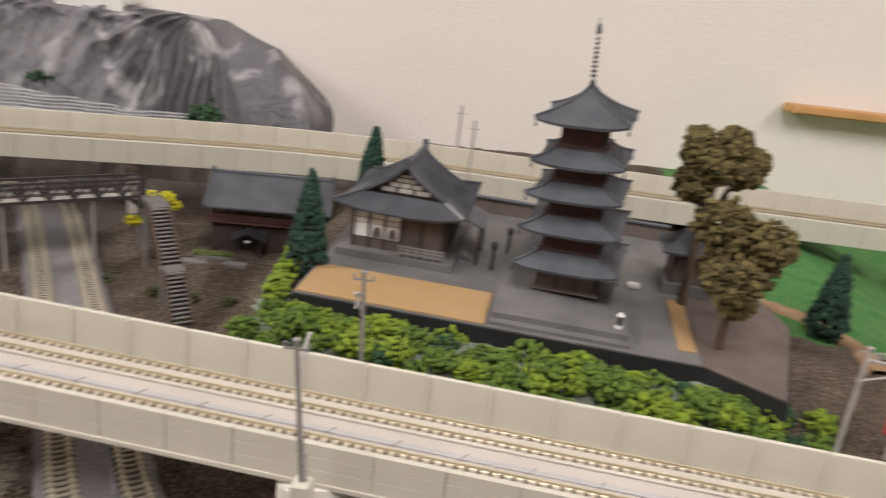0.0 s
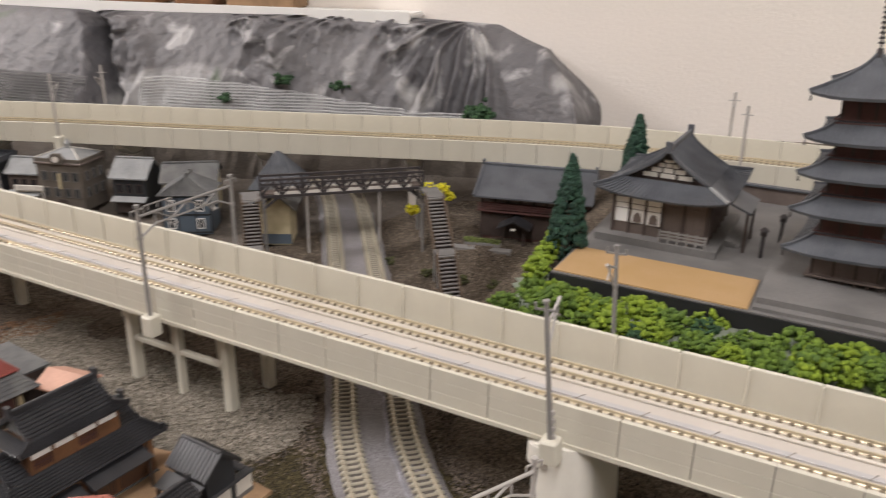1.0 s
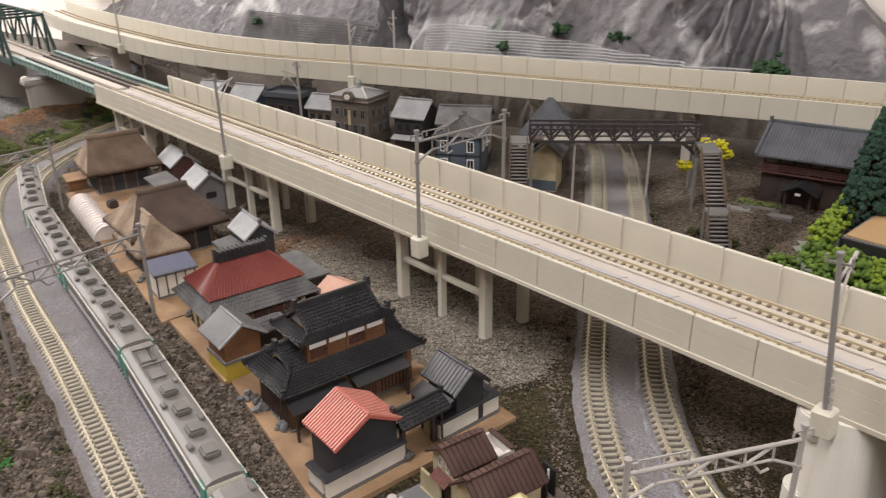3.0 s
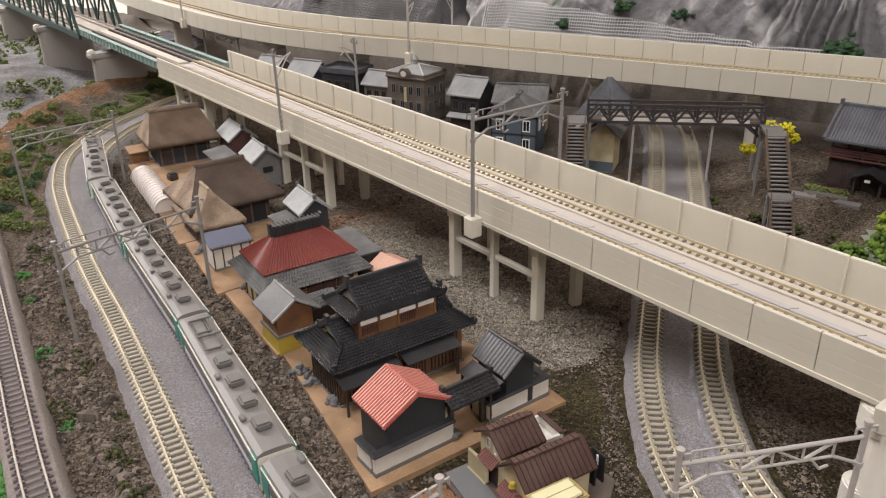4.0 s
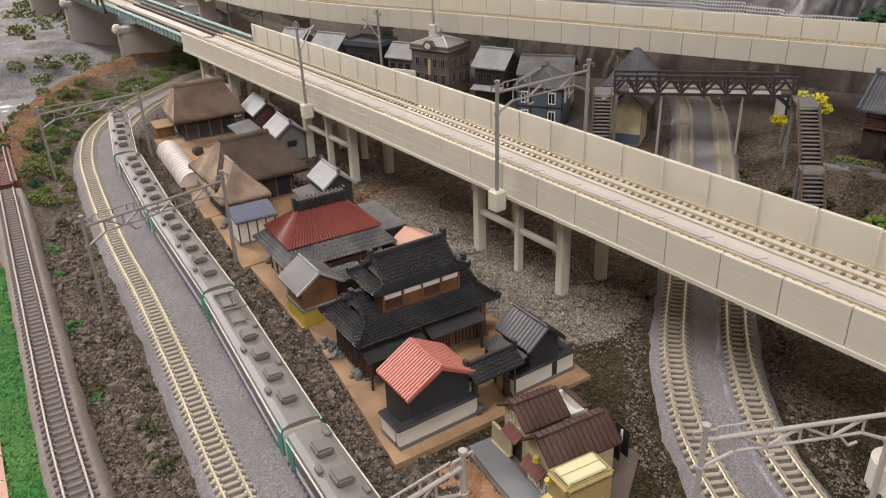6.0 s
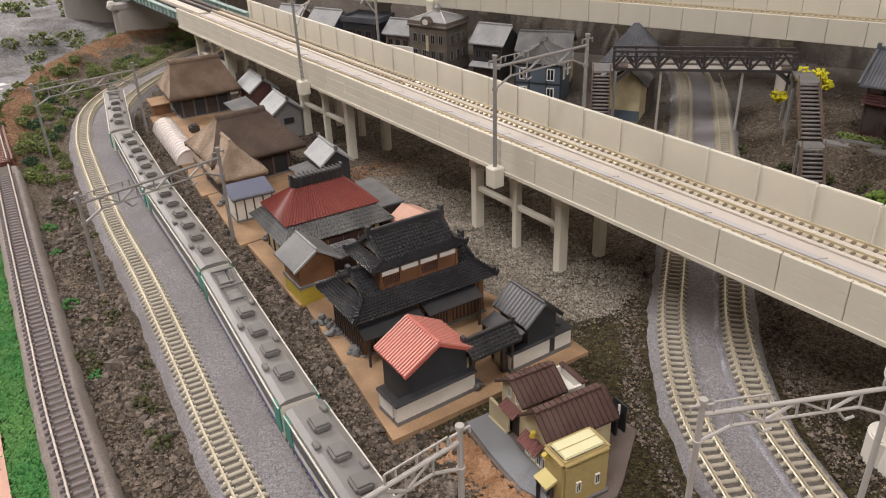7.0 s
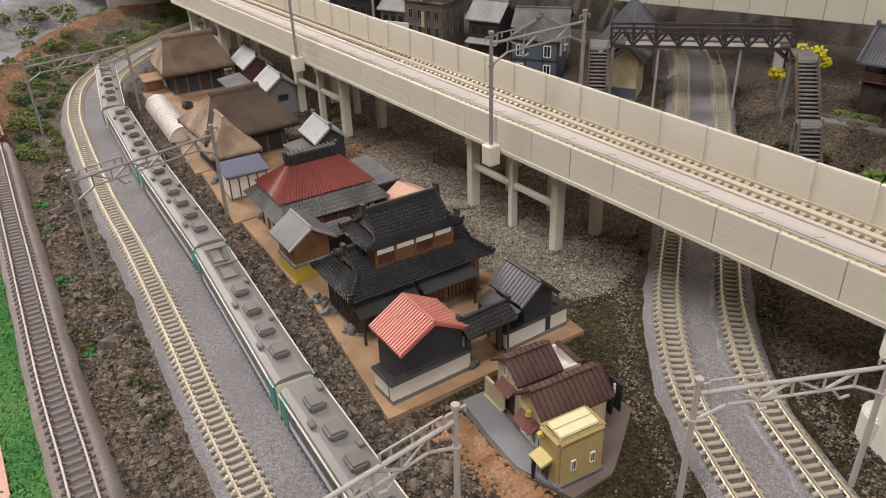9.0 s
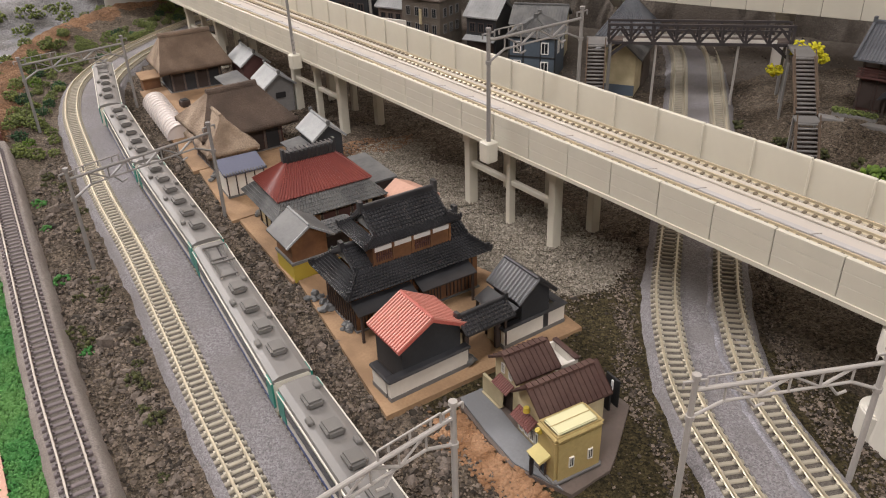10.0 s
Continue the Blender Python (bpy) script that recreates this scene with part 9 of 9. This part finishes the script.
# ---- train ----
def train():
    xy, h = spline(TRACK_AB, 0.002)
    xy = np.stack([xy[:, 0] + np.sin(h) * 0.0165, xy[:, 1] - np.cos(h) * 0.0165], 1)
    xs, hs = spline([tuple(p) for p in xy[::10]], 0.002)

    def where(s):
        i = max(0, min(len(xs) - 1, s / 0.002))
        return np.array((np.interp(i, range(len(xs)), xs[:, 0]), np.interp(i, range(len(xs)), xs[:, 1])))

    def car(s, L, k_car, end=None):
        a, b = where(s + L * 0.15), where(s + L * 0.85)
        d = b - a
        c = where(s + L / 2) * 0.5 + (a + b) * 0.25
        m = pose(c[0], c[1], 0.0063, 0, 0, math.degrees(math.atan2(d[1], d[0])))
        cr = thing("passenger_car", "white and green electric railcar with a grey roof and roof units" if end is None else "leading electric railcar with a green front and grey roof", "railcar", m, group="cars of the train")
        w = 0.009
        bm = boxes((-L / 2 + 0.001, L / 2 - 0.001, -w, w, 0.003, 0.0185))
        bmesh.ops.bevel(bm, geom=[e for e in bm.edges if abs(e.verts[0].co.x - e.verts[1].co.x) > 0.05 and e.verts[0].co.z > 0.015], offset=0.0012, segments=2, affect="EDGES")
        part("body", bm, "train_white", cr)
        bm = bmesh.new()
        prof = [(-0.00885, 0.0178), (-0.0083, 0.0196), (-0.0055, 0.0208), (0, 0.0211), (0.0055, 0.0208), (0.0083, 0.0196), (0.00885, 0.0178)]
        A = [bm.verts.new((-L / 2 + 0.0012, y, z)) for y, z in prof]
        B = [bm.verts.new((L / 2 - 0.0012, y, z)) for y, z in prof]
        bm.faces.new(A)
        bm.faces.new(B[::-1])
        for i in range(len(prof)):
            j = (i + 1) % len(prof)
            bm.faces.new((A[i], B[i], B[j], A[j]))
        part("roof", bm, "train_grey", cr, smooth=False)
        for sg in (-1, 1):
            part("gutter", boxes((-L / 2 + 0.0012, L / 2 - 0.0012, sg * 0.0092 - 0.0003, sg * 0.0092 + 0.0003, 0.0178, 0.0184)), "train_white", cr, "thin white gutter line")
        powered = k_car % 3 == 1
        n_units = 4 if powered else 6
        for k in range(n_units):
            x = -L * 0.36 + L * 0.72 * k / 5
            part("roof_unit", soft_box(x - 0.0046, x + 0.0046, -0.0038, 0.0038, 0.0209, 0.0246, 0.001, 2), "train_unit", cr)
            for sg in ((-1,) if k % 2 else (1,)):
                part("roof_vent", soft_box(x + 0.007, x + 0.0115, sg * 0.0058 - 0.0013, sg * 0.0058 + 0.0013, 0.0203, 0.0226, 0.0005, 1), "train_unit", cr)
        if powered:
            for x in (L * 0.24, L * 0.38):
                pg = part("pantograph", beam(bmesh.new(), (x, -0.0062, 0.0266), (x, 0.0062, 0.0266), 0.001, 0.0007), "train_unit", cr, "folded grey pantograph")
                for sg in (-1, 1):
                    part("base_bar", beam(bmesh.new(), (x - 0.008, sg * 0.0042, 0.0222), (x + 0.008, sg * 0.0042, 0.0222), 0.0008, 0.0008), "train_unit", pg)
                    part("arm", tube(bmesh.new(), ((x - 0.007, sg * 0.004, 0.0224), (x, sg * 0.0045, 0.0262), (x + 0.007, sg * 0.004, 0.0224)), 0.0006, 0.0006), "train_unit", pg)
                for dx in (-0.0075, 0.0075):
                    part("cross_bar", beam(bmesh.new(), (x + dx, -0.0048, 0.0222), (x + dx, 0.0048, 0.0222), 0.0009, 0.0009), "train_unit", pg)
                for dx in (-0.0075, 0.0075):
                    for sg in (-1, 1):
                        part("insulator", rod(bmesh.new(), (x + dx, sg * 0.0042, 0.0203), (x + dx, sg * 0.0042, 0.0219), 0.0008, 8), "pole_pale", cr)
            part("cable", beam(bmesh.new(), (L * 0.30, -0.002, 0.0214), (L * 0.455, -0.003, 0.0214), 0.0006, 0.0006), "iron", cr)
        for sg in (-1, 1):
            part("end_cap", boxes((sg * (L / 2 - 0.0052) - 0.0032, sg * (L / 2 - 0.0052) + 0.0032, -0.0091, 0.0091, 0.0168, 0.0187)), "train_green", cr, "green car end")
        for sg in (-1, 1):
            part("window_band", boxes((-L * 0.44, L * 0.44, sg * w - 0.0003, sg * w + 0.0003, 0.0105, 0.0155)), "glass_dark", cr)
            part("blue_stripe", boxes((-L * 0.48, L * 0.48, sg * w - 0.0002, sg * w + 0.0002, 0.0035, 0.0055)), "train_blue", cr)
            for x in (-L * 0.465, L * 0.465):
                part("green_corner", boxes((x - 0.004, x + 0.004, sg * w - 0.0004, sg * w + 0.0004, 0.0056, 0.0182)), "train_green", cr)
        for x in (-L * 0.33, L * 0.33):
            bg = part("bogie", soft_box(x - 0.011, x + 0.011, -0.0062, 0.0062, 0.0006, 0.003, 0.0006, 1), "iron", cr)
            for dx in (-0.007, 0.007):
                part("wheelset", rod(bmesh.new(), (x + dx, -0.0056, 0.0019), (x + dx, 0.0056, 0.0019), 0.0019, 12), "iron", bg)
        if end is not None:
            sg = end
            x = sg * (L / 2 - 0.001)

            def face(z0, z1, y0, y1, t, mt, nm):
                part(nm, boxes((min(x, x + sg * t), max(x, x + sg * t), y0, y1, z0, z1)), mt, cr)
            face(0.0035, 0.0065, -w * 0.98, w * 0.98, 0.0012, "train_blue", "front_skirt")
            face(0.0065, 0.0125, -w * 0.98, w * 0.98, 0.001, "train_green", "front_panel")
            face(0.0125, 0.0172, -w * 0.85, w * 0.85, 0.0008, "glass_dark", "windscreen")
            face(0.0172, 0.0186, -w * 0.9, w * 0.9, 0.001, "train_white", "front_rim")
            face(0.0074, 0.0098, -0.0016, 0.0016, 0.0013, "headlight", "headlight")
    s = 0.08
    L = 0.136
    total = len(xs) * 0.002
    k = 0
    while s + L < 0.80:
        car(s, L, k, 1 if s + 2 * L + 0.003 > 0.80 else None)
        s += L + 0.003
        k += 1


def right_corner():
    """The catenary masts and lamp post beyond the viaduct at the right-hand end."""
    portal(V(0.503, 0.127), V(0.565, 0.118), 0.02, 0.107, "pole_pale", "pale overhead-line portal beyond the end of the temple slope")
    xy, h = spline([(0.585, 0.235), (0.5806, 0.2082), (0.5845, 0.1851), (0.5779, 0.1579), (0.5587, 0.1363), (0.535, 0.115)], 0.006)
    zs = [height(x, y) + 0.0025 for x, y in xy]
    bm = bmesh.new()
    rows = []
    for (x, y), a, z in zip(xy, h, zs):
        rows.append([bm.verts.new((x - math.sin(a) * o, y + math.cos(a) * o, z + dz)) for o, dz in ((-0.009, -0.006), (-0.007, 0.0), (0.0, 0.0008), (0.007, 0.0), (0.009, -0.006))])
    for r0, r1 in zip(rows, rows[1:]):
        for k in range(4):
            bm.faces.new((r0[k], r0[k + 1], r1[k + 1], r1[k]))
    tagged(to_object("earth_path", bm, "tan", True), "curved tan earth path below the grass slope", "path", kind="structure")
    st = thing("signal_post", "pale signal post with a red lamp plate", "signal", atV(0.535, 0.14, 0.02))
    part("post", rod(bmesh.new(), (0, 0, 0), (0, 0, 0.06), 0.0014, 8), "pole_pale", st)
    part("plate", soft_box(-0.006, 0.006, -0.001, 0.001, 0.04, 0.055, 0.0008, 1), "signal_red", st)


# ---- build everything ----
room()
ground()
tracks()
viaduct()
for s in (-0.496, -0.248, 0.0):
    frame_pier(s)
round_pier(0.248)
round_pier(0.496)
masts()
far_viaduct()
hills()
village_boards()
front_yard()
black_house()
red_house()
grey_house()
far_village()
shop()
temple_ground()
pagoda()
temple()
footbridge()
row_houses()
river()
train()
right_corner()
greenery()
stones()
